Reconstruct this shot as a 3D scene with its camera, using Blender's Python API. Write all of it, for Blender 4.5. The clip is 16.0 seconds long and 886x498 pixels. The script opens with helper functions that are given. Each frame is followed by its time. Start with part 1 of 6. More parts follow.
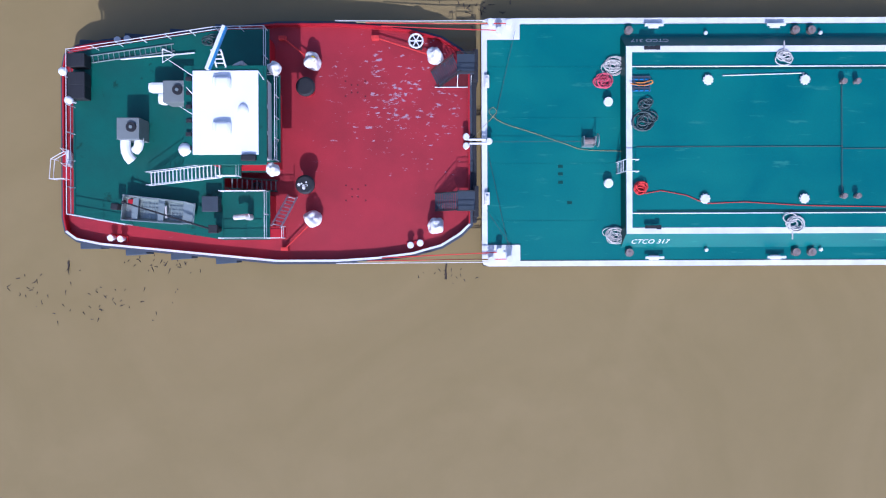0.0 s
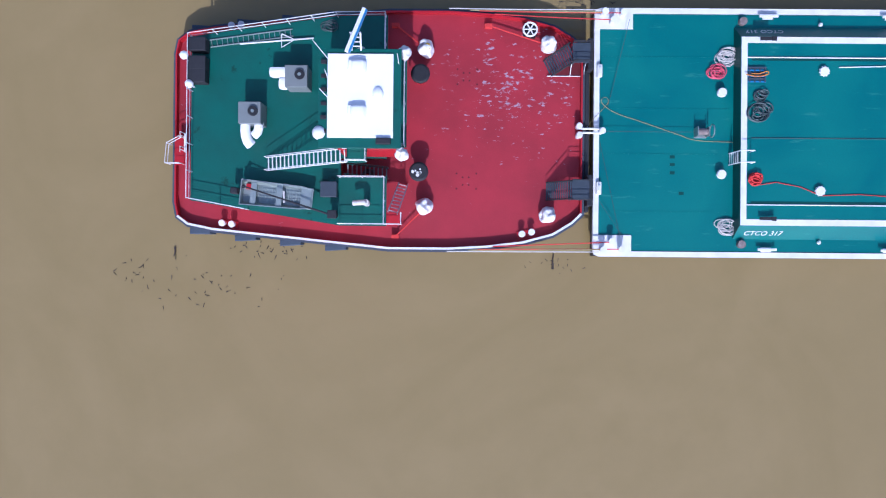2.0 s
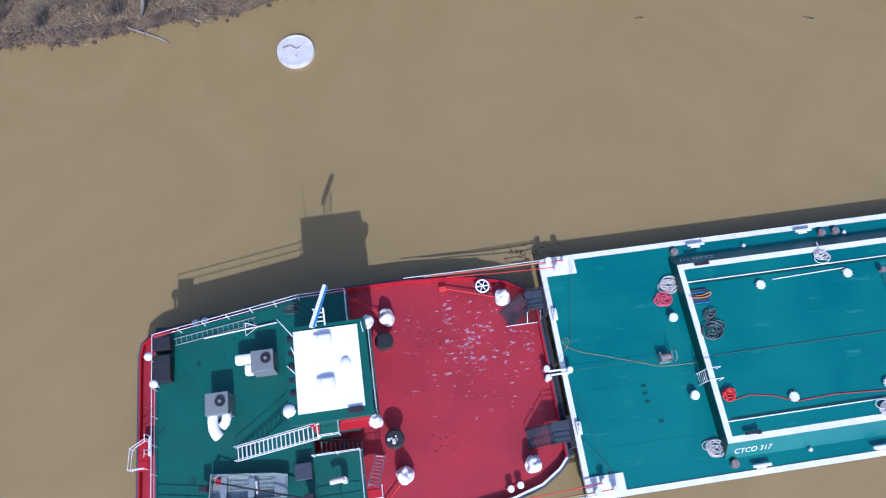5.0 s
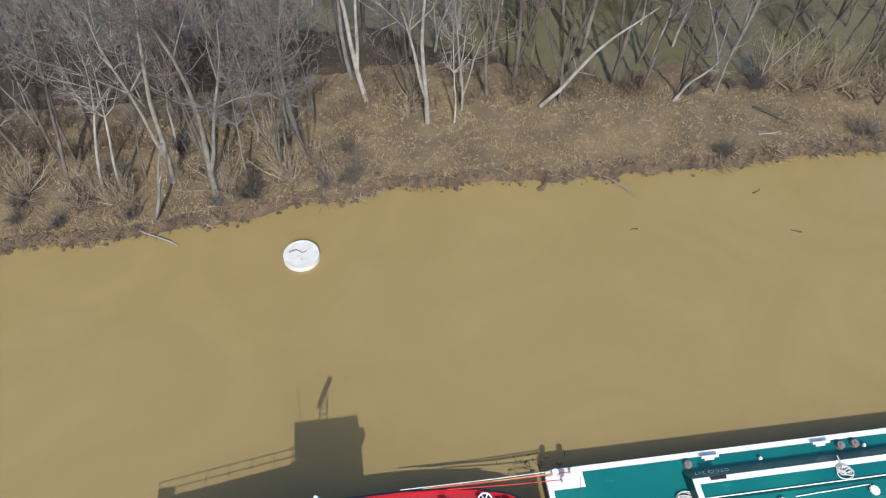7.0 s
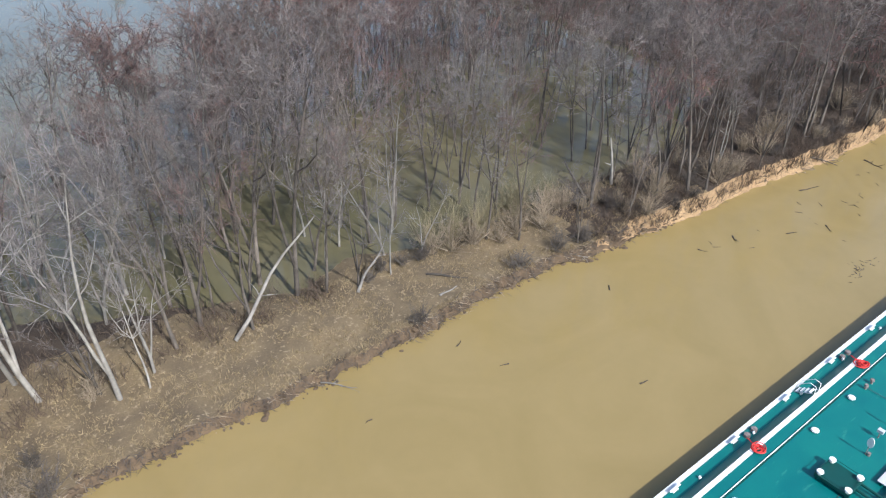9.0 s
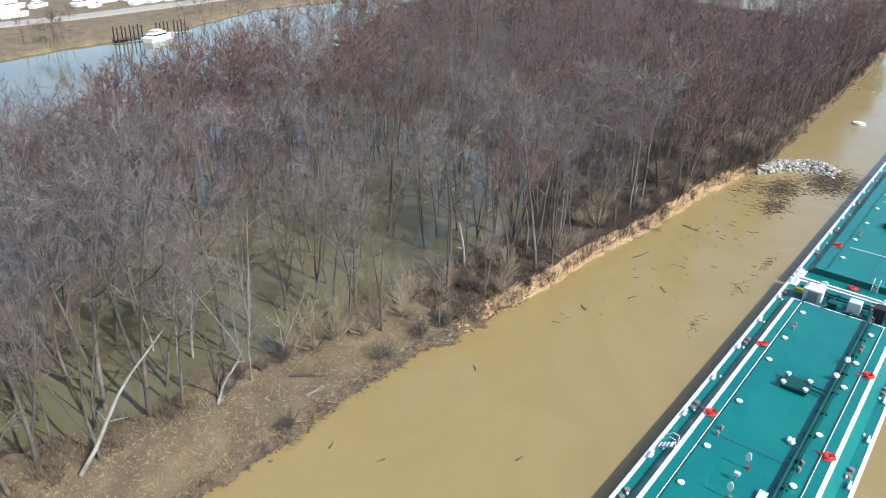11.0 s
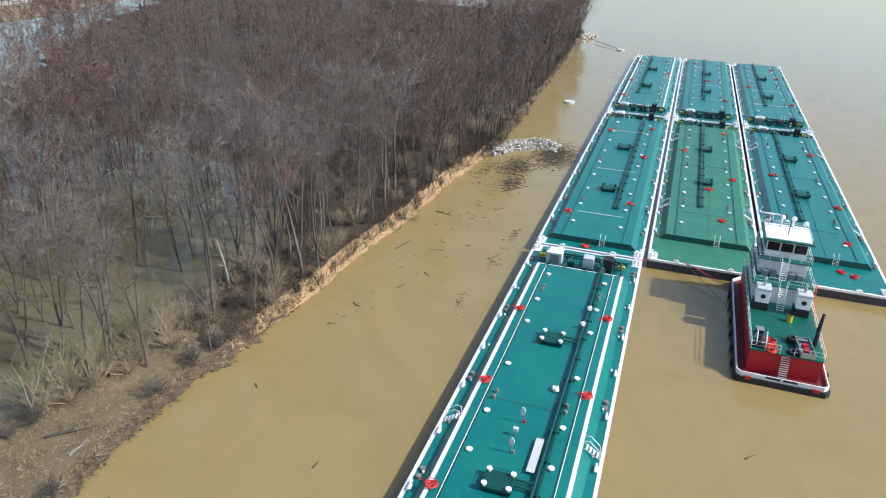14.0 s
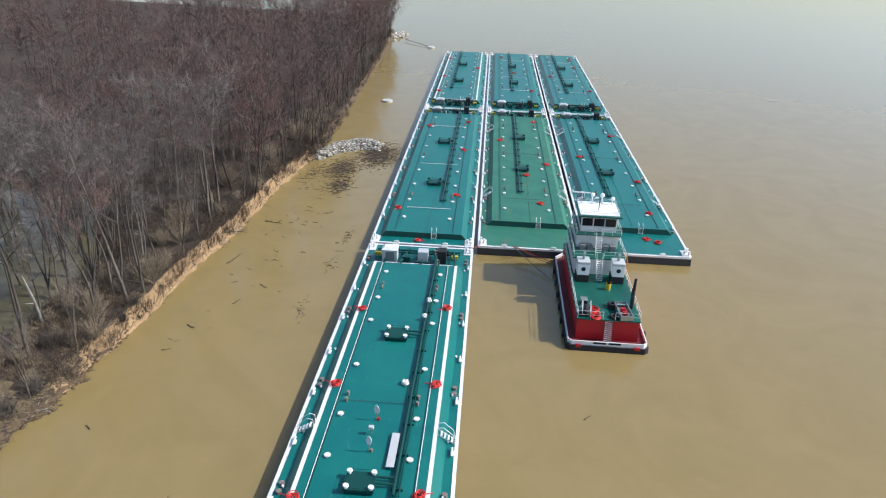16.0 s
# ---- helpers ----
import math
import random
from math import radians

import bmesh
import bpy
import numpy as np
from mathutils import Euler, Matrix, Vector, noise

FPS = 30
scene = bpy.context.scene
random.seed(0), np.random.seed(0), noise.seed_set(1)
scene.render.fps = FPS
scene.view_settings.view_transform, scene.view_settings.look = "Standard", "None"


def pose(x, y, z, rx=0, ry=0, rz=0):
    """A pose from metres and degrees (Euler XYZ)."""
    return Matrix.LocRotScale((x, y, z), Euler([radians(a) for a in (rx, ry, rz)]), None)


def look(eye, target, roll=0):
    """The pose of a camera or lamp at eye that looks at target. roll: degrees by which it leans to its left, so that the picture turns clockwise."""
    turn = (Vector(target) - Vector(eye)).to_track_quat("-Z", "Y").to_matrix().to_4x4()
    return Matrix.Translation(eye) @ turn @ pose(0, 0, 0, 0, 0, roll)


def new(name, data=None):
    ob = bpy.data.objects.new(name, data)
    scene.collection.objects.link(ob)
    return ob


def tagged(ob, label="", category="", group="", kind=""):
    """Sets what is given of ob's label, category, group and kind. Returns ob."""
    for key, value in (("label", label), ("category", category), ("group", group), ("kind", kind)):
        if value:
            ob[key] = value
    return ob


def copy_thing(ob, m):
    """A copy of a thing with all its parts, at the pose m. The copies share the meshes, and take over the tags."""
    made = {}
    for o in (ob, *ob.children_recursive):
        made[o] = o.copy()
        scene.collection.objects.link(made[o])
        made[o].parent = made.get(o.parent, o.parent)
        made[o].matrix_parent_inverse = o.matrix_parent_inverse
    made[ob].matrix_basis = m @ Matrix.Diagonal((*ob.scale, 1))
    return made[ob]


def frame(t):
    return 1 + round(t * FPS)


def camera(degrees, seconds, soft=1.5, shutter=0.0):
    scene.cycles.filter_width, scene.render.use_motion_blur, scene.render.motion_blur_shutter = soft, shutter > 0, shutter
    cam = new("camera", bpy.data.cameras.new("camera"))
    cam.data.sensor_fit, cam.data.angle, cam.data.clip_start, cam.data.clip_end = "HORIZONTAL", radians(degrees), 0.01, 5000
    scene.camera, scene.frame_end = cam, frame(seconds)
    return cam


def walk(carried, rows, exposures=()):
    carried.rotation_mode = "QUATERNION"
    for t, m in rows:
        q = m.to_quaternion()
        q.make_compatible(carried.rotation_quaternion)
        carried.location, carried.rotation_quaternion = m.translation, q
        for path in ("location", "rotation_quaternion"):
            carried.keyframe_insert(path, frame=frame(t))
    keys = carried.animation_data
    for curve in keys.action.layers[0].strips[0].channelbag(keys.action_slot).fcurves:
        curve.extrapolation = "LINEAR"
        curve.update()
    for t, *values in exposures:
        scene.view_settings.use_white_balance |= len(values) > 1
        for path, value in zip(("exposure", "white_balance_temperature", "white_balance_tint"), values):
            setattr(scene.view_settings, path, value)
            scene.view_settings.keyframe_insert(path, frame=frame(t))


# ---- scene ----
cam = camera(63.55, 16.0, soft=1.15)
# seconds, place in metres, turn in degrees
PATH = [
    (0, -2.700, -6.906, 49.339, -0.155, -0.135, -0.220),
    (0.5, -4.276, -6.967, 49.269, -0.208, -0.402, -0.171),
    (1, -6.273, -7.244, 49.242, -0.108, -0.125, -0.052),
    (1.5, -8.364, -7.645, 49.235, 0.109, 0.156, 0.076),
    (2, -9.638, -7.937, 49.184, 0.173, 0.259, 0.516),
    (2.5, -10.178, -8.083, 49.141, 0.013, -0.011, -2.454),
    (3, -10.276, -8.350, 49.047, 0.179, -0.111, -11.004),
    (3.5, -10.296, -8.610, 48.990, 0.240, -0.212, -10.637),
    (4, -10.355, -8.624, 48.850, 4.885, -0.682, -9.803),
    (4.5, -10.245, -8.732, 48.898, 16.506, -1.041, -8.713),
    (5, -10.090, -9.015, 49.079, 22.230, -0.951, -8.329),
    (5.2, -10.072, -8.981, 49.063, 23.450, -0.964, -8.219),
    (7.3, -10.347, -8.823, 48.268, 39.330, -1.577, -7.790),
    (7.5, -10.345, -8.804, 48.271, 39.338, -1.630, -7.872),
    (8, -10.119, -8.530, 48.311, 39.959, -1.479, -10.318),
    (8.5, -9.789, -8.668, 48.278, 50.062, -1.165, -13.619),
    (9, -9.379, -9.124, 48.173, 56.356, -0.827, -38.025),
    (9.2, -9.266, -9.161, 48.158, 56.462, -0.723, -46.262),
    (11.3, -9.768, -8.693, 48.232, 64.115, -1.737, -50.764),
    (11.5, -9.681, -8.735, 48.202, 64.149, -1.735, -50.852),
    (12, -9.610, -9.022, 48.094, 64.348, -1.635, -54.739),
    (12.5, -9.595, -9.100, 48.090, 64.473, -1.641, -58.628),
    (13, -9.748, -8.974, 48.077, 64.588, -1.794, -62.909),
    (13.5, -9.789, -9.076, 48.101, 64.721, -1.851, -67.371),
    (14, -10.012, -9.203, 48.144, 64.860, -1.854, -71.361),
    (14.5, -10.244, -9.359, 48.218, 65.032, -1.793, -75.634),
    (15, -10.464, -9.435, 48.320, 65.184, -1.744, -80.208),
    (15.5, -10.624, -9.314, 48.399, 65.285, -1.718, -83.568),
    (16, -10.670, -9.185, 48.439, 65.353, -1.725, -85.982),
]
EXPOSURES = [(0, -0.02, 5150, 25), (5.2, 0.0, 5150, 24), (7.3, 0.22, 6250, 10), (9.0, 0.48, 6000, 10), (11.3, 0.55, 6050, 8), (13.0, 0.46, 6100, 8), (16, 0.13, 6200, 10)]
walk(cam, [(t, pose(*row)) for t, *row in PATH], EXPOSURES)

# ---- world and sun ----
WL = 0.5  # height of the river over the datum
SUN_EL, SUN_ROT = radians(41.0), radians(180.3)
world = bpy.data.worlds.new("sky")
scene.world = world
world.use_nodes = True
wn = world.node_tree.nodes
wn.clear()
sky = wn.new("ShaderNodeTexSky")
sky.sky_type = 'NISHITA'
sky.sun_disc = False
sky.sun_elevation, sky.sun_rotation = SUN_EL, SUN_ROT
sky.dust_density = 2.0
bg = wn.new("ShaderNodeBackground")
bg.inputs["Strength"].default_value = 0.175
wo = wn.new("ShaderNodeOutputWorld")
world.node_tree.links.new(sky.outputs[0], bg.inputs["Color"])
world.node_tree.links.new(bg.outputs[0], wo.inputs["Surface"])
sun = new("sun", bpy.data.lights.new("sun", 'SUN'))
sun.data.energy = 3.9
sun.data.angle = radians(0.6)
sun.data.color = (1.0, 0.965, 0.91)
sun.matrix_world = look((-0.4, -76, 66), (0, 0, 0))

# ---- materials ----
def material(name, base, second=None, rough=0.5, metal=0.0, scale=1.5, fine=30.0, vary=0.5, bump=0.15, depth=0.01,
             spots=None, spot_scale=3.0, spot_cut=0.62, spot_stretch=(1, 1, 1), per_object=0.0, per_island=0.0, ior=1.45, distort=0.0, spot_at=None):
    m = bpy.data.materials.new(name)
    m.use_nodes = True
    n, l = m.node_tree.nodes, m.node_tree.links
    n.clear()
    out = n.new("ShaderNodeOutputMaterial")
    bsdf = n.new("ShaderNodeBsdfPrincipled")
    l.new(bsdf.outputs[0], out.inputs["Surface"])
    co = n.new("ShaderNodeTexCoord")
    geo = n.new("ShaderNodeNewGeometry")
    big = n.new("ShaderNodeTexNoise")
    big.inputs["Scale"].default_value, big.inputs["Detail"].default_value = scale, 5
    big.inputs["Distortion"].default_value = distort
    small = n.new("ShaderNodeTexNoise")
    small.inputs["Scale"].default_value, small.inputs["Detail"].default_value = fine, 4
    l.new(geo.outputs["Position"], big.inputs["Vector"])
    l.new(geo.outputs["Position"], small.inputs["Vector"])
    ramp = n.new("ShaderNodeMapRange")
    ramp.inputs["From Min"].default_value, ramp.inputs["From Max"].default_value = 0.3, 0.7
    l.new(big.outputs["Fac"], ramp.inputs["Value"])
    second = second or tuple(c * (1 - 0.35 * vary) for c in base)
    mix = n.new("ShaderNodeMix")
    mix.data_type = 'RGBA'
    mix.inputs["A"].default_value, mix.inputs["B"].default_value = (*base, 1), (*second, 1)
    l.new(ramp.outputs[0], mix.inputs["Factor"])
    grain = n.new("ShaderNodeMapRange")
    grain.inputs["To Min"].default_value, grain.inputs["To Max"].default_value = 1 - 0.35 * vary, 1 + 0.35 * vary
    l.new(small.outputs["Fac"], grain.inputs["Value"])
    mul = n.new("ShaderNodeMix")
    mul.data_type, mul.blend_type = 'RGBA', 'MULTIPLY'
    mul.inputs["Factor"].default_value = 1
    l.new(mix.outputs["Result"], mul.inputs["A"])
    l.new(grain.outputs[0], mul.inputs["B"])
    col = mul.outputs["Result"]
    if spots:
        mp = n.new("ShaderNodeMapping")
        mp.inputs["Scale"].default_value = spot_stretch
        l.new(geo.outputs["Position"], mp.inputs["Vector"])
        sp = n.new("ShaderNodeTexNoise")
        sp.inputs["Scale"].default_value, sp.inputs["Detail"].default_value, sp.inputs["Roughness"].default_value = spot_scale, 6, 0.65
        l.new(mp.outputs[0], sp.inputs["Vector"])
        cut = n.new("ShaderNodeMapRange")
        cut.inputs["From Min"].default_value, cut.inputs["From Max"].default_value = spot_cut, spot_cut + 0.05
        level = sp.outputs["Fac"]
        if spot_at:
            # wear gathers round one place and thins out from it
            far_off = n.new("ShaderNodeVectorMath")
            far_off.operation = 'DISTANCE'
            far_off.inputs[1].default_value = spot_at[:3]
            l.new(geo.outputs["Position"], far_off.inputs[0])
            fall = n.new("ShaderNodeMapRange")
            fall.inputs["From Max"].default_value = spot_at[3]
            fall.inputs["To Min"].default_value, fall.inputs["To Max"].default_value = 0.075, -0.06
            l.new(far_off.outputs["Value"], fall.inputs["Value"])
            lift = n.new("ShaderNodeMath")
            l.new(level, lift.inputs[0])
            l.new(fall.outputs[0], lift.inputs[1])
            level = lift.outputs[0]
        l.new(level, cut.inputs["Value"])
        sm = n.new("ShaderNodeMix")
        sm.data_type = 'RGBA'
        sm.inputs["B"].default_value = (*spots, 1)
        l.new(cut.outputs[0], sm.inputs["Factor"])
        l.new(col, sm.inputs["A"])
        col = sm.outputs["Result"]
    for amount, source in ((per_object, "o"), (per_island, "i")):
        if amount:
            src = n.new("ShaderNodeObjectInfo").outputs["Random"] if source == "o" else geo.outputs["Random Per Island"]
            rr = n.new("ShaderNodeMapRange")
            rr.inputs["To Min"].default_value, rr.inputs["To Max"].default_value = 1 - amount, 1 + amount
            l.new(src, rr.inputs["Value"])
            mm = n.new("ShaderNodeMix")
            mm.data_type, mm.blend_type = 'RGBA', 'MULTIPLY'
            mm.inputs["Factor"].default_value = 1
            l.new(col, mm.inputs["A"])
            l.new(rr.outputs[0], mm.inputs["B"])
            col = mm.outputs["Result"]
    l.new(col, bsdf.inputs["Base Color"])
    bsdf.inputs["Metallic"].default_value, bsdf.inputs["IOR"].default_value = metal, ior
    ro = n.new("ShaderNodeMapRange")
    ro.inputs["To Min"].default_value, ro.inputs["To Max"].default_value = max(0.02, rough - 0.08), min(1, rough + 0.1)
    l.new(big.outputs["Fac"], ro.inputs["Value"])
    l.new(ro.outputs[0], bsdf.inputs["Roughness"])
    if bump:
        b = n.new("ShaderNodeBump")
        b.inputs["Strength"].default_value, b.inputs["Distance"].default_value = bump, depth
        l.new(small.outputs["Fac"], b.inputs["Height"])
        l.new(b.outputs[0], bsdf.inputs["Normal"])
    return m


M = {}
M["water"] = material("muddy_water", (0.248, 0.184, 0.073), (0.272, 0.202, 0.084), rough=0.05, distort=3.0, scale=0.06, fine=0.9, vary=0.08, bump=0.015, depth=0.03, ior=1.45)
M["backwater"] = material("clear_dark_backwater", (0.15, 0.13, 0.075), (0.10, 0.092, 0.045), rough=0.05, scale=0.05, fine=0.9, vary=0.12, bump=0.015, depth=0.03, ior=1.5)
M["deck"] = material("teal_deck_paint", (0.004, 0.12, 0.12), (0.008, 0.16, 0.138), rough=0.34, scale=0.22, distort=0.8, fine=9, vary=0.35, bump=0.1,
                     spots=(0.025, 0.19, 0.16), spot_scale=1.1, spot_cut=0.62, spot_stretch=(0.35, 2.0, 1))
M["deck_b"] = material("faded_green_deck_paint", (0.035, 0.17, 0.105), (0.025, 0.14, 0.1), rough=0.5, scale=0.3, fine=9, vary=0.35, bump=0.1,
                       spots=(0.09, 0.15, 0.09), spot_scale=0.8, spot_cut=0.6, spot_stretch=(0.35, 1.5, 1))
M["dkgreen"] = material("dark_green_paint", (0.004, 0.06, 0.05), rough=0.4, scale=1, vary=0.4)
M["boatgreen"] = material("green_boat_deck_paint", (0.005, 0.104, 0.076), (0.005, 0.08, 0.06), rough=0.45, scale=0.5, fine=12, vary=0.35,
                          spots=(0.003, 0.045, 0.03), spot_scale=0.7, spot_cut=0.64)
M["red"] = material("red_deck_paint", (0.36, 0.026, 0.036), (0.27, 0.02, 0.028), rough=0.5, scale=0.4, fine=14, vary=0.4,
                    spots=(0.36, 0.26, 0.31), spot_scale=2.8, spot_cut=0.628, spot_stretch=(0.7, 1.6, 1), spot_at=(-5.2, 3.4, 1.9, 8.0))
M["maroon"] = material("worn_maroon_deck_paint", (0.16, 0.014, 0.02), (0.1, 0.01, 0.014), rough=0.6, scale=0.5, fine=12, vary=0.5)
M["redpaint"] = material("red_house_paint", (0.42, 0.012, 0.02), rough=0.45, scale=0.6, vary=0.25)
M["white"] = material("white_marine_paint", (0.78, 0.79, 0.78), (0.66, 0.66, 0.63), rough=0.45, scale=1.2, vary=0.15, spots=(0.45, 0.36, 0.27), spot_scale=2.5, spot_cut=0.72)
M["roofwhite"] = material("clean_white_paint", (0.85, 0.86, 0.86), rough=0.4, scale=1.2, vary=0.05)
M["buoywhite"] = material("weathered_white_buoy_paint", (0.62, 0.62, 0.59), (0.5, 0.49, 0.45), rough=0.6, scale=1.5, vary=0.3, spots=(0.3, 0.2, 0.12), spot_scale=1.4, spot_cut=0.64)
M["cloth"] = material("white_canvas", (0.78, 0.77, 0.74), rough=0.9, scale=3, fine=25, vary=0.2, bump=0.5, depth=0.03)
M["grey"] = material("grey_paint", (0.19, 0.215, 0.208), rough=0.45, scale=2, vary=0.25)
M["ltgrey"] = material("light_grey_paint", (0.5, 0.52, 0.53), rough=0.45, scale=1, vary=0.15)
M["alu"] = material("bare_aluminium", (0.36, 0.42, 0.39), rough=0.42, metal=0.6, scale=3, vary=0.3)
M["black"] = material("black_rubber", (0.02, 0.021, 0.024), rough=0.7, scale=3, vary=0.4)
M["hull"] = material("dark_hull_paint", (0.035, 0.042, 0.055), (0.05, 0.05, 0.055), rough=0.5, scale=0.8, vary=0.4, spots=(0.1, 0.06, 0.04), spot_scale=1.5, spot_cut=0.66)
M["navy"] = material("worn_blue_fender_rubber", (0.055, 0.075, 0.1), rough=0.7, scale=1.2, vary=0.4)
M["rope"] = material("pale_rope", (0.62, 0.6, 0.55), rough=0.9, scale=8, fine=60, vary=0.4)
M["redrope"] = material("red_rope", (0.6, 0.045, 0.04), rough=0.85, scale=8, fine=60, vary=0.4)
M["pinkrope"] = material("pink_red_rope", (0.65, 0.1, 0.15), rough=0.85, scale=8, fine=60, vary=0.4)
M["yellowrope"] = material("yellow_rope", (0.4, 0.34, 0.16), rough=0.85, scale=8, vary=0.3)
M["steelblue"] = material("dark_blue_grey_steel", (0.045, 0.06, 0.075), rough=0.5, scale=2, vary=0.4)
M["wire"] = material("steel_wire", (0.075, 0.105, 0.105), rough=0.55, metal=0.2, vary=0.3)
M["rust"] = material("rusty_grey_steel", (0.26, 0.22, 0.21), (0.16, 0.12, 0.1), rough=0.7, scale=4, vary=0.4)
M["orange"] = material("orange_webbing", (0.6, 0.22, 0.04), rough=0.8, vary=0.3)
M["yellow"] = material("yellow_paint", (0.6, 0.45, 0.04), rough=0.5, vary=0.2)
M["glass"] = material("dark_window_glass", (0.012, 0.014, 0.016), rough=0.08, vary=0.1, bump=0)
M["blue"] = material("blue_paint", (0.03, 0.2, 0.42), rough=0.4, vary=0.2)
M["ground"] = material("dry_grass_and_leaf_litter", (0.2, 0.148, 0.082), (0.105, 0.08, 0.05), rough=0.95, scale=0.3, fine=6, vary=0.9, bump=0.8, depth=0.14,
                       spots=(0.29, 0.225, 0.14), spot_scale=2.2, spot_cut=0.58)
M["earth"] = material("dark_root_bound_earth", (0.145, 0.1, 0.058), (0.07, 0.05, 0.034), rough=0.95, scale=0.8, fine=4, vary=0.8, bump=0.9, depth=0.2)
# brown leaf litter, with the shade of the trees put into its colour
M["litter"] = material("shade_darkened_leaf_litter", (0.07, 0.05, 0.034), (0.045, 0.033, 0.024), rough=0.95, scale=0.4, fine=6, vary=0.9, bump=0.8, depth=0.14,
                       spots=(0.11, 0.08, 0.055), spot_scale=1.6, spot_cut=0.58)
M["clay"] = material("eroded_clay_bank", (0.36, 0.245, 0.13), (0.26, 0.17, 0.09), rough=0.95, scale=0.25, fine=4, vary=0.7, bump=0.8, depth=0.15,
                     spots=(0.16, 0.11, 0.065), spot_scale=0.5, spot_cut=0.66, spot_stretch=(1, 1, 2.5))
M["bark"] = material("pale_grey_bark", (0.27, 0.255, 0.225), (0.165, 0.15, 0.13), rough=0.9, scale=1.2, fine=8, vary=0.6, bump=0.5, depth=0.03, per_object=0.35)
M["bark2"] = material("grey_brown_bark", (0.115, 0.098, 0.082), (0.07, 0.06, 0.05), rough=0.9, scale=1.2, fine=8, vary=0.6, bump=0.5, depth=0.03, per_object=0.3, per_island=0.3)
M["twig_near"] = material("grey_brown_twigs", (0.15, 0.118, 0.108), (0.142, 0.132, 0.124), rough=0.9, scale=0.08, fine=3, vary=0.4, bump=0, per_object=0.3, per_island=0.35)
M["bark_far"] = material("dark_grey_bark", (0.1, 0.086, 0.074), (0.06, 0.052, 0.045), rough=0.9, scale=0.3, fine=6, vary=0.6, bump=0, per_island=0.5)
M["twig"] = material("reddish_brown_twigs", (0.172, 0.092, 0.08), (0.11, 0.094, 0.083), rough=0.9, scale=0.045, fine=3, vary=0.4, bump=0, per_object=0.3, per_island=0.35)
M["thicket"] = material("brown_thicket_stems", (0.105, 0.074, 0.052), (0.07, 0.053, 0.04), rough=0.95, scale=0.2, vary=0.5, bump=0, per_island=0.35)
M["brush"] = material("pale_dead_brush", (0.3, 0.24, 0.17), (0.2, 0.16, 0.11), rough=0.95, scale=0.5, vary=0.5, bump=0, per_island=0.4)
M["willow"] = material("budding_willow_twigs", (0.25, 0.215, 0.12), (0.19, 0.165, 0.1), rough=0.95, scale=0.5, vary=0.4, bump=0, per_island=0.3)
M["grass"] = material("dry_grass_blades", (0.3, 0.23, 0.13), (0.2, 0.15, 0.08), rough=0.95, scale=0.5, vary=0.5, bump=0, per_island=0.4)
M["stone"] = material("pale_riprap_stone", (0.44, 0.415, 0.36), (0.3, 0.28, 0.24), rough=0.9, scale=2, vary=0.5, per_object=0.3, per_island=0.3)
M["drift"] = material("dark_wet_driftwood", (0.06, 0.045, 0.032), rough=0.8, scale=1, vary=0.6, per_island=0.5)
M["green_mat"] = material("bright_green_turf", (0.03, 0.22, 0.05), rough=0.9, vary=0.3)


# ---- building helpers ----
def part(name, bm, mat, parent=None, label="", smooth=False):
    me = bpy.data.meshes.new(name)
    bmesh.ops.recalc_face_normals(bm, faces=bm.faces)
    bm.to_mesh(me)
    bm.free()
    me.materials.append(M[mat])
    if smooth:
        me.shade_smooth()
    ob = new(name, me)
    ob.parent = parent
    if label:
        tagged(ob, label)
    return ob


def same(name, ob, loc, parent=None, rz=0.0, scale=None):
    """Another object on the mesh of ob."""
    o = new(name, ob.data)
    o.parent = parent
    o.location, o.rotation_euler = loc, (0, 0, radians(rz))
    if scale:
        o.scale = scale
    return o


def thing(name, loc, label, category, group="", kind="", rz=0.0):
    ob = new(name)
    ob.location, ob.rotation_euler = loc, (0, 0, radians(rz))
    ob.empty_display_size = 0.2
    return tagged(ob, label, category, group, kind)


def box(bm, x0, x1, y0, y1, z0, z1, bev=0.0, m=None):
    r = bmesh.ops.create_cube(bm, size=1, matrix=Matrix.LocRotScale(((x0 + x1) / 2, (y0 + y1) / 2, (z0 + z1) / 2), None, (x1 - x0, y1 - y0, z1 - z0)))
    vs = r["verts"]
    if bev:
        es = list({e for v in vs for e in v.link_edges})
        b = bmesh.ops.bevel(bm, geom=es, offset=bev, segments=2, affect='EDGES', profile=0.6)
        vs = list({v for f in b["faces"] for v in f.verts} | {v for v in vs if v.is_valid})
    if m:
        bmesh.ops.transform(bm, matrix=m, verts=vs)
    return vs


def cyl(bm, x, y, z0, z1, r, r2=None, n=16, bev=0.0):
    r2 = r if r2 is None else r2
    v = bmesh.ops.create_cone(bm, cap_ends=True, segments=n, radius1=r, radius2=r2, depth=z1 - z0, matrix=Matrix.Translation((x, y, (z0 + z1) / 2)))["verts"]
    return v


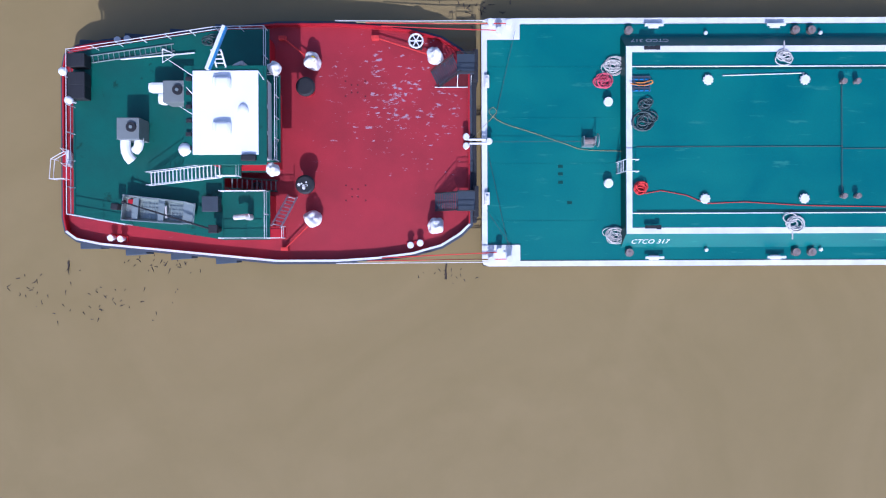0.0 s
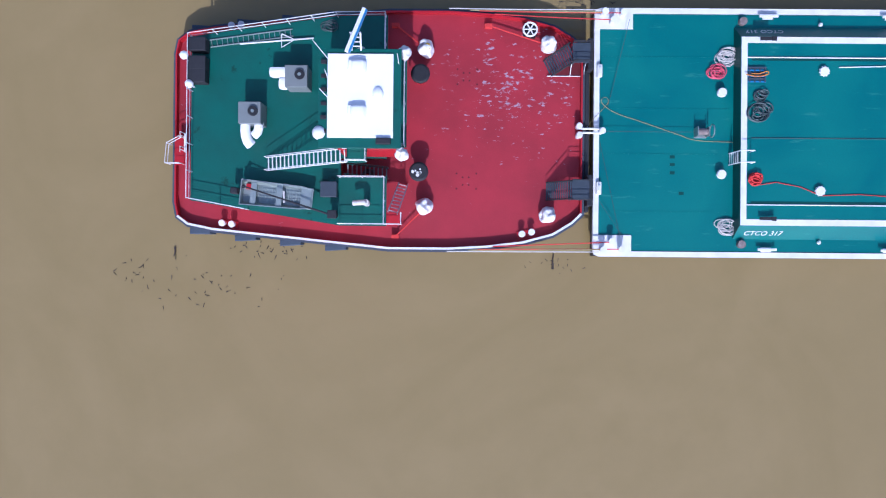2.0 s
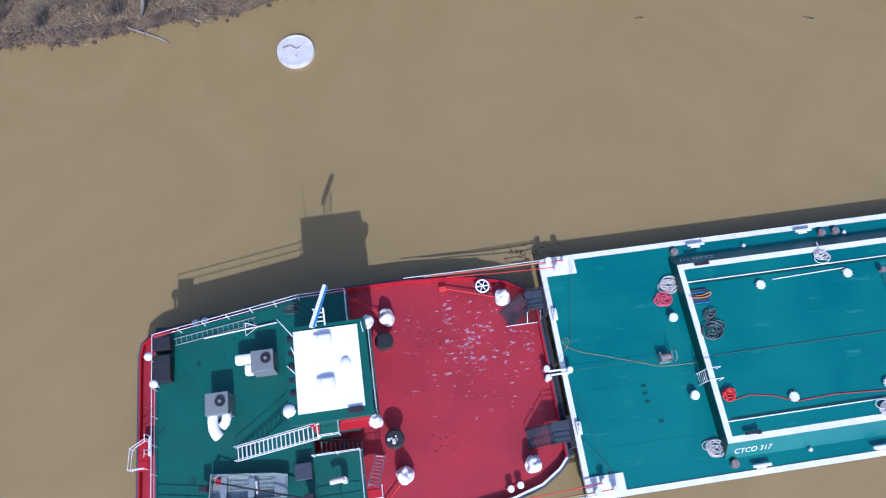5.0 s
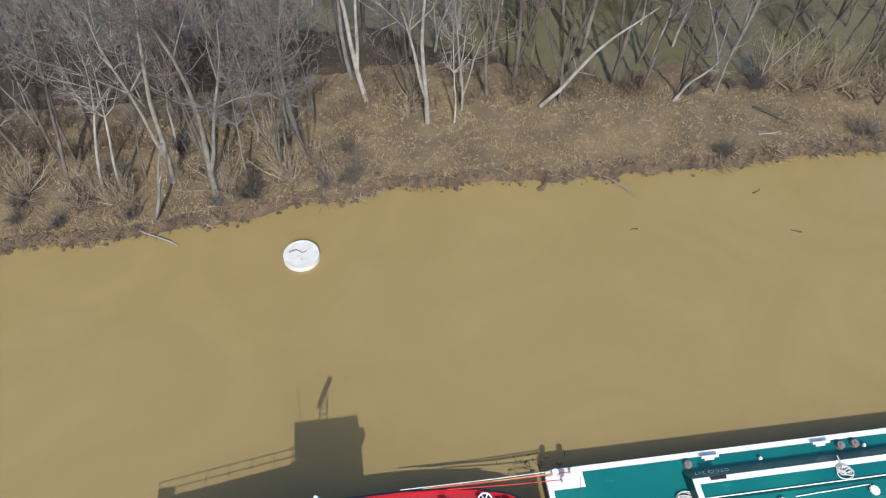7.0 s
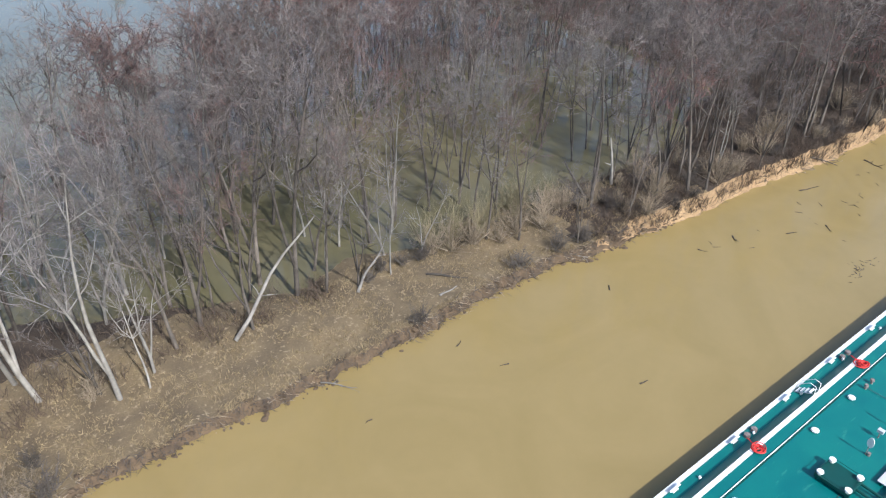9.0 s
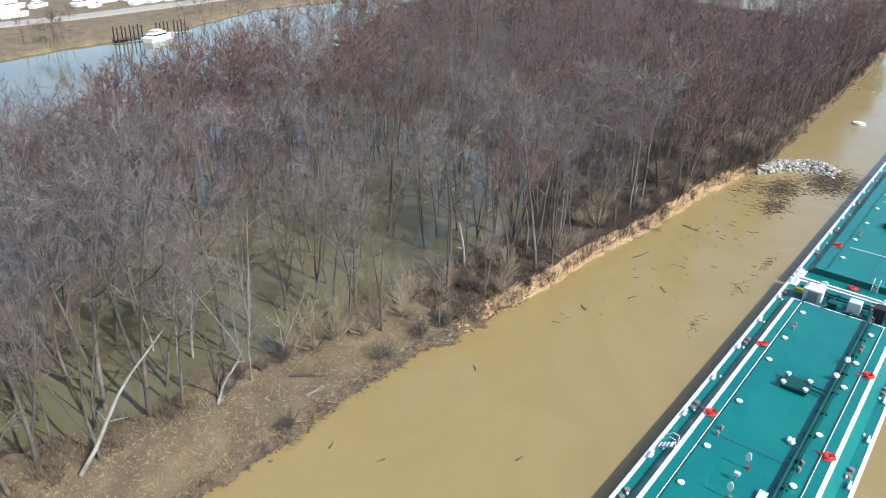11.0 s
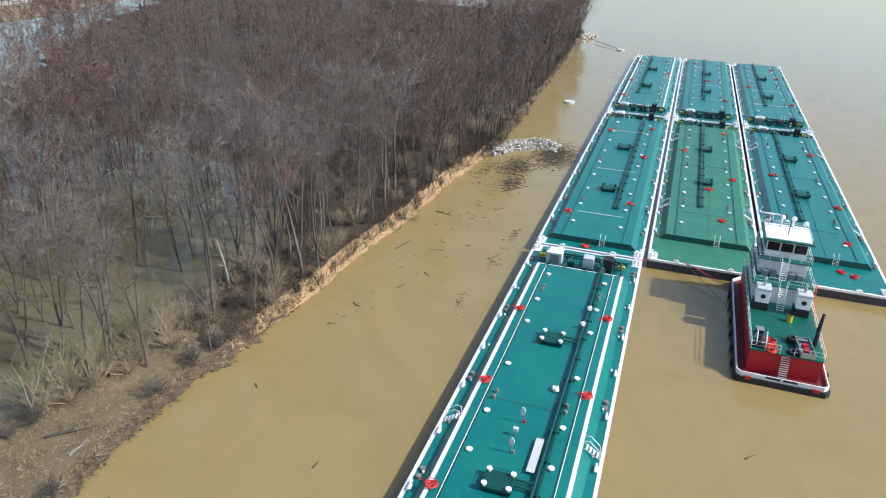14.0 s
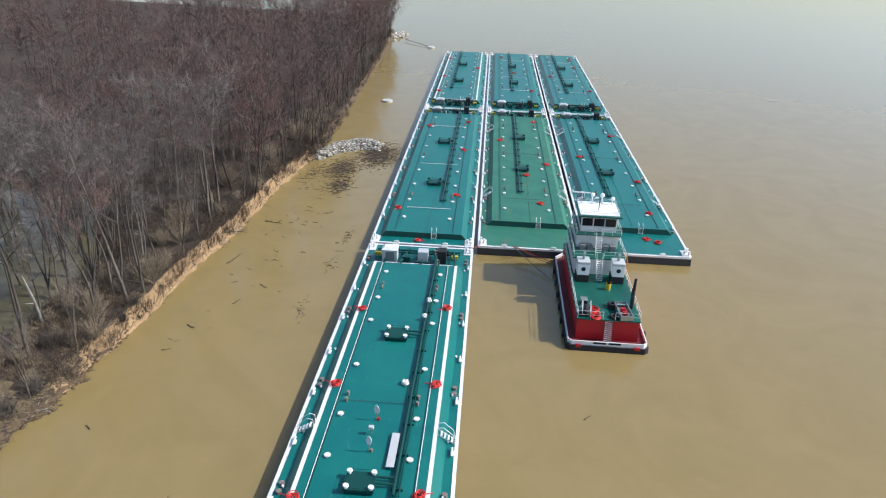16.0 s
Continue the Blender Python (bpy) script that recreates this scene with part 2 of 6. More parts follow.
def tube(bm, pts, r, n=6, r_end=None):
    """A round bar along points."""
    pts = [Vector(p) for p in pts]
    rings = []
    for i, p in enumerate(pts):
        d = (pts[min(i + 1, len(pts) - 1)] - pts[max(i - 1, 0)]).normalized()
        a = d.cross(Vector((0, 0, 1)))
        if a.length < 0.05:
            a = d.cross(Vector((1, 0, 0)))
        a.normalize()
        b = d.cross(a)
        k = i / max(1, len(pts) - 1)
        rr = r if r_end is None else r + (r_end - r) * k
        rings.append([bm.verts.new(p + rr * (math.cos(t) * a + math.sin(t) * b)) for t in (2 * math.pi * j / n for j in range(n))])
    for q, s in zip(rings, rings[1:]):
        for j in range(n):
            bm.faces.new((q[j], q[(j + 1) % n], s[(j + 1) % n], s[j]))
    bm.faces.new(rings[0][::-1])
    bm.faces.new(rings[-1])


def prism(bm, poly, z0, z1, top=None):
    """A solid on a plan outline; top gives another outline for the upper edge."""
    a = [bm.verts.new((x, y, z0)) for x, y in poly]
    b = [bm.verts.new((x, y, z1)) for x, y in (top or poly)]
    n = len(a)
    bm.faces.new(a[::-1])
    bm.faces.new(b)
    for i in range(n):
        bm.faces.new((a[i], a[(i + 1) % n], b[(i + 1) % n], b[i]))


def band(bm, outer, inner, z0, z1):
    """A closed rim between two outlines with as many corners."""
    n = len(outer)
    vs = [[bm.verts.new((x, y, z)) for x, y in o] for o in (outer, inner) for z in (z0, z1)]
    o0, o1, i0, i1 = vs
    for k in range(n):
        j = (k + 1) % n
        for q in ((o0[k], o0[j], o1[j], o1[k]), (i0[j], i0[k], i1[k], i1[j]), (o1[k], o1[j], i1[j], i1[k]), (o0[j], o0[k], i0[k], i0[j])):
            bm.faces.new(q)


def inset(poly, d):
    """An outline moved inwards by about d (counter-clockwise outlines)."""
    out, n = [], len(poly)
    for i in range(n):
        p, q, r = Vector(poly[i - 1]), Vector(poly[i]), Vector(poly[(i + 1) % n])
        a, b = (q - p).normalized(), (r - q).normalized()
        na, nb = Vector((-a.y, a.x)), Vector((-b.y, b.x))
        m = (na + nb).normalized()
        k = d / max(0.5, m.dot(na))
        out.append((q.x + m.x * k, q.y + m.y * k))
    return out


def railing(parent, runs, z, h=1.05, step=1.6, mat="white", r=0.028):
    """Rails along plan lines with posts as pieces of their own."""
    rail = None
    for run in runs:
        bm = bmesh.new()
        pts = [(x, y, z + h) for x, y in run]
        x, y = run[-1]
        pts += [(x, y, z + h * 0.52)] + [(x, y, z + h * 0.52) for x, y in run[-2::-1]]
        tube(bm, pts, r, 5)
        rail = posts(part("railing", bm, mat, parent), run, z, h, step, mat, r)
    return rail


def posts(rail, run, z, h, step, mat, r):
    bm = bmesh.new()
    cyl(bm, 0, 0, 0, h, r * 1.15, n=6)
    first = None
    for (x0, y0), (x1, y1) in zip(run, run[1:]):
        n = max(1, round(math.hypot(x1 - x0, y1 - y0) / step))
        for i in range(n + 1):
            p = (x0 + (x1 - x0) * i / n, y0 + (y1 - y0) * i / n, z)
            if first is None:
                first = part("post", bm, mat, rail)
                first.location = p
            elif i or (x0, y0) == run[0]:
                same("post", first, p, rail)
    return rail


def stair(parent, p0, p1, width, mat="white", step_mat="white", rise=0.24, rail_h=0.9, bar=0.022, going=0.07):
    """A ship's stair from p0 up to p1: strings, treads and hand rails."""
    p0, p1 = Vector(p0), Vector(p1)
    run = Vector((p1.x - p0.x, p1.y - p0.y, 0))
    side = Vector((-run.y, run.x, 0)).normalized() * width / 2
    up = Vector((0, 0, 1))
    bm = bmesh.new()
    for s in (-1, 1):
        a, b = p0 + s * side, p1 + s * side
        for k in range(2):
            tube(bm, [a + up * 0.1 * k, b + up * 0.1 * k], 0.025, 4)
        if rail_h:
            tube(bm, [a - up * 0.02, a + up * rail_h, b + up * rail_h, b - up * 0.02], bar, 5)
            mid = (a + b) / 2
            tube(bm, [mid, mid + up * rail_h], bar, 5)
    st = part("stair", bm, mat, parent)
    n = max(2, round((p1.z - p0.z) / rise))
    d = run.normalized()
    first = None
    for i in range(n):
        c = p0 + (p1 - p0) * ((i + 0.5) / n)
        if first is None:
            bm = bmesh.new()
            box(bm, -going, going, -width / 2, width / 2, -0.02, 0.02)
            first = part("tread", bm, step_mat, st)
            first.location, first.rotation_euler = c, (0, 0, math.atan2(d.y, d.x))
        else:
            same("tread", first, c, st, math.degrees(math.atan2(d.y, d.x)))
    return st


def coil(bm, x, y, z, r, turns, thick, rng, wob=0.2):
    for k in range(turns):
        rr = r * (0.45 + 0.55 * rng.random())
        ox, oy = rng.uniform(-wob, wob) * r * 2, rng.uniform(-wob, wob) * r * 2
        pts, ph, ec = [], rng.random() * 6.28, rng.uniform(0.55, 1.0)
        for i in range(15):
            t = ph + 2 * math.pi * i / 14
            pts.append((x + ox + rr * math.cos(t), y + oy + ec * rr * math.sin(t), z + thick + 0.6 * thick * k * rng.uniform(0.6, 1.2)))
        tube(bm, pts, thick, 4)


def rope_coil(loc, r, turns, thick, mat, label, seed, tail=None, name="rope_coil"):
    rng = random.Random(seed)
    bm = bmesh.new()
    coil(bm, 0, 0, 0, r, turns, thick, rng)
    if tail:
        tube(bm, [(r * 0.6 * tail[0], r * 0.6 * tail[1], thick), (tail[0] * r * 1.2, tail[1] * r * 1.2 + 0.05, thick * 1.3), (tail[0] * r * 2, tail[1] * r * 2, thick)], thick * 1.2, 4)
    ob = part(name, bm, mat)
    ob.location = loc
    return tagged(ob, label, "rope", "rope coils")


def text_mesh(parent, words, loc, size, mat, rx=0, rz=0, name="lettering"):
    cu = bpy.data.curves.new(name, 'FONT')
    cu.body, cu.size, cu.extrude, cu.shear = words, size, 0.006, 0.15
    tmp = new(name + "_outline", cu)
    me = bpy.data.meshes.new_from_object(tmp.evaluated_get(bpy.context.evaluated_depsgraph_get()))
    bpy.data.objects.remove(tmp)
    me.materials.clear()
    me.materials.append(M[mat])
    ob = new(name, me)
    ob.parent = parent
    ob.location, ob.rotation_euler = loc, (radians(rx), 0, radians(rz))
    return ob


# ---- water and land ----
bm = bmesh.new()
bmesh.ops.create_grid(bm, x_segments=40, y_segments=40, size=2400, matrix=Matrix.Translation((0, 0, WL)))
river = tagged(part("water", bm, "water"), "calm muddy brown river water", "water", kind="structure")

BANK = [(-140, 33), (-41, 33.2), (-28, 33.4), (-16, 35.3), (-9, 36.5), (0, 36.5), (11, 36.0), (20, 35.7), (27, 36.1), (32, 36.6), (37, 36.2), (43, 36.4), (54, 34.6), (67, 33.3),
        (79, 33.2), (93, 31.3), (117, 30.4), (140, 27.6), (160, 28.4), (184, 28.8), (230, 30.6), (277, 32.6), (330, 36), (355, 42), (375, 60), (390, 110), (400, 200)]
BACK = [(-140, 62), (-60, 66), (-20, 76), (0, 84), (25, 94), (60, 120), (110, 150), (170, 186), (250, 236), (330, 266), (400, 292)]
bank_x, bank_y = [p[0] for p in BANK], [p[1] - 0.1 for p in BANK]


def bank_edge(x):
    return float(np.interp(x, bank_x, bank_y)) + 0.8 * noise.noise((x * 0.22, 3.1, 0)) + 0.45 * noise.noise((x * 0.8, 7.7, 0)) + 0.35 * noise.noise((x * 1.9, 2.2, 4.0))


def back_edge(x):
    return float(np.interp(x, [p[0] for p in BACK], [p[1] for p in BACK])) + 3 * noise.noise((x * 0.06, 9.0, 2.0))


def levee(x):
    """Height of the bank's lip and the width of the dry strip behind it."""
    h = np.interp(x, [-60, -5, 25, 45, 60, 130, 160, 300], [0.9, 0.9, 1.1, 1.3, 2.1, 2.2, 1.5, 1.4])
    w = np.interp(x, [-60, -10, 5, 22, 40, 80, 110, 150], [26, 22, 14, 10, 9, 10, 26, 260])
    return float(h) + 0.25 * noise.noise((x * 0.5, 1.0, 0)), float(w) + 3 * noise.noise((x * 0.1, 2.0, 5.0))


def land_height(x, y):
    d = y - bank_edge(x)
    h, w = levee(x)
    n = noise.noise((x * 0.25, y * 0.25, 0)) * 0.22 + noise.noise((x * 0.9, y * 0.9, 4)) * 0.1
    if d < 0:
        return WL - 0.9 * min(1, -d / 1.5) - 0.05
    slope = float(np.interp(x, [48, 62, 125, 140], [0.38, 1.15, 1.15, 0.7]))
    rise = min(1, d / (slope + 0.3 * noise.noise((x * 0.45, 8.0, 1))))
    z = h * rise + min(1, d) * n
    if d > w:
        z -= (h + 0.45) * min(1, (d - w) / 6) * (1 - 0.0 * n)
    if y > back_edge(x) - 4:
        z = min(z, -0.4)
    return z + WL


def build_land():
    me = bpy.data.meshes.new("island_ground")
    xs = list(np.arange(-140, -45, 1.5)) + list(np.arange(-45, 60, 0.45)) + list(np.arange(60, 170, 0.9)) + list(np.arange(170, 402, 2.6))
    ds = [-3, -1.2, -0.4, -0.1, 0.05, 0.2, 0.35, 0.55, 0.8, 1.2, 1.8, 2.6, 3.6, 4.8, 6, 7.5, 9, 10.5, 12, 13.5, 15, 17, 19, 21.5, 24, 27, 30, 35, 42, 52, 65, 75, 85, 95, 105, 115, 125, 135, 145, 155, 165, 175, 185, 195, 205, 215, 225, 240, 260]
    vs, fs, mi = [], [], []
    for x in xs:
        e = bank_edge(x)
        for d in ds:
            y = e + d
            vs.append((x, y, land_height(x, y)))
    def d_ramp(x):
        return np.interp(x, [44, 64, 125, 142], [0, 1, 1, 0])
    w = len(ds)
    for i in range(len(xs) - 1):
        for j in range(w - 1):
            fs.append((i * w + j, (i + 1) * w + j, (i + 1) * w + j + 1, i * w + j + 1))
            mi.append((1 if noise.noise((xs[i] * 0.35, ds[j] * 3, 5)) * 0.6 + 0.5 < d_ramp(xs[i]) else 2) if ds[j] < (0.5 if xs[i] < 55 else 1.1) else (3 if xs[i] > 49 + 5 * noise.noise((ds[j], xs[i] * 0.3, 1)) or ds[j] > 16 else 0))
    me.from_pydata(vs, [], fs)
    me.materials.append(M["ground"])
    me.materials.append(M["clay"])
    me.materials.append(M["earth"])
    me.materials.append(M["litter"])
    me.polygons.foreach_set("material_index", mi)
    me.shade_smooth()
    return tagged(new("ground", me), "low wooded island with an eroded clay bank", "ground", kind="structure")


build_land()

CREEK = [(-200, 190), (0, 205), (75, 229), (99, 235), (113, 236), (128, 237), (147, 244), (201, 269), (249, 268), (300, 280), (420, 310), (700, 400), (1200, 540)]


def build_far_bank():
    me = bpy.data.meshes.new("far_bank")
    ds = [-3, -0.5, 0, 0.8, 2.5, 6, 12, 22, 40, 70, 120, 220, 400, 900]
    vs, fs = [], []
    xs = list(np.arange(-200, 420, 3.0)) + list(np.arange(420, 1200, 20.0))
    for x in xs:
        e = float(np.interp(x, [p[0] for p in CREEK], [p[1] for p in CREEK])) + 1.5 * noise.noise((x * 0.15, 0, 3))
        for d in ds:
            n = noise.noise((x * 0.1, d * 0.1, 6)) * 0.3
            vs.append((x, e + d, WL - 0.6 if d < 0 else (WL if d == 0 else WL + min(2.2, 0.7 + d * 0.13) + n)))
    w = len(ds)
    for i in range(len(xs) - 1):
        for j in range(w - 1):
            fs.append((i * w + j, (i + 1) * w + j, (i + 1) * w + j + 1, i * w + j + 1))
    me.from_pydata(vs, [], fs)
    me.materials.append(M["ground"])
    me.shade_smooth()
    return tagged(new("ground_far", me), "low grassy far bank of the back channel", "ground", kind="structure")


build_far_bank()

bm = bmesh.new()
front = [(x, bank_edge(x) + 6) for x in range(-140, 385, 6)]
back = [(x, float(np.interp(x, [p[0] for p in CREEK], [p[1] for p in CREEK])) + 4) for x in (384, 300, 249, 201, 147, 128, 113, 99, 75, 0, -140)]
top = [bm.verts.new((x, y, WL + 0.012)) for x, y in front]
far = [bm.verts.new((x, y, WL + 0.012)) for x, y in back]
bm.faces.new(top + far)
bmesh.ops.triangulate(bm, faces=bm.faces)
tagged(part("water_backwater", bm, "backwater"), "still dark backwater behind and inside the flooded woods", "water", kind="structure")

# ---- tank barges ----
DECK, TRUNK = 2.0, 2.9
HALF = 8.2


def hatch_piece():
    bm = bmesh.new()
    cyl(bm, 0, 0, 0, 0.16, 0.2, n=14)
    cyl(bm, 0, 0, 0.14, 0.24, 0.31, 0.29, n=18)
    for k in range(10):
        a = k * math.pi / 5
        cyl(bm, 0.32 * math.cos(a), 0.32 * math.sin(a), 0.13, 0.2, 0.035, n=6)
    return bm


def barge(x0, x1, yc, t0, t1, label, paint="deck", pipe_y=-1.9, manifolds=(), cross=(), stripe=True, seed=0, hatches=(), numbered=False, stern_plates=True, ladder=True, vents=(), pipe_from=14, cap_mat="dkgreen", cross_mat="wire"):
    rng = random.Random(seed)
    b = thing("tank_barge", (x0, yc, 0), label, "barge", "tank barges of the tow")
    L, a, e = x1 - x0, t0 - x0, t1 - x0
    # hull with raked ends
    bm = bmesh.new()
    prof = [(0.7, -0.6), (0.12, 0.55), (0.12, DECK - 0.12), (L - 0.12, DECK - 0.12), (L - 0.12, 0.55), (L - 0.7, -0.6)]
    vs = [[bm.verts.new((x, s * (HALF - 0.03), z)) for x, z in prof] for s in (-1, 1)]
    bm.faces.new(vs[0])
    bm.faces.new(vs[1][::-1])
    for i in range(6):
        j = (i + 1) % 6
        bm.faces.new((vs[0][j], vs[0][i], vs[1][i], vs[1][j]))
    part("hull", bm, "hull", b)
    bm = bmesh.new()
    box(bm, 0.05, L - 0.05, -HALF + 0.4, HALF - 0.4, DECK - 0.12, DECK)
    part("deck_plating", bm, paint, b)
    # weld seams on the open deck ends
    for y in (-5.2, -1.4, 1.6, 5.0):
        for xa, xb in ((0.5, a - 0.3), (e + 0.3, L - 0.5)):
            if xb - xa > 4:
                bm = bmesh.new()
                box(bm, xa, xb, y - 0.02, y + 0.02, DECK, DECK + 0.012)
                part("weld_seam", bm, paint, b)
    # white gunwale bar
    bm = bmesh.new()
    outer = [(0.45, -HALF), (L - 0.45, -HALF), (L - 0.1, -HALF + 0.12), (L, -HALF + 0.45), (L, HALF - 0.45), (L - 0.1, HALF - 0.12), (L - 0.45, HALF), (0.45, HALF), (0.1, HALF - 0.12), (0, HALF - 0.45), (0, -HALF + 0.45), (0.1, -HALF + 0.12)]
    inner = inset(outer, 0.36)
    band(bm, outer, inner, DECK - 0.28, DECK + 0.05)
    part("gunwale", bm, "white", b)
    # trunk: raised cargo tank top with sloping sides
    bm = bmesh.new()
    prism(bm, [(a, -7.0), (e, -7.0), (e, 7.0), (a, 7.0)], DECK - 0.02, TRUNK, [(a + 0.12, -6.1), (e - 0.12, -6.1), (e - 0.12, 6.1), (a + 0.12, 6.1)])
    part("trunk", bm, paint, b)
    # dark sheet over the after end face, standing in for its shade
    bm = bmesh.new()
    prism(bm, [(a - 0.012, -6.96), (a + 0.02, -6.96), (a + 0.02, 6.96), (a - 0.012, 6.96)], DECK, TRUNK - 0.03, [(a + 0.1, -6.12), (a + 0.14, -6.12), (a + 0.14, 6.12), (a + 0.1, 6.12)])
    part("trunk_end_shade", bm, "dkgreen", b)
    if stripe:
        bm = bmesh.new()
        band(bm, [(a + 0.14, -6.1), (e - 0.14, -6.1), (e - 0.14, 6.1), (a + 0.14, 6.1)], [(a + 0.52, -5.7), (e - 0.3, -5.7), (e - 0.3, 5.7), (a + 0.52, 5.7)], TRUNK + 0.004, TRUNK + 0.022)
        part("white_edge_stripe", bm, "white", b)
    for s in (-1, 1):
        bm = bmesh.new()
        tube(bm, [(a + 0.52, s * 4.76, TRUNK + 0.045), (e - 0.4, s * 4.76, TRUNK + 0.045)], 0.04, 6)
        part("edge_pipe", bm, "white" if stripe else paint, b)
        # dark strip inside the edge pipe that paints in its shadow line
        bm = bmesh.new()
        box(bm, a + 0.8, e - 0.6, s * 4.72 - 0.16 * (s > 0) - 0.0, s * 4.72 + 0.16 * (s < 0), TRUNK, TRUNK + 0.03)
        part("shadow_line_strip", bm, "dkgreen", b)
    # hatches
    proto = None
    for hx in hatches:
        for s in (-1, 1):
            p = (hx - x0 + rng.uniform(-0.15, 0.15), s * 3.85, TRUNK)
            if proto is None:
                proto = part("hatch_cover", hatch_piece(), "white", b)
                proto.location = p
            else:
                same("hatch_cover", proto, p, b, rng.uniform(0, 60))
    # vents next to some hatches
    bm = bmesh.new()
    cyl(bm, 0, 0, 0, 0.35, 0.12, n=10)
    cyl(bm, 0, 0, 0.32, 0.5, 0.2, 0.17, n=10)
    vent = None
    for hx in vents or [h + d for h in hatches[1::3] for d in (1.9, 2.9)]:
        for s in (-1, 1):
            p = (hx - x0, s * 3.7, TRUNK)
            if vent is None:
                vent = part("vent", bm, "rust", b)
                vent.location = p
            else:
                same("vent", vent, p, b)
    # cargo pipe with brackets
    bm = bmesh.new()
    tube(bm, [(a + pipe_from, pipe_y, TRUNK + 0.35), (e + 1.5, pipe_y, TRUNK + 0.35)], 0.16, 8)
    tube(bm, [(a + pipe_from, pipe_y - 0.5, TRUNK + 0.28), (e + 0.8, pipe_y - 0.5, TRUNK + 0.28)], 0.09, 6)
    part("cargo_pipe", bm, "dkgreen", b)
    bm = bmesh.new()
    box(bm, -0.07, 0.07, -0.75, 0.3, 0, 0.22)
    brk = None
    for k in range(int((e - a - pipe_from - 1) / 4.5)):
        p = (a + pipe_from + 1 + 4.5 * k, pipe_y, TRUNK)
        if brk is None:
            brk = part("pipe_bracket", bm, "dkgreen", b)
            brk.location = p
        else:
            same("pipe_bracket", brk, p, b)
    bm = bmesh.new()
    tube(bm, [(a + 0.8, -0.45, TRUNK + 0.03), (a + 14.2, -0.45, TRUNK + 0.03), (a + 14.2, -0.6, TRUNK + 0.03), (a + 28, -0.6, TRUNK + 0.03)], 0.021, 6)
    part("conduit", bm, "wire", b)
    # cross pipes on the trunk
    for cx in cross:
        bm = bmesh.new()
        tube(bm, [(cx - x0, -3.8, TRUNK + 0.12), (cx - x0, 3.8, TRUNK + 0.12)], 0.05 if cross_mat == "white" else 0.026, 6)
        part("cross_pipe", bm, cross_mat, b)
    # expansion boxes with four caps
    for mx in manifolds:
        u = mx - x0
        bm = bmesh.new()
        box(bm, u - 1.2, u + 1.2, -1.2, 1.5, TRUNK + 0.25, TRUNK + 0.55, 0.04)
        for px in (-1, 1):
            for py in (-1.0, 1.3):
                box(bm, u + px * 1.05 - 0.08, u + px * 1.05 + 0.08, py - 0.08, py + 0.08, TRUNK, TRUNK + 0.3)
        tube(bm, [(u, -1.2, TRUNK + 0.4), (u, pipe_y + 0.1, TRUNK + 0.38)], 0.12, 8)
        tube(bm, [(u + 0.8, -1.2, TRUNK + 0.4), (u + 0.8, pipe_y + 0.1, TRUNK + 0.38)], 0.12, 8)
        man = part("manifold_box", bm, "dkgreen", b)
        cap = None
        for px in (-0.95, 0.95):
            for py in (-0.95, 1.25):
                if cap is None:
                    bm = bmesh.new()
                    cyl(bm, 0, 0, 0, 0.22, 0.18, n=14)
                    cyl(bm, 0, 0, 0.2, 0.32, 0.28, 0.26, n=14)
                    cap = part("cap", bm, cap_mat, man)
                    cap.location = (u + px, py, TRUNK + 0.55)
                else:
                    same("cap", cap, (u + px, py, TRUNK + 0.55), man)
        bm = bmesh.new()
        railpts = [(u - 1.2, -1.2), (u + 1.2, -1.2), (u + 1.2, 1.5), (u - 1.2, 1.5), (u - 1.2, -1.2)]
        tube(bm, [(x, y, TRUNK + 0.75) for x, y in railpts], 0.025, 5)
        for x, y in railpts[:4]:
            tube(bm, [(x, y, TRUNK + 0.5), (x, y, TRUNK + 0.75)], 0.025, 5)
        part("guard_rail", bm, "dkgreen", man)
    # cleats and bitts along the gunwales
    bm = bmesh.new()
    box(bm, -0.34, 0.34, -0.16, 0.16, 0, 0.1, 0.02)
    box(bm, -0.62, 0.62, -0.09, 0.09, 0.2, 0.32, 0.03)
    cyl(bm, -0.25, 0, 0.08, 0.24, 0.09, n=10)
    cyl(bm, 0.25, 0, 0.08, 0.24, 0.09, n=10)
    cleat_bm = bm
    bm = bmesh.new()
    cyl(bm, 0, 0, 0, 0.32, 0.26, n=14)
    cyl(bm, 0, 0, 0.32, 0.36, 0.08, n=8)
    button_bm = bm
    bm = bmesh.new()
    cyl(bm, 0, 0, 0, 0.2, 0.08, n=10)
    cyl(bm, 0, 0, 0.18, 0.28, 0.14, 0.09, n=10)
    for name, mat, bm, inset_y, xs in (("cleat", "white", cleat_bm, 0.55, [11.35 + 8.03 * k for k in range(10)]),
                                       ("deck_button", "rust", button_bm, 0.88, [9.7] + [20.7 + d + 16.1 * k for k in range(5) for d in (0, 1.05)]),
                                       ("sounding_cap", "white", bm, 1.05, [14.8 + 7.57 * k for k in range(10)])):
        one = None
        for x in xs:
            for s in (-1, 1):
                p = (x, s * (HALF - inset_y), DECK + (0.05 if name == "cleat" else 0))
                if x > L - 3:
                    continue
                if one is None:
                    one = part(name, bm, mat, b)
                    one.location = p
                else:
                    same(name, one, p, b)
    # brackets on the end rails
    for x in (0.3, L - 0.3):
        for y in (4.0, -3.72):
            bm = bmesh.new()
            box(bm, x - 0.14, x + 0.2, y - 0.42, y + 0.42, DECK + 0.05, DECK + 0.3, 0.06)
            box(bm, x - 0.05, x + 0.12, y - 0.2, y + 0.2, DECK + 0.3, DECK + 0.42, 0.04)
            part("rail_bracket", bm, "white", b)
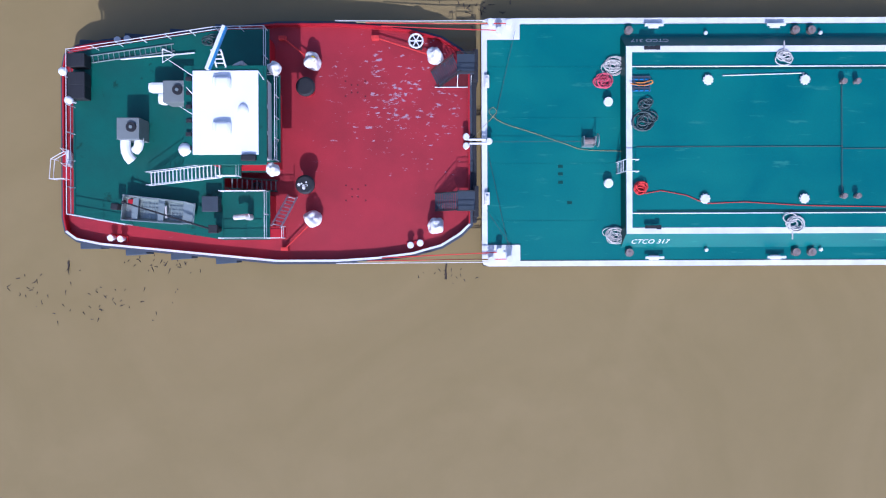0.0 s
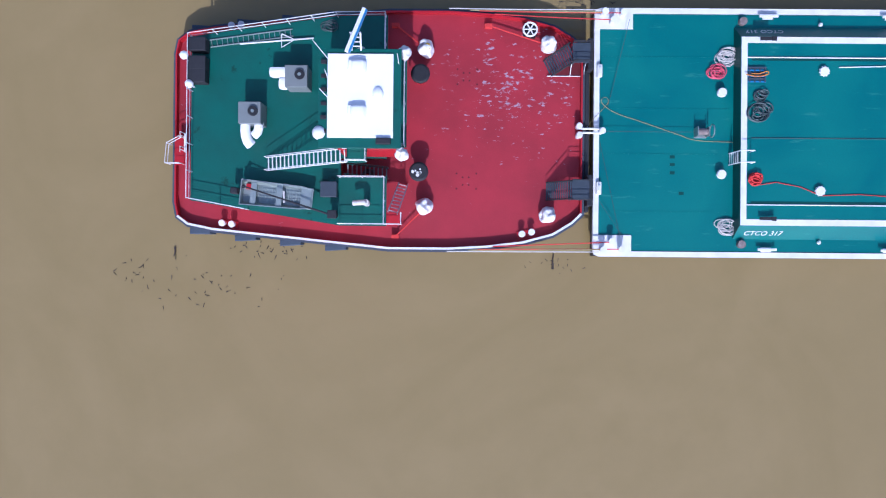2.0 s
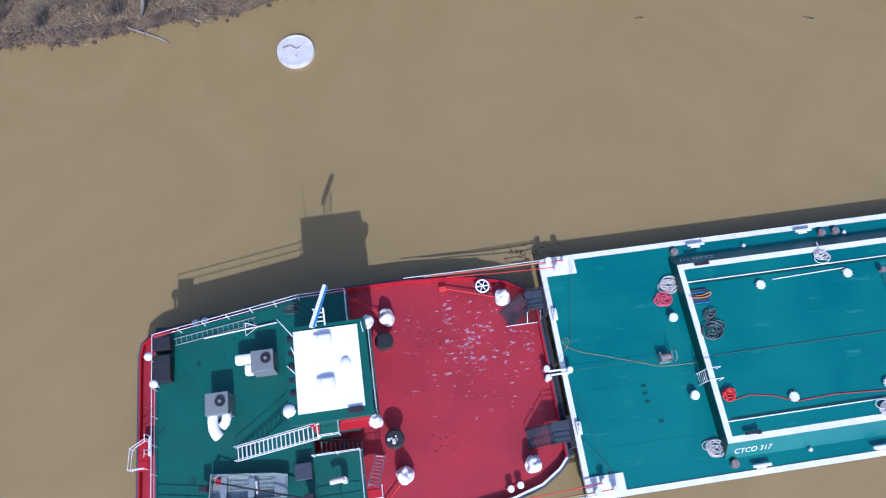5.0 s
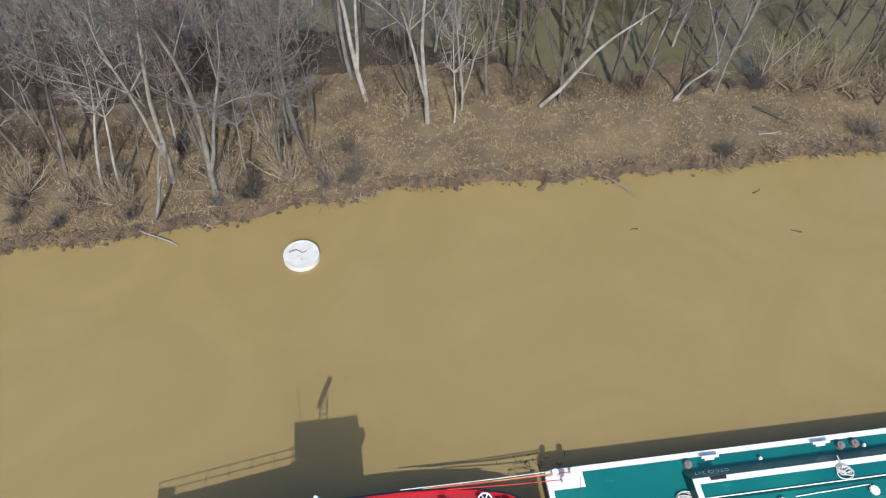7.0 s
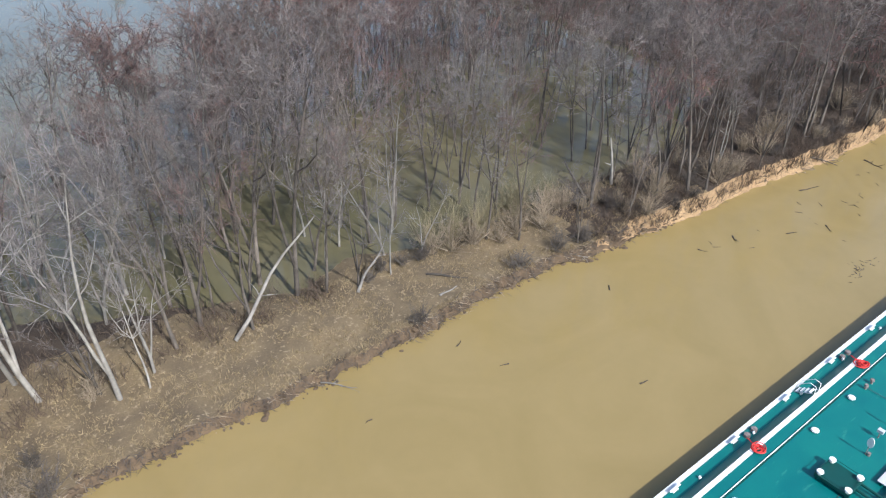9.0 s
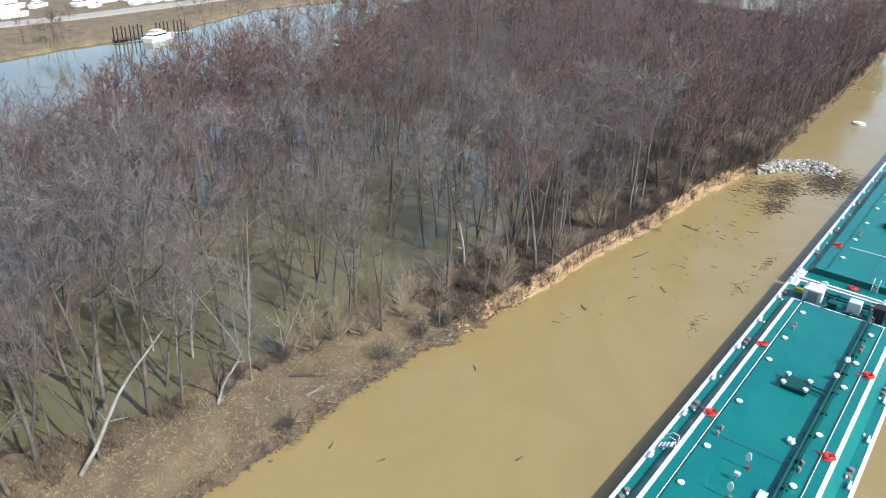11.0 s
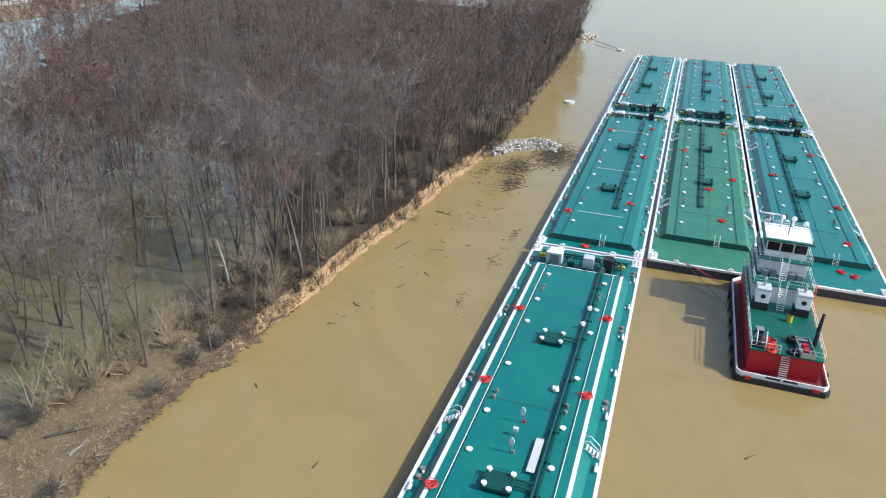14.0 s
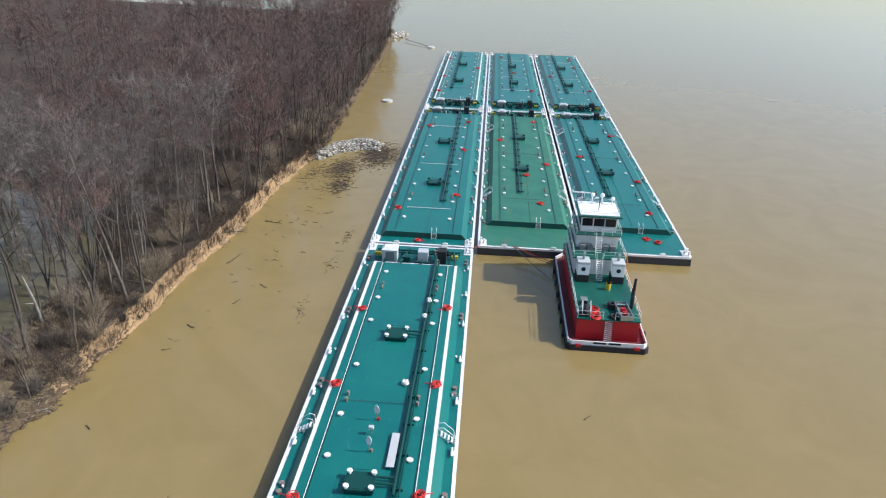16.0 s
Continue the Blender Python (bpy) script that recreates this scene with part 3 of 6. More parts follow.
    # corner plates with timberheads
    if stern_plates:
        for cx in (0.02, L - 2.52):
            for s in (-1, 1):
                bm = bmesh.new()
                ya, yb = sorted((s * 6.78, s * (HALF - 0.02)))
                prism(bm, [(cx, s * 6.78), (cx + 2.5, s * 6.78), (cx + 2.5, yb if s > 0 else ya)] + ([(cx + 0.45, s * 8.18), (cx + 0.1, s * 8.06), (cx, s * 7.72)] if cx < 1 else [(cx, s * 8.18)]), DECK + 0.052, DECK + 0.08)
                cp = part("corner_plate", bm, "white", b)
                for ux, uy in ((0.55, 7.75), (1.1, 7.2), (1.75, 7.7)):
                    bm = bmesh.new()
                    cyl(bm, cx + ux, s * uy, DECK + 0.08, DECK + 0.75, 0.17, n=12)
                    cyl(bm, cx + ux, s * uy, DECK + 0.72, DECK + 0.8, 0.22, n=12)
                    part("timberhead", bm, "white", cp)
    # boarding ladder over the trunk end
    if ladder:
        bm = bmesh.new()
        for y in (-2.1, -1.35):
            tube(bm, [(a - 0.3, y, DECK), (a - 0.1, y, TRUNK + 0.75), (a + 0.75, y, TRUNK + 0.75), (a + 0.75, y, TRUNK)], 0.035, 6)
        for k in range(5):
            z = DECK + 0.15 + 0.2 * k
            tube(bm, [(a - 0.27 + 0.05 * k, -2.1, z), (a - 0.27 + 0.05 * k, -1.35, z)], 0.025, 5)
        part("ladder", bm, "white", b)
    return b, L, a, e


def machinery(b, L, e, seed, mirror=False, light=False):
    """Pumps, engine boxes and piping on the deck between the trunk and the bow."""
    rng = random.Random(seed)
    s = -1 if mirror else 1
    def bx(name, x0, x1, y0, y1, z0, z1, mat, bev=0.03, lab=""):
        bm = bmesh.new()
        ya, yb = sorted((s * y0, s * y1))
        box(bm, e + x0, e + x1, ya, yb, DECK + z0, DECK + z1, bev)
        return part(name, bm, mat, b, lab)
    h = bx("pump_house", 1.6, 3.6, 3.0, 5.2, 0.1, 2.0 if light else 1.5, "ltgrey" if light else "grey")
    zr = 2.0 if light else 1.5
    bm = bmesh.new()
    ya, yb = sorted((s * 3.0, s * 5.2))
    prism(bm, [(e + 1.5, ya - 0.1), (e + 3.7, ya - 0.1), (e + 3.7, yb + 0.1), (e + 1.5, yb + 0.1)], DECK + zr, DECK + zr + 0.3,
          [(e + 2.0, ya + 0.3), (e + 3.2, ya + 0.3), (e + 3.2, yb - 0.3), (e + 2.0, yb - 0.3)])
    part("pump_house_roof", bm, "white" if light else "ltgrey", h)
    bm = bmesh.new()
    box(bm, e + 1.57, e + 1.6, ya + 0.4, yb - 0.5, DECK + 0.3, DECK + 1.7)
    part("pump_house_door", bm, "grey", h)
    bx("engine_box", 1.7, 3.2, -1.6, -0.1, 0.4, 1.9 if light else 1.3, "ltgrey" if light else "black")
    bx("engine_base", 1.4, 3.6, -2.0, 0.3, 0.0, 0.4, "dkgreen")
    bx("tank_box", 1.8, 3.4, -4.3, -3.0, 0.1, 2.1, "black")
    bx("valve_box", 1.2, 2.0, 1.0, 2.2, 0.1, 1.2, "dkgreen")
    bx("yellow_guard", 3.4, 3.9, -6.0, -5.0, 0.2, 0.7, "yellow")
    bx("yellow_guard", 3.4, 3.9, 5.6, 6.6, 0.2, 0.7, "yellow")
    for k in range(5):
        bm = bmesh.new()
        y = s * (-5.8 + 2.6 * k + rng.uniform(-0.3, 0.3))
        z = DECK + rng.uniform(0.35, 0.9)
        tube(bm, [(e - 0.6, y, TRUNK + 0.3), (e + 0.6, y, TRUNK + 0.2), (e + 1.0, y, z), (e + 5.0, y + rng.uniform(-0.8, 0.8), z)], 0.13, 8)
        part("deck_pipe", bm, "dkgreen", b)
    for x in (4.2, 5.0):
        bm = bmesh.new()
        tube(bm, [(e + x, s * -6.3, DECK + 0.55), (e + x, s * 6.3, DECK + 0.55)], 0.15, 8)
        for y in (-5, -2.5, 0, 2.5, 5):
            box(bm, e + x - 0.08, e + x + 0.08, s * y - 0.12, s * y + 0.12, DECK, DECK + 0.5)
        part("header_pipe", bm, "dkgreen", b)
    for k in range(7):
        bm = bmesh.new()
        x, y = e + rng.choice((4.2, 5.0, 1.0)), rng.uniform(-6, 6)
        cyl(bm, x, y, DECK + 0.5, DECK + 1.15, 0.07, n=8)
        cyl(bm, x, y, DECK + 1.12, DECK + 1.18, 0.26, n=14)
        cyl(bm, x, y, DECK + 0.4, DECK + 0.75, 0.2, n=10)
        part("valve", bm, rng.choice(("black", "rust", "white", "dkgreen")), b)


GREEN = "teal steel tank barge"
H1 = [14.5, 20.9, 29.6, 41.1, 47.0, 56.0, 65.9, 71.8, 79.5]
b1 = barge(0.0, 91.0, 0.0, 9.2, 83.0, GREEN + " with white stripes, lashed to the large towboat", manifolds=(37.5, 62.6), cross=(49.5, 23.3), hatches=H1, seed=1, pipe_y=-2.9, vents=(23.3, 24.2, 49.4, 50.5, 74.6, 75.6), pipe_from=27, cap_mat="white")
machinery(*b1[:2], b1[3], 5, light=True)
for s, rz in ((-1, 0), (1, 180)):
    t = text_mesh(b1[0], "CTCO 317", (9.75 if s < 0 else 12.3, s * 6.72, 2.3), 0.54, "white", rx=45.0, rz=rz)


def hrow(x0, x1, n=9):
    return [x0 + (x1 - x0) * (k + 0.5) / n for k in range(n)]


b2 = barge(91.6, 182.3, 0.0, 94.2, 173.5, GREEN + " ahead in the shoreward string", stripe=False, manifolds=(118, 146), cross=(105, 130, 160), cross_mat="white", hatches=hrow(96, 172), seed=2, pipe_y=-2.0)
machinery(*b2[:2], b2[3], 6)
b3 = barge(182.9, 273.5, 0.0, 189.5, 271.5, GREEN + " at the head of the shoreward string", manifolds=(215, 243), cross=(205, 260), hatches=hrow(192, 270), seed=3, pipe_y=2.2)
machinery(b3[0], b3[1], 1.4, 7)
m1 = barge(92.3, 182.3, -17.0, 101.0, 173.5, "faded green steel tank barge amid the tow", paint="deck_b", stripe=False, manifolds=(129, 152), cross=(112, 140), hatches=hrow(103, 172), seed=4, pipe_y=1.0)
machinery(m1[0], m1[1], m1[3], 8)
m2 = barge(182.9, 273.5, -17.0, 189.5, 271.5, GREEN + " at the head of the middle string", stripe=False, manifolds=(215, 243), cross=(205, 225, 255), cross_mat="white", hatches=hrow(192, 270), seed=5, pipe_y=1.0)
machinery(m2[0], m2[1], 1.4, 9)
r1 = barge(92.3, 182.3, -34.0, 101.0, 173.5, GREEN + " in the outer string by the small towboat", stripe=False, manifolds=(129, 152), cross=(112, 140), hatches=hrow(103, 172), seed=6, pipe_y=1.6)
machinery(r1[0], r1[1], r1[3], 10)
r2 = barge(182.9, 273.5, -34.0, 189.5, 271.5, GREEN + " at the head of the outer string", stripe=False, manifolds=(215, 243), cross=(205, 225, 255), cross_mat="white", hatches=hrow(192, 270), seed=7, pipe_y=1.6)
machinery(r2[0], r2[1], 1.4, 11)

# ---- the large towboat ----
boat = thing("towboat", (0, 0, 0), "wide towboat with red main deck, green upper deck and white wheelhouse", "towboat")
HALF_OUT = [(-27.7, 4.9), (-27.5, 5.9), (-26.7, 6.5), (-25, 6.85), (-21, 7.25), (-16.5, 7.7), (-13.5, 8.0), (-9.5, 8.0), (-7, 7.85), (-4.6, 7.55), (-2.6, 7.0), (-1.3, 6.2), (-0.6, 5.5)]
OUT = [(x, -y) for x, y in HALF_OUT] + HALF_OUT[::-1]
MAIN, UP = 1.9, 4.6
bm = bmesh.new()
prism(bm, inset(OUT, 0.9), -0.8, MAIN, inset(OUT, 0.12))
part("hull", bm, "hull", boat)
bm = bmesh.new()
prism(bm, inset(OUT, 0.3), MAIN, MAIN + 0.02)
part("main_deck", bm, "red", boat)
bm = bmesh.new()
band(bm, OUT, inset(OUT, 0.2), 0.9, MAIN + 0.28)
part("rubber_fender", bm, "navy", boat)
bm = bmesh.new()
band(bm, inset(OUT, 0.2), inset(OUT, 0.3), MAIN - 0.1, MAIN + 0.5)
part("bulwark", bm, "redpaint", boat)
# white cap along the river side and round the bow corner
edge_a, edge_b = inset(OUT, 0.16), inset(OUT, 0.3)
bm = bmesh.new()
lows = [[bm.verts.new((x, y, z)) for x, y in edge] for edge in (edge_a[1:13], edge_b[1:13]) for z in (MAIN + 0.504, MAIN + 0.54)]
for k in range(11):
    for p, q in ((0, 1), (1, 3), (3, 2), (2, 0)):
        bm.faces.new((lows[p][k], lows[p][k + 1], lows[q][k + 1], lows[q][k]))
part("bulwark_cap", bm, "white", boat)
pad = None
for x in (-26, -23, -20, -17):
    for s in (-1, 1):
        y = float(np.interp(x, [p[0] for p in HALF_OUT], [p[1] for p in HALF_OUT]))
        if pad is None:
            bm = bmesh.new()
            box(bm, -0.7, 0.7, -0.2, 0.2, 0.5, 1.75, 0.06)
            pad = part("fender_pad", bm, "navy", boat)
            pad.location = (x, s * (y + 0.1), 0)
        else:
            same("fender_pad", pad, (x, s * (y + 0.1), 0), boat, -4 * s)
# deckhouse and its green roof deck, with a stair well cut out
GD = [(-25.65, -4.9), (-16.3, -6.4), (-13.4, -6.4), (-13.4, -3.3), (-16.25, -3.3), (-16.25, -2.2), (-13.4, -2.2), (-13.4, 6.75), (-16.5, 6.7), (-25.65, 5.35)]
bm = bmesh.new()
prism(bm, inset(GD, 0.25), MAIN + 0.02, UP - 0.12)
part("deckhouse", bm, "redpaint", boat)
bm = bmesh.new()
prism(bm, GD, UP - 0.12, UP)
part("upper_deck", bm, "boatgreen", boat)
railing(boat, [[(-25.55, -4.8), (-25.55, 5.25), (-16.5, 6.6), (-13.5, 6.65), (-13.5, 3.1)], [(-25.55, -4.8), (-22, -5.45)], [(-16.3, -6.3), (-13.5, -6.3), (-13.5, -3.4), (-16.3, -3.4)]], UP)
# tower and wheelhouse
bm = bmesh.new()
box(bm, -16.0, -12.6, -2.1, 2.6, UP, 7.7, 0.03)
part("tower", bm, "redpaint", boat)
bm = bmesh.new()
box(bm, -16.9, -12.0, -1.95, 3.1, 7.7, 7.85)
box(bm, -15.45, -14.3, -2.85, -1.95, 7.7, 7.85)
part("bridge_deck", bm, "boatgreen", boat)
railing(boat, [[(-16.8, 3.0), (-12.1, 3.0), (-12.1, -1.9), (-14.3, -1.9), (-14.3, -2.8), (-15.4, -2.8)]], 7.85, 1.0, 1.3)
bm = bmesh.new()
box(bm, -16.0, -12.5, -1.85, 2.6, 7.85, 10.35, 0.03)
wh = part("wheelhouse", bm, "white", boat)
for x, d in ((-16.02, 0), (-12.48, 0)):
    for y in (-1.2, 0.3, 1.8):
        bm = bmesh.new()
        box(bm, x - 0.03, x + 0.03, y - 0.62, y + 0.62, 9.0, 10.1)
        part("window", bm, "glass", wh)
for y in (-1.87, 2.62):
    for x in (-15.2, -13.4):
        bm = bmesh.new()
        box(bm, x - 0.65, x + 0.65, y - 0.03, y + 0.03, 9.0, 10.1)
        part("window", bm, "glass", wh)
bm = bmesh.new()
box(bm, -16.65, -12.15, -2.4, 3.0, 10.35, 10.47, 0.03)
part("roof_brim", bm, "boatgreen", boat)
bm = bmesh.new()
box(bm, -16.15, -12.58, -1.85, 2.7, 10.47, 10.57, 0.02)
roof = part("roof", bm, "roofwhite", boat, "bright white wheelhouse roof")
for x, y in ((-14.45, 1.93), (-14.45, -0.5)):
    bm = bmesh.new()
    box(bm, x - 0.45, x + 0.42, y - 0.42, y + 0.42, 10.5, 10.9, 0.2)
    box(bm, x - 0.58, x - 0.3, y - 0.2, y + 0.42, 10.5, 10.8, 0.1)
    part("roof_hood", bm, "roofwhite", roof, smooth=True)
bm = bmesh.new()
bmesh.ops.create_uvsphere(bm, u_segments=18, v_segments=10, radius=0.34, matrix=Matrix.Translation((-13.4, 0.5, 10.57)) @ Matrix.Diagonal((0.9, 1.25, 0.7, 1)))
part("roof_dome", bm, "roofwhite", roof, smooth=True)
bm = bmesh.new()
box(bm, -13.5, -12.7, -2.2, -1.87, 10.48, 10.75, 0.05)
part("air_conditioner", bm, "black", roof)
# radar scanner on its mast
bm = bmesh.new()
for dx in (-0.25, 0.25):
    tube(bm, [(-14.6 + dx, 2.9, 10.5), (-14.5 + dx, 3.5, 11.7)], 0.05, 6)
for k in range(4):
    z = 10.75 + 0.27 * k
    y = 3.05 + 0.16 * k
    tube(bm, [(-14.85, y, z), (-14.35, y, z)], 0.035, 5)
mast = part("radar_mast", bm, "white", boat)
bm = bmesh.new()
box(bm, -1.25, 1.25, -0.1, 0.1, -0.1, 0.1, 0.04, pose(-14.5, 3.6, 11.8, 0, 0, 68))
rad = part("radar_scanner", bm, "white", mast, "white and blue radar scanner bar")
bm = bmesh.new()
box(bm, -1.2, 1.2, -0.19, -0.103, -0.1, 0.098, 0, pose(-14.5, 3.6, 11.8, 0, 0, 68))
part("stripe", bm, "blue", rad)
bm = bmesh.new()
bmesh.ops.create_uvsphere(bm, u_segments=16, v_segments=10, radius=0.4, matrix=Matrix.Translation((-16.6, -1.55, 10.3)))
cyl(bm, -16.6, -1.55, 9.0, 10.0, 0.1, n=8)
part("satellite_dome", bm, "white", boat, smooth=True)
for x, y, h, lean in ((-16.1, 2.4, 3.2, -0.7), (-16.1, 0.3, 1.6, -0.5), (-16.15, 1.4, 1.2, 0.0), (-12.3, 2.2, 1.5, 0.0)):
    bm = bmesh.new()
    tube(bm, [(x, y, 10.3), (x + lean * 0.5, y + 0.2, 10.3 + h)], 0.03, 5, 0.015)
    part("antenna", bm, "white", boat)
bm = bmesh.new()
for k in range(6):
    y = -1.5 + 0.75 * k
    box(bm, -16.5, -16.2, y - 0.1, y + 0.1, 10.3, 10.55 + 0.1 * (k % 2), 0.02)
part("horn_and_light_row", bm, "black", boat)
# exhaust stacks with white ducts
for cx, cy, ducts in ((-18.8, 2.56, ((-1, 0.45), (-0.62, -0.35))), (-21.6, 0.33, ())):
    bm = bmesh.new()
    box(bm, cx - 0.68, cx + 0.68, cy - 0.66, cy + 0.66, UP, UP + 1.5, 0.04)
    st = part("exhaust_housing", bm, "grey", boat)
    bm = bmesh.new()
    cyl(bm, cx + 0.22, cy + 0.08, UP + 1.5, UP + 1.62, 0.3, n=18)
    ex = part("exhaust_pipe", bm, "black", st)
    bm = bmesh.new()
    cyl(bm, cx + 0.22, cy + 0.08, UP + 1.622, UP + 1.66, 0.1, n=14)
    part("flap", bm, "alu", ex)
    bm = bmesh.new()
    if ducts:
        box(bm, cx - 1.75, cx - 0.6, cy + 0.05, cy + 0.66, UP + 0.5, UP + 1.15, 0.2)
        box(bm, cx - 1.2, cx - 0.6, cy - 0.66, cy + 0.02, UP + 0.4, UP + 1.05, 0.2)
    else:
        # elbows that leave the casing and turn down towards the deck
        tube(bm, [(cx - 0.38, cy - 0.5, UP + 0.9), (cx - 0.4, cy - 0.95, UP + 0.9), (cx - 0.36, cy - 1.35, UP + 0.86), (cx - 0.25, cy - 1.65, UP + 0.78), (cx - 0.1, cy - 1.85, UP + 0.65)], 0.3, 12, 0.34)
        tube(bm, [(cx + 0.42, cy - 0.5, UP + 0.85), (cx + 0.42, cy - 0.8, UP + 0.85), (cx + 0.32, cy - 1.08, UP + 0.8), (cx + 0.1, cy - 1.25, UP + 0.7)], 0.28, 12)
    part("air_duct", bm, "roofwhite", st)
# stairs
stair(boat, (-20.9, -2.6, UP), (-15.45, -2.42, 7.75), 0.8, going=0.035, rise=0.17, rail_h=0.6)
stair(boat, (-13.5, -2.85, MAIN), (-16.0, -2.85, UP - 0.3), 0.7, mat="dkgreen", step_mat="grey", going=0.04)
stair(boat, (-12.5, -3.5, MAIN), (-13.0, -5.6, UP), 0.6, mat="ltgrey", step_mat="ltgrey", going=0.03, rise=0.3, rail_h=0.35)
bm = bmesh.new()
box(bm, -13.4, -12.4, -6.35, -5.6, UP - 0.1, UP)
lnd = part("stair_landing", bm, "redpaint", boat)
railing(lnd, [[(-13.4, -6.3), (-12.45, -6.3), (-12.45, -5.6)]], UP, 1.0, 1.0)
stair(boat, (-27.0, -1.2, MAIN), (-26.0, -1.2, UP), 0.9, mat="white")
# boarding platforms at the bow
for cy, foot in ((4.85, 4.15), (-3.95, -3.95)):
    st = stair(boat, (-3.1, foot, MAIN), (-1.65, cy, 3.4), 1.15, mat="black", step_mat="steelblue", rise=0.13, rail_h=0.5, bar=0.03, going=0.05)
    bm = bmesh.new()
    box(bm, -1.65, -0.52, cy - 0.64, cy + 0.64, 3.32, 3.4)
    for x in (-1.55, -0.7):
        for y in (-0.5, 0.5):
            box(bm, x - 0.06, x + 0.06, cy + y - 0.06, cy + y + 0.06, MAIN, 3.35)
    pl = part("bow_platform", bm, "steelblue", boat)
    railing(pl, [[(-1.65, cy + 0.62), (-0.55, cy + 0.62)], [(-1.65, cy - 0.62), (-0.55, cy - 0.62)]], 3.4, 0.6, 1.2, "black")
    bm = bmesh.new()
    box(bm, -0.62, -0.28, cy - 1.0, cy + 1.0, -0.3, 3.2, 0.04)
    part("push_knee", bm, "black", boat)
# raised maroon flat beside the upper bow stair, with a white foot rail
bm = bmesh.new()
prism(bm, [(-3.1, 3.7), (-0.7, 3.7), (-0.7, 4.9), (-1.5, 4.9)], MAIN + 0.024, MAIN + 0.12)
part("stair_flat", bm, "maroon", boat)
bm = bmesh.new()
tube(bm, [(-3.1, 3.66, MAIN + 0.15), (-0.7, 3.66, MAIN + 0.15), (-0.7, 4.4, MAIN + 0.9), (-1.6, 4.4, MAIN + 0.9), (-1.6, 3.66, MAIN + 0.15)], 0.03, 6)
part("foot_rail", bm, "white", boat)
bm = bmesh.new()
box(bm, -0.62, -0.36, -5.3, 5.3, 0.3, 2.35, 0.05)
part("bow_fender", bm, "black", boat)
# fold-out rail at the stern
bm = bmesh.new()
box(bm, -27.25, -26.6, -2.5, -0.7, MAIN + 0.9, MAIN + 0.96)
ld = part("stern_landing", bm, "redpaint", boat)
railing(ld, [[(-26.7, -0.75), (-27.5, -1.2), (-27.6, -2.45), (-26.7, -2.45)]], MAIN + 0.96, 0.95, 1.2)

# ---- bare trees ----
def cones(segs, sides):
    """Vertices and faces of tapering bars: segs of (p0, p1, r0, r1)."""
    vs, fs = [], []
    for p0, p1, r0, r1 in segs:
        d = np.subtract(p1, p0)
        d = d / (np.linalg.norm(d) + 1e-9)
        a = np.cross(d, (0.31, 0.2, 0.93) if abs(d[2]) < 0.8 else (1, 0.1, 0))
        a = a / np.linalg.norm(a)
        b = np.cross(d, a)
        k = len(vs)
        for t in range(sides):
            w = 2 * math.pi * t / sides
            vs.append(tuple(p0 + r0 * (math.cos(w) * a + math.sin(w) * b)))
        if r1 <= 0:
            vs.append(tuple(p1))
            for t in range(sides):
                fs.append((k + t, k + (t + 1) % sides, k + sides))
        else:
            for t in range(sides):
                w = 2 * math.pi * t / sides
                vs.append(tuple(p1 + r1 * (math.cos(w) * a + math.sin(w) * b)))
            for t in range(sides):
                u = (t + 1) % sides
                fs.append((k + t, k + u, k + sides + u, k + sides + t))
    return vs, fs


def joined(*lots):
    vs, fs = [], []
    for v, f in lots:
        k = len(vs)
        vs += v
        fs += [tuple(i + k for i in q) for q in f]
    return vs, fs


def bend(d, rng, amount, up=0.0):
    d = d + np.array([rng.uniform(-1, 1), rng.uniform(-1, 1), rng.uniform(-1, 1)]) * amount + np.array([0, 0, up])
    return d / np.linalg.norm(d)


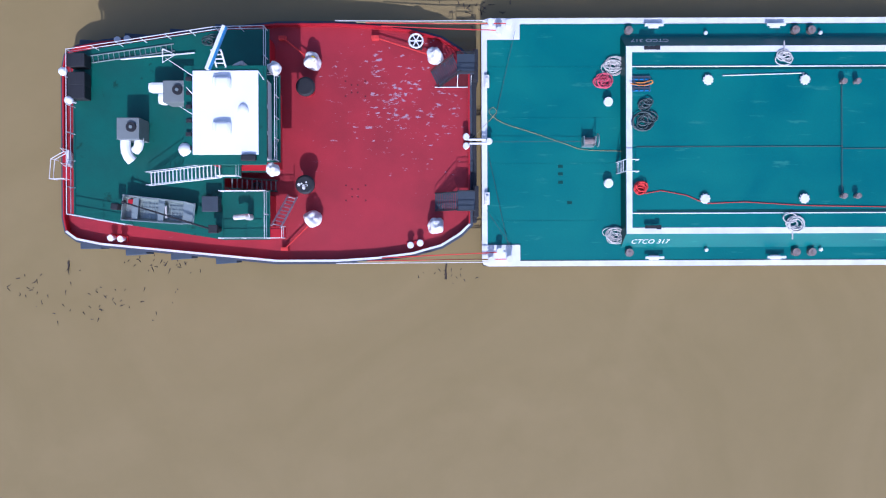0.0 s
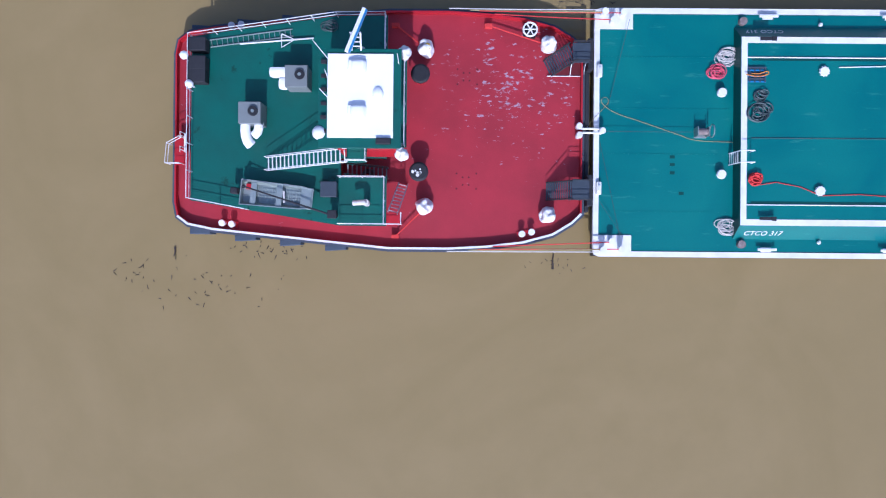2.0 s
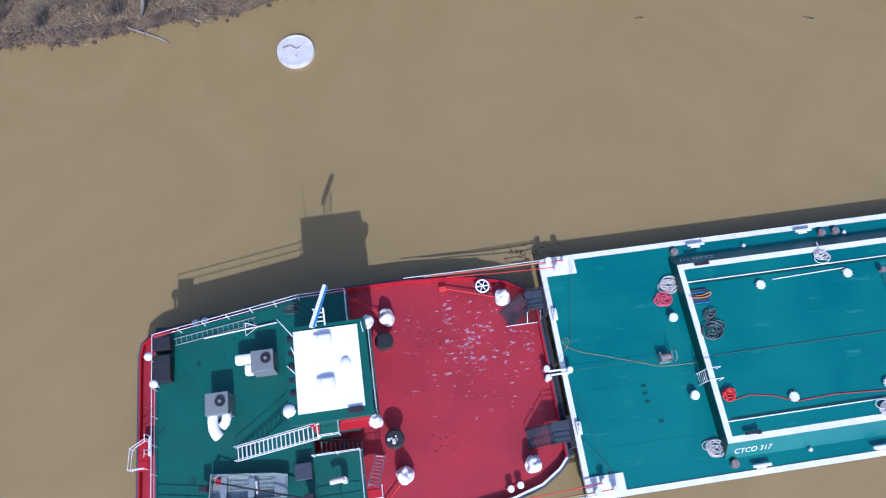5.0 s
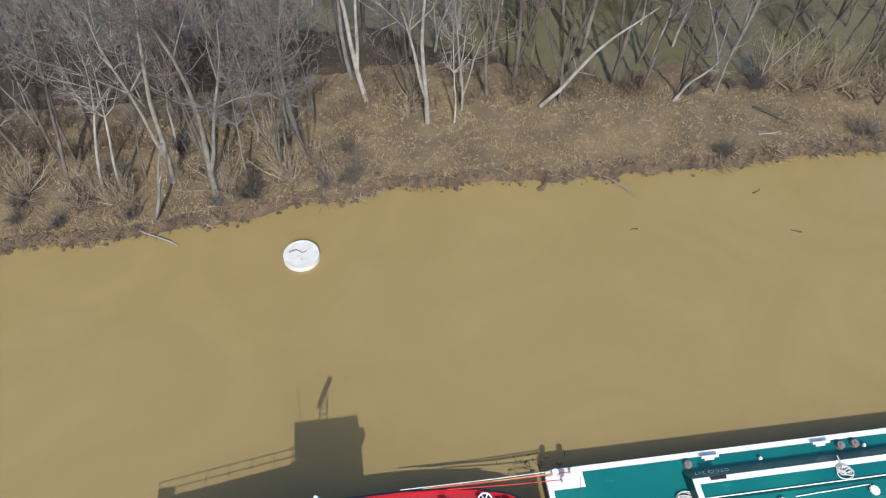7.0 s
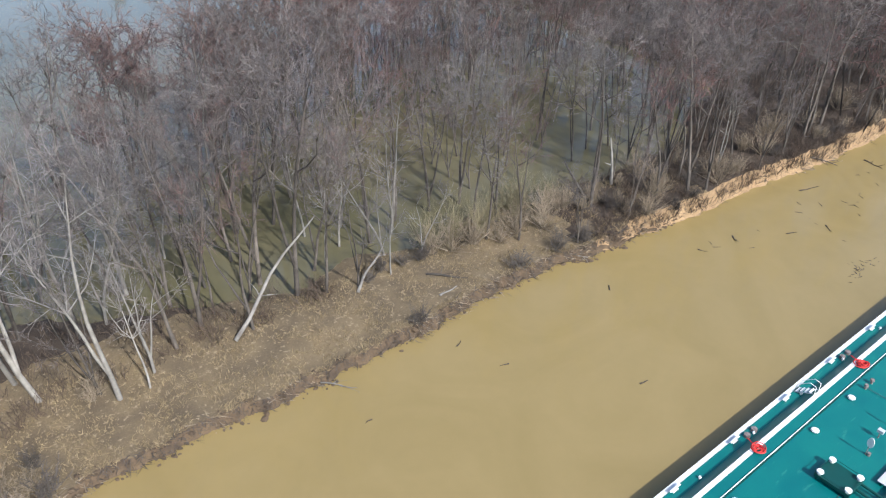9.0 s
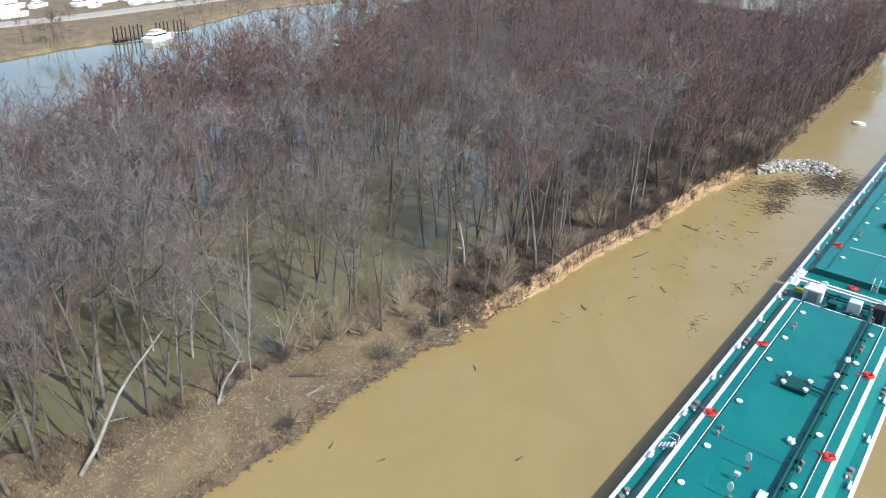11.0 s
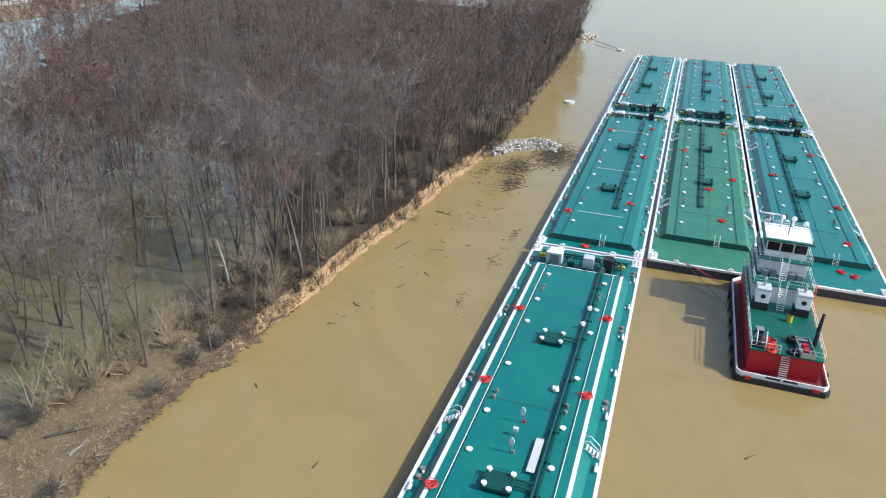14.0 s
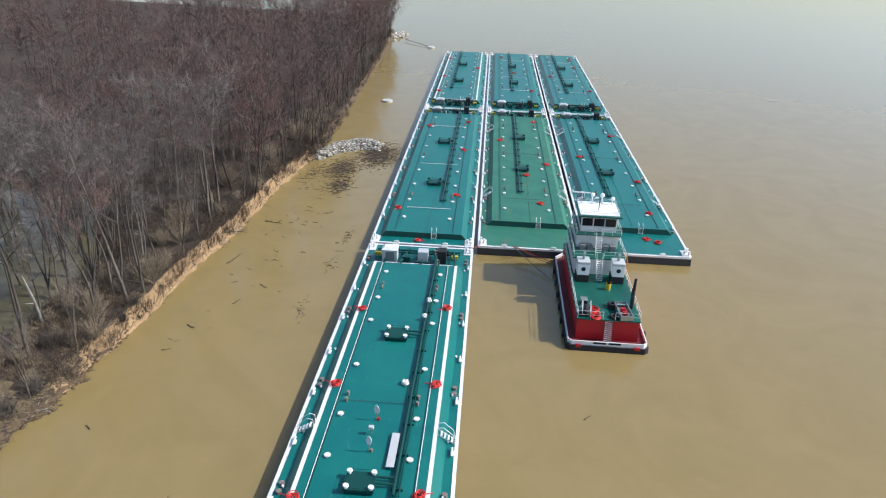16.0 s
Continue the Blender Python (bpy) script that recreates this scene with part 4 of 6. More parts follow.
def tree_shape(seed, h, limbs=9, branches=5, twigs=5, hairs=2, fork=True, low=0.42, thick=1.0):
    """Trunk, ascending limbs, branches and fine twigs of one bare tree."""
    rng = random.Random(seed)
    trunk, limb, fine, hair = [], [], [], []
    r0 = h * 0.0085 + 0.05
    nodes = []

    def stem(p, d, r, t, top, n):
        step = h * (top - t) / n
        for i in range(n):
            q = p + d * step
            ra, rb = r * (1 - 0.82 * i / n), r * (1 - 0.82 * (i + 1) / n)
            trunk.append((p, q, ra, rb))
            nodes.append((q, d, rb, t + (top - t) * (i + 1) / n))
            p, d = q, bend(d, rng, 0.13, 0.1)
            if i == 0:
                first = (q, d, rb)
        return first

    q, d, r = stem(np.zeros(3), bend(np.array([0, 0, 1.0]), rng, 0.12), r0, 0.0, 0.88, 7)
    if fork:
        side = bend(d, rng, 0.42, 0.2)
        stem(q, side, r * 0.8, 0.13, rng.uniform(0.72, 0.86), 6)
        if seed % 3 == 0:
            stem(q, bend(np.array([-side[0], -side[1], 1.6]), rng, 0.2), r * 0.7, 0.13, rng.uniform(0.65, 0.8), 6)
    up = [k for k in nodes if k[3] > low]
    tips = [k for k in nodes if k[3] > 0.64 and k[2] < 0.35 * r0]
    turn = rng.random() * 6.28
    for k in range(limbs):
        q, d, r, t = tips[k % len(tips)] if k < 4 and tips else up[rng.randrange(len(up))]
        turn += 2.4
        out = np.array([math.cos(turn), math.sin(turn), 0.0])
        lean = rng.uniform(0.3, 0.75) if k < 4 else rng.uniform(0.85, 1.6)
        e = d + out * lean
        e = e / np.linalg.norm(e)
        length = h * rng.uniform(0.2, 0.36) * (1.25 - 0.55 * t)
        rr = min(r * 0.7, 0.017 * length + 0.025)
        for i in range(3):
            q2 = q + e * length / 3
            limb.append((q, q2, rr * (1 - 0.28 * i), rr * (1 - 0.28 * (i + 1))))
            for b in range(branches // 3 + (1 if i < branches % 3 else 0)):
                s = q + (q2 - q) * rng.uniform(0.2, 1.0)
                f = bend(e, rng, 0.95, 0.12)
                bl = length * rng.uniform(0.28, 0.5) * (1.1 - 0.15 * i)
                fine.append((s, s + f * bl, (rr * 0.4 + 0.006) * thick, 0.0))
                for _ in range(twigs):
                    c = s + f * bl * rng.uniform(0.2, 1.0)
                    g = bend(f, rng, 0.95, 0.05)
                    tl = rng.uniform(0.7, 1.7)
                    hair.append((c, c + g * tl, 0.02 * thick, 0.0))
                    for _ in range(hairs):
                        u = c + g * tl * rng.uniform(0.2, 0.9)
                        hair.append((u, u + bend(g, rng, 0.8, 0.05) * rng.uniform(0.45, 1.1), 0.014 * thick, 0.0))
            q, e = q2, bend(e, rng, 0.3, 0.14)
    return trunk, limb, fine, hair


def mesh_of(name, vs, fs, mat, smooth=False):
    me = bpy.data.meshes.new(name)
    me.from_pydata([tuple(map(float, v)) for v in vs], [], fs)
    me.materials.append(M[mat])
    if smooth:
        me.shade_smooth()
    return me


TREE_LABEL = {"bark": "tall bare tree with pale grey bark on the flooded island", "bark2": "tall bare tree with brown bark and reddish twigs on the island"}
protos = []
for i in range(8):
    bark = "bark" if i % 3 == 0 else "bark2"
    tr, li, fi, ha = tree_shape(100 + i, 21, limbs=13 if i % 2 else 11, branches=6, twigs=5, fork=i % 4 != 3, thick=1.2)
    root = thing("bare_tree", (0, 0, -50), TREE_LABEL[bark], "tree", "bare trees of the island")
    o = new("trunk", mesh_of("trunk", *joined(cones(tr, 7), cones(li, 4), cones(fi, 3)), bark, True))
    o.parent = root
    o = new("crown", mesh_of("crown", *cones(ha, 3), "twig" if i == 4 else "twig_near"))
    o.parent = root
    protos.append(root)

rng = random.Random(42)
spots = [(-3.4, 44.1), (6.3, 49.5), (-4.6, 45.6), (21.7, 51.0), (20.6, 52.2), (12.5, 51.5), (0.2, 45.5), (-16.5, 38.5), (-15.4, 41.5), (-27, 38.5), (-29.5, 39.5), (62.0, 44.0), (28.6, 49.5), (-0.8, 43.8), (3.1, 47.6), (8.2, 50.7), (-14.7, 39.4), (-17.1, 37.5),
         (-23.7, 38.5), (-31.0, 37.0), (-32.9, 38.0), (-9.1, 48.0), (10.2, 45.7), (16.8, 48.9), (31.4, 46.1)]


def pool(x, y):
    """Open standing water inside the woods, and the low brush before it."""
    u, v = (x - 79) * 0.886 + (y - 66) * 0.464, (y - 66) * 0.886 - (x - 79) * 0.464
    return (u / 28) ** 2 + (v / 10) ** 2 < 1 or (35 < x < 63 and y < 57)


def free(x, y, gap):
    return all((x - a) ** 2 + (y - b) ** 2 > gap * gap for a, b in spots)


tries = 0
while len(spots) < 280 and tries < 20000:
    tries += 1
    x = rng.uniform(-62, 105)
    e, w = bank_edge(x), levee(x)[1]
    lo = e + (9 if -8 < x < 36 else 1.5)
    y = lo + (rng.random() ** 1.2) * (min(back_edge(x) - 3, e + 62) - lo)
    if pool(x, y) and rng.random() < 0.62:
        continue
    if free(x, y, 2.7):
        spots.append((x, y))
for k, (x, y) in enumerate(spots):
    s = rng.uniform(0.66, 1.18)
    m = Matrix.Translation((x, y, max(land_height(x, y), WL - 0.4) - 0.1)) @ pose(0, 0, 0, rng.gauss(0, 4), rng.gauss(0, 4), rng.uniform(0, 360)) @ Matrix.Diagonal((s, s, s * rng.uniform(0.92, 1.12), 1))
    if k < len(protos):
        protos[k].matrix_basis = m
    else:
        kinds = range(len(protos)) if x < 34 or rng.random() < 0.12 else (1, 2, 4, 5, 7)
        copy_thing(protos[rng.choice(kinds)], m)

# far woods joined into one mesh
lots = []
for i in range(9):
    deep = i > 5
    tr, li, fi, ha = tree_shape(300 + i, 21, limbs=8 if deep else 10, branches=5 if deep else 4, twigs=5 if deep else 4, hairs=0 if deep else 1, fork=i % 2 == 0, low=0.4 if deep else 0.3, thick=3.0 if deep else 2.0)
    va, fa = joined(cones([(p, q, r * 0.6, s * 0.6) for p, q, r, s in tr], 3), cones(li, 3))
    vb, fb = joined(cones(fi, 3), cones(ha, 3))
    lots.append([(np.array(va), fa), (np.array(vb), fb)])
wood, crown = ([], []), ([], [])
rng = random.Random(77)
far = []
while len(far) < 820:
    x = rng.uniform(-100, 385)
    e = bank_edge(x)
    top = back_edge(x) - 3
    if -62 < x < 105:
        y = rng.uniform(e + 45, min(top, e + 75)) if top > e + 46 else None
    else:
        y = e + 0.8 + (rng.random() ** 1.6) * (min(top, e + 70) - e - 0.8) if top > e + 3 else None
    if y is None or pool(x, y) and rng.random() < 0.8:
        continue
    far.append((x, y))
while len(far) < 1250:
    x = rng.uniform(20, 395)
    e, top = bank_edge(x), back_edge(x) - 3
    if top > e + 65:
        far.append((x, rng.uniform(e + 62, top)))
for k in range(260):
    x = rng.uniform(50, 230) if k < 70 else rng.uniform(205, 620)
    e = float(np.interp(x, [p[0] for p in CREEK], [p[1] for p in CREEK]))
    if not 104 < x < 146:
        far.append((x, e + (rng.uniform(1, 10) if x < 205 else rng.uniform(1, 130))))
for x, y in far:
    s = rng.uniform(0.6, 1.14) * (0.6 if y > back_edge(x) and x < 205 else 1)
    a = rng.uniform(0, 6.28)
    rot = np.array([[math.cos(a), -math.sin(a), rng.gauss(0, 0.06)], [math.sin(a), math.cos(a), rng.gauss(0, 0.06)], [0, 0, 1]]) * s
    off = np.array([x, y, max(WL - 0.4, land_height(x, y)) - 0.1 if y < back_edge(x) else 1.0])
    for (v, f), (vs, fs) in zip(lots[rng.randrange(6) if y < bank_edge(x) + 62 else rng.randrange(6, 9)], (wood, crown)):
        k = sum(len(q) for q in vs)
        vs.append(v @ rot.T + off)
        fs.append((k, f))


def lump(name, vs, fs, mat):
    V = np.concatenate(vs)
    F = [tuple(i + k for i in q) for k, f in fs for q in f]
    return new(name, mesh_of(name, V, F, mat))


woods = thing("woodland", (0, 0, 0), "dense bare winter woodland with reddish brown crowns", "woodland", kind="stuff")
o = lump("trunks", *wood, "bark_far")
o.parent = woods
o = lump("crowns", *crown, "twig")
o.parent = woods

# ---- things on the large towboat and its barge ----
def tarp(loc, r, h, seed, label, parent=None, mat="cloth"):
    rng = random.Random(seed)
    bm = bmesh.new()
    bmesh.ops.create_icosphere(bm, subdivisions=4, radius=1)
    for v in bm.verts:
        ang = math.atan2(v.co.y, v.co.x)
        k = 1 + 0.3 * noise.noise(v.co * 1.3 + Vector((seed * 3.1, 0, 0))) + 0.04 * noise.noise(v.co * 4 + Vector((0, seed * 2.3, 0))) + 0.06 * math.sin(4 * ang + seed) * (1 - abs(v.co.z))
        low = max(0.0, -v.co.z)
        v.co = Vector((v.co.x * r * k * (1 + 0.15 * low), v.co.y * r * k * (1 + 0.15 * low), max(0.0, (v.co.z * 0.62 + 0.5)) * h * k))
    ob = part("tarpaulin_cover", bm, mat, parent, smooth=True)
    ob.location = loc
    return ob if parent else tagged(ob, label, "cover", "canvas covers")


for i, (x, y) in enumerate(((-11.05, 5.25), (-3.05, 5.6), (-11.1, -5.0), (-3.05, -5.5))):
    tarp((x, y, MAIN + 0.02), 0.52, 1.2, i, "white canvas cover tied over a deck winch")
bm = bmesh.new()
cyl(bm, 0, 0, 0, 0.1, 0.26, 0.2, n=14)
ob = part("coiled_line", bm, "yellow")
ob.location = (-11.0, 5.25, MAIN + 1.17)
tagged(ob, "small yellow coil of line on a canvas cover", "rope")


def mushroom(loc, spotted):
    t = thing("deck_ventilator", loc, "black round ventilator" + (" with flaking white paint on red deck" if spotted else " with a flat cap on red deck"), "ventilator", "round ventilators")
    bm = bmesh.new()
    cyl(bm, 0, 0, 0, 1.3, 0.4, n=18)
    part("stem", bm, "redpaint", t)
    bm = bmesh.new()
    cyl(bm, 0, 0, 1.25, 1.42, 0.62, 0.62, n=24)
    cyl(bm, 0, 0, 1.42, 1.5, 0.62, 0.5, n=24)
    cap = part("cap", bm, "black", t)
    if spotted:
        rng = random.Random(9)
        for k in range(7):
            bm = bmesh.new()
            a, q = rng.random() * 6.28, rng.uniform(0.1, 0.4)
            cyl(bm, q * math.cos(a), q * math.sin(a), 1.501, 1.506, rng.uniform(0.05, 0.14), n=7)
            part("paint_flake", bm, "white", cap)


mushroom((-11.4, 3.45, MAIN + 0.02), False)
mushroom((-11.45, -2.85, MAIN + 0.02), True)


def bitts(loc, rz, label):
    t = thing("bitts", loc, label, "bitts", "mooring bitts", rz=rz)
    bm = bmesh.new()
    box(bm, -0.6, 0.6, -0.2, 0.2, 0, 0.1, 0.02)
    part("base", bm, "redpaint", t)
    for x in (-0.32, 0.32):
        bm = bmesh.new()
        cyl(bm, x, 0, 0.1, 0.6, 0.17, n=14)
        cyl(bm, x, 0, 0.58, 0.68, 0.23, 0.2, n=14)
        part("post", bm, "white", t)


for x, y, rz in ((-4.4, -6.7, 12), (-24.0, -6.25, -6), (-23.5, 6.75, 6)):
    bitts((x, y, MAIN + 0.02), rz, "pair of white mooring bitts on the red deck edge")
# hand wheel winch
hw = thing("deck_winch", (-4.3, 6.55, MAIN + 0.02), "small deck winch with a white hand wheel", "winch")
bm = bmesh.new()
box(bm, -0.4, 0.4, -0.4, 0.4, 0, 0.5, 0.03)
part("body", bm, "black", hw)
bm = bmesh.new()
tube(bm, [(0.45 * math.cos(a * math.pi / 8), 0.45 * math.sin(a * math.pi / 8), 0.75) for a in range(17)], 0.06, 6)
part("wheel", bm, "white", hw)
for k in range(3):
    a = k * math.pi / 3
    bm = bmesh.new()
    tube(bm, [(-0.42 * math.cos(a), -0.42 * math.sin(a), 0.75), (0.42 * math.cos(a), 0.42 * math.sin(a), 0.75)], 0.045, 5)
    part("spoke", bm, "white", hw)
# wrapped searchlights at the bridge corners
for i, (x, y) in enumerate(((-12.1, 3.2), (-12.2, -2.5))):
    bm = bmesh.new()
    cyl(bm, x, y, 7.85, 8.6, 0.06, n=8)
    part("lamp_stand", bm, "white", boat)
    t = tarp((x, y, 8.5), 0.36, 0.75, 20 + i, "", boat)
# skiff with benches, ribs and an outboard motor
sk = thing("skiff", (-20.1, -4.6, UP + 0.22), "grey aluminium flat-bottomed skiff lying on the green deck", "boat", rz=-5.5)
outer = [(-2.25, -0.8), (1.5, -0.72), (2.25, -0.6), (2.25, 0.6), (1.5, 0.72), (-2.25, 0.8)]
low = [(-2.2, -0.62), (1.2, -0.55), (1.8, -0.45), (1.8, 0.45), (1.2, 0.55), (-2.2, 0.62)]
bm = bmesh.new()
n = len(outer)
va = [bm.verts.new((x, y, 0)) for x, y in low]
vb = [bm.verts.new((x, y, 0.52)) for x, y in outer]
vc = [bm.verts.new((x, y, 0.52)) for x, y in inset(outer, 0.06)]
vd = [bm.verts.new((x, y, 0.05)) for x, y in inset(low, 0.05)]
bm.faces.new(va[::-1])
bm.faces.new(vd)
for p, q in ((va, vb), (vb, vc), (vc, vd)):
    for i in range(n):
        bm.faces.new((p[i], p[(i + 1) % n], q[(i + 1) % n], q[i]))
part("hull", bm, "alu", sk)
for x, w in ((-1.45, 0.18), (0.15, 0.18), (1.85, 0.36)):
    bm = bmesh.new()
    box(bm, x - w, x + w, -0.66, 0.66, 0.36, 0.42, 0.01)
    part("bench", bm, "alu", sk)
rib = None
for k in range(13):
    x = -1.2 + 0.21 * k
    if abs(x - 0.15) < 0.2:
        continue
    if rib is None:
        bm = bmesh.new()
        box(bm, -0.03, 0.03, -0.55, 0.55, 0.05, 0.1)
        rib = part("rib", bm, "alu", sk)
        rib.location = (x, 0, 0)
    else:
        same("rib", rib, (x, 0, 0), sk)
for y in (-0.36, -0.12, 0.12, 0.36):
    bm = bmesh.new()
    box(bm, -1.25, 1.5, y - 0.025, y + 0.025, 0.05, 0.115)
    part("stringer", bm, "alu", sk)
bm = bmesh.new()
box(bm, -2.75, -2.3, -0.2, 0.2, 0.35, 0.95, 0.08)
tube(bm, [(-2.4, 0, 0.6), (-2.5, 0, -0.1)], 0.08, 6)
part("outboard_motor", bm, "black", sk)
bm = bmesh.new()
box(bm, -1.95, -1.6, 0.2, 0.55, 0.06, 0.4, 0.05)
part("fuel_can", bm, "redpaint", sk)
bm = bmesh.new()
tube(bm, [(0.4, 0.3, 0.4), (0.5, -0.4, 0.4)], 0.07, 6)
part("oar_grip", bm, "rope", sk)
cr = thing("deck_crane", (-16.6, -5.75, UP), "small black deck crane with a long boom over the skiff", "crane")
bm = bmesh.new()
cyl(bm, 0, 0, 0, 1.0, 0.2, n=12)
box(bm, -0.3, 0.25, -0.25, 0.25, 0.8, 1.15, 0.04)
part("pedestal", bm, "black", cr)
bm = bmesh.new()
tube(bm, [(0.1, -0.1, 1.0), (-5.4, 1.65, 1.4)], 0.065, 6, 0.045)
part("boom", bm, "black", cr)
bm = bmesh.new()
tube(bm, [(-5.35, 1.62, 1.4), (-5.5, 1.7, 0.8)], 0.12, 6)
part("hook_block", bm, "black", cr)
# gear on the green deck
def crate(loc, sx, sy, h, mat, label, name="deck_box", lid="black"):
    t = thing(name, loc, label, "box", "deck boxes")
    bm = bmesh.new()
    box(bm, -sx / 2, sx / 2, -sy / 2, sy / 2, 0, h * 0.85, 0.04)
    part("body", bm, mat, t)
    bm = bmesh.new()
    box(bm, -sx / 2 - 0.03, sx / 2 + 0.03, -sy / 2 - 0.03, sy / 2 + 0.03, h * 0.85, h, 0.05)
    part("lid", bm, lid, t)


for y in (4.65, 3.5, 2.7):
    crate((-25.05, y, UP), 1.05, 0.78, 0.9, "black", "black plastic locker on the green deck by the stern rail")
crate((-16.9, -4.2, UP), 0.95, 0.9, 0.8, "steelblue", "dark grey deck box beside the skiff", lid="steelblue")
for x, y, z, h in ((-25.8, 3.93, MAIN, 3.4), (-25.5, 2.2, MAIN, 3.3)):
    p = thing("stern_light", (x, y, z), "white round stern light on a short mast", "light", "stern lights")
    bm = bmesh.new()
    cyl(bm, 0, 0, 0, h, 0.07, n=8)
    part("mast", bm, "white", p)
    bm = bmesh.new()
    bmesh.ops.create_uvsphere(bm, u_segments=14, v_segments=9, radius=0.27, matrix=Matrix.Translation((0, 0, h + 0.2)))
    part("lamp", bm, "roofwhite", p, smooth=True)
vp = thing("swan_neck_vent", (-14.6, -5.0, UP), "beige swan-neck vent pipe on the green deck", "vent", "vent pipes")
bm = bmesh.new()
cyl(bm, 0, 0, 0, 0.9, 0.2, n=14)
tube(bm, [(0, 0, 0.8), (-0.1, 0, 1.0), (-0.4, -0.03, 1.05), (-0.75, -0.05, 0.95)], 0.16, 10)
part("pipe", bm, "rope", vp)
vp2 = copy_thing(vp, pose(-14.9, 4.35, UP, 0, 0, 25))
bm = bmesh.new()
for s in (-0.22, 0.22):
    tube(bm, [(-2.6, s, 0.06), (2.6, s, 0.06)], 0.04, 6)
for k in range(16):
    tube(bm, [(-2.5 + k * 0.33, -0.22, 0.06), (-2.5 + k * 0.33, 0.22, 0.06)], 0.025, 5)
al = part("aluminium_ladder", bm, "alu")
al.location, al.rotation_euler = (-21.9, 5.25, UP), (0, 0, radians(8))
tagged(al, "aluminium ladder lying along the rail on green deck", "ladder")
bm = bmesh.new()
tube(bm, [(-22.6, 4.85, UP + 0.15), (-18.0, 5.25, UP + 0.15)], 0.05, 6)
tube(bm, [(-20.0, 5.5, UP + 0.15), (-19.2, 5.15, UP + 0.15), (-20.0, 4.65, UP + 0.15), (-20.0, 5.5, UP + 0.15)], 0.04, 6)
tagged(part("boat_hook_pole", bm, "white"), "white pole with a triangular frame on the green deck", "pole")
rope_coil((-17.0, 6.0, UP), 0.55, 7, 0.025, "wire", "grey wire coil on the green deck", 31)
rope_coil((-14.7, -2.85, MAIN + 0.3), 0.4, 5, 0.04, "wire", "grey hose coil in the stair well", 32)
# orange bars on the main deck
for i, (p, q) in enumerate((((-13.0, -7.0), (-11.3, -5.35)), ((-13.1, 6.9), (-11.3, 5.5)), ((-7.0, 6.9), (-3.4, 5.7)))):
    bm = bmesh.new()
    tube(bm, [(*p, MAIN + 0.4), (*q, MAIN + 0.5)], 0.05, 6)
    box(bm, p[0] - 0.25, p[0] + 0.25, p[1] - 0.12, p[1] + 0.12, MAIN, MAIN + 0.45, 0.02)
    tagged(part("orange_brace", bm, "redrope"), "orange red steel brace from winch to deck edge", "brace", "deck braces")
# bolt rings on the main deck
bolt = None
for cx, cy in ((-8.4, 3.6), (-8.4, -3.3)):
    for dx, dy in ((-0.6, 0.5), (-0.6, -0.5), (-0.2, 0.25), (0.2, 0.25), (-0.2, -0.25), (0.2, -0.25), (0.7, 0.5), (0.7, -0.5)):
        if bolt is None:
            bm = bmesh.new()
            cyl(bm, 0, 0, 0, 0.025, 0.065, n=12)
            bolt = part("deck_plug", bm, "maroon", boat)
            bolt.location = (cx + dx, cy + dy, MAIN + 0.02)
        else:
            same("deck_plug", bolt, (cx + dx, cy + dy, MAIN + 0.02), boat)
# white centre push fitting between boat and barge
jk = thing("bow_jackstaff_fitting", (-0.3, 0.0, 2.2), "white steel fitting with bollards bridging boat and barge", "fitting")
bm = bmesh.new()
for y in (-0.13, 0.13):
    tube(bm, [(-0.8, y, 0.3), (0.8, y, 0.3)], 0.07, 8)
part("link", bm, "white", jk)
for x, y in ((-0.75, 0.3), (-0.75, -0.3), (0.75, 0.0)):
    bm = bmesh.new()
    cyl(bm, x, y, -0.28, 0.5, 0.16, n=12)
    cyl(bm, x, y, 0.45, 0.6, 0.23, 0.18, n=12)
    part("bollard", bm, "white", jk)
def smooth_line(pts, n=5):
    """More points on a soft curve through the given ones."""
    pts = [Vector(p) for p in pts]
    out = []
    for i in range(len(pts) - 1):
        p0, p1, p2, p3 = pts[max(i - 1, 0)], pts[i], pts[i + 1], pts[min(i + 2, len(pts) - 1)]
        for k in range(n):
            t = k / n
            out.append(0.5 * (2 * p1 + (p2 - p0) * t + (2 * p0 - 5 * p1 + 4 * p2 - p3) * t * t + (3 * p1 - p0 - 3 * p2 + p3) * t ** 3))
    return out + [pts[-1]]


# wires and ropes from the boat to the barge corners
for s in (-1, 1):
    for k, (x0, y0, x1, y1, m) in enumerate(((-9.6, 7.95, 0.6, 7.9, "rope"), (-7.6, 7.8, 1.9, 7.7, "redrope"), (-6.6, 7.6, 1.2, 7.25, "redrope"), (-8.2, 7.85, 0.6, 7.75, "yellowrope"))):
        bm = bmesh.new()
        tube(bm, [(x0, s * y0, 2.45), ((x0 + x1) / 2, s * (y0 + y1) / 2, 2.4), (x1, s * y1, 2.55)], 0.035, 5)
        lab = {"rope": "pale mooring line from the towboat to barge corner", "redrope": "red wire from the towboat to barge corner", "yellowrope": "cream mooring line from the towboat to barge corner"}[m]
        tagged(part("mooring_line", bm, m), lab, "rope", "face wires")
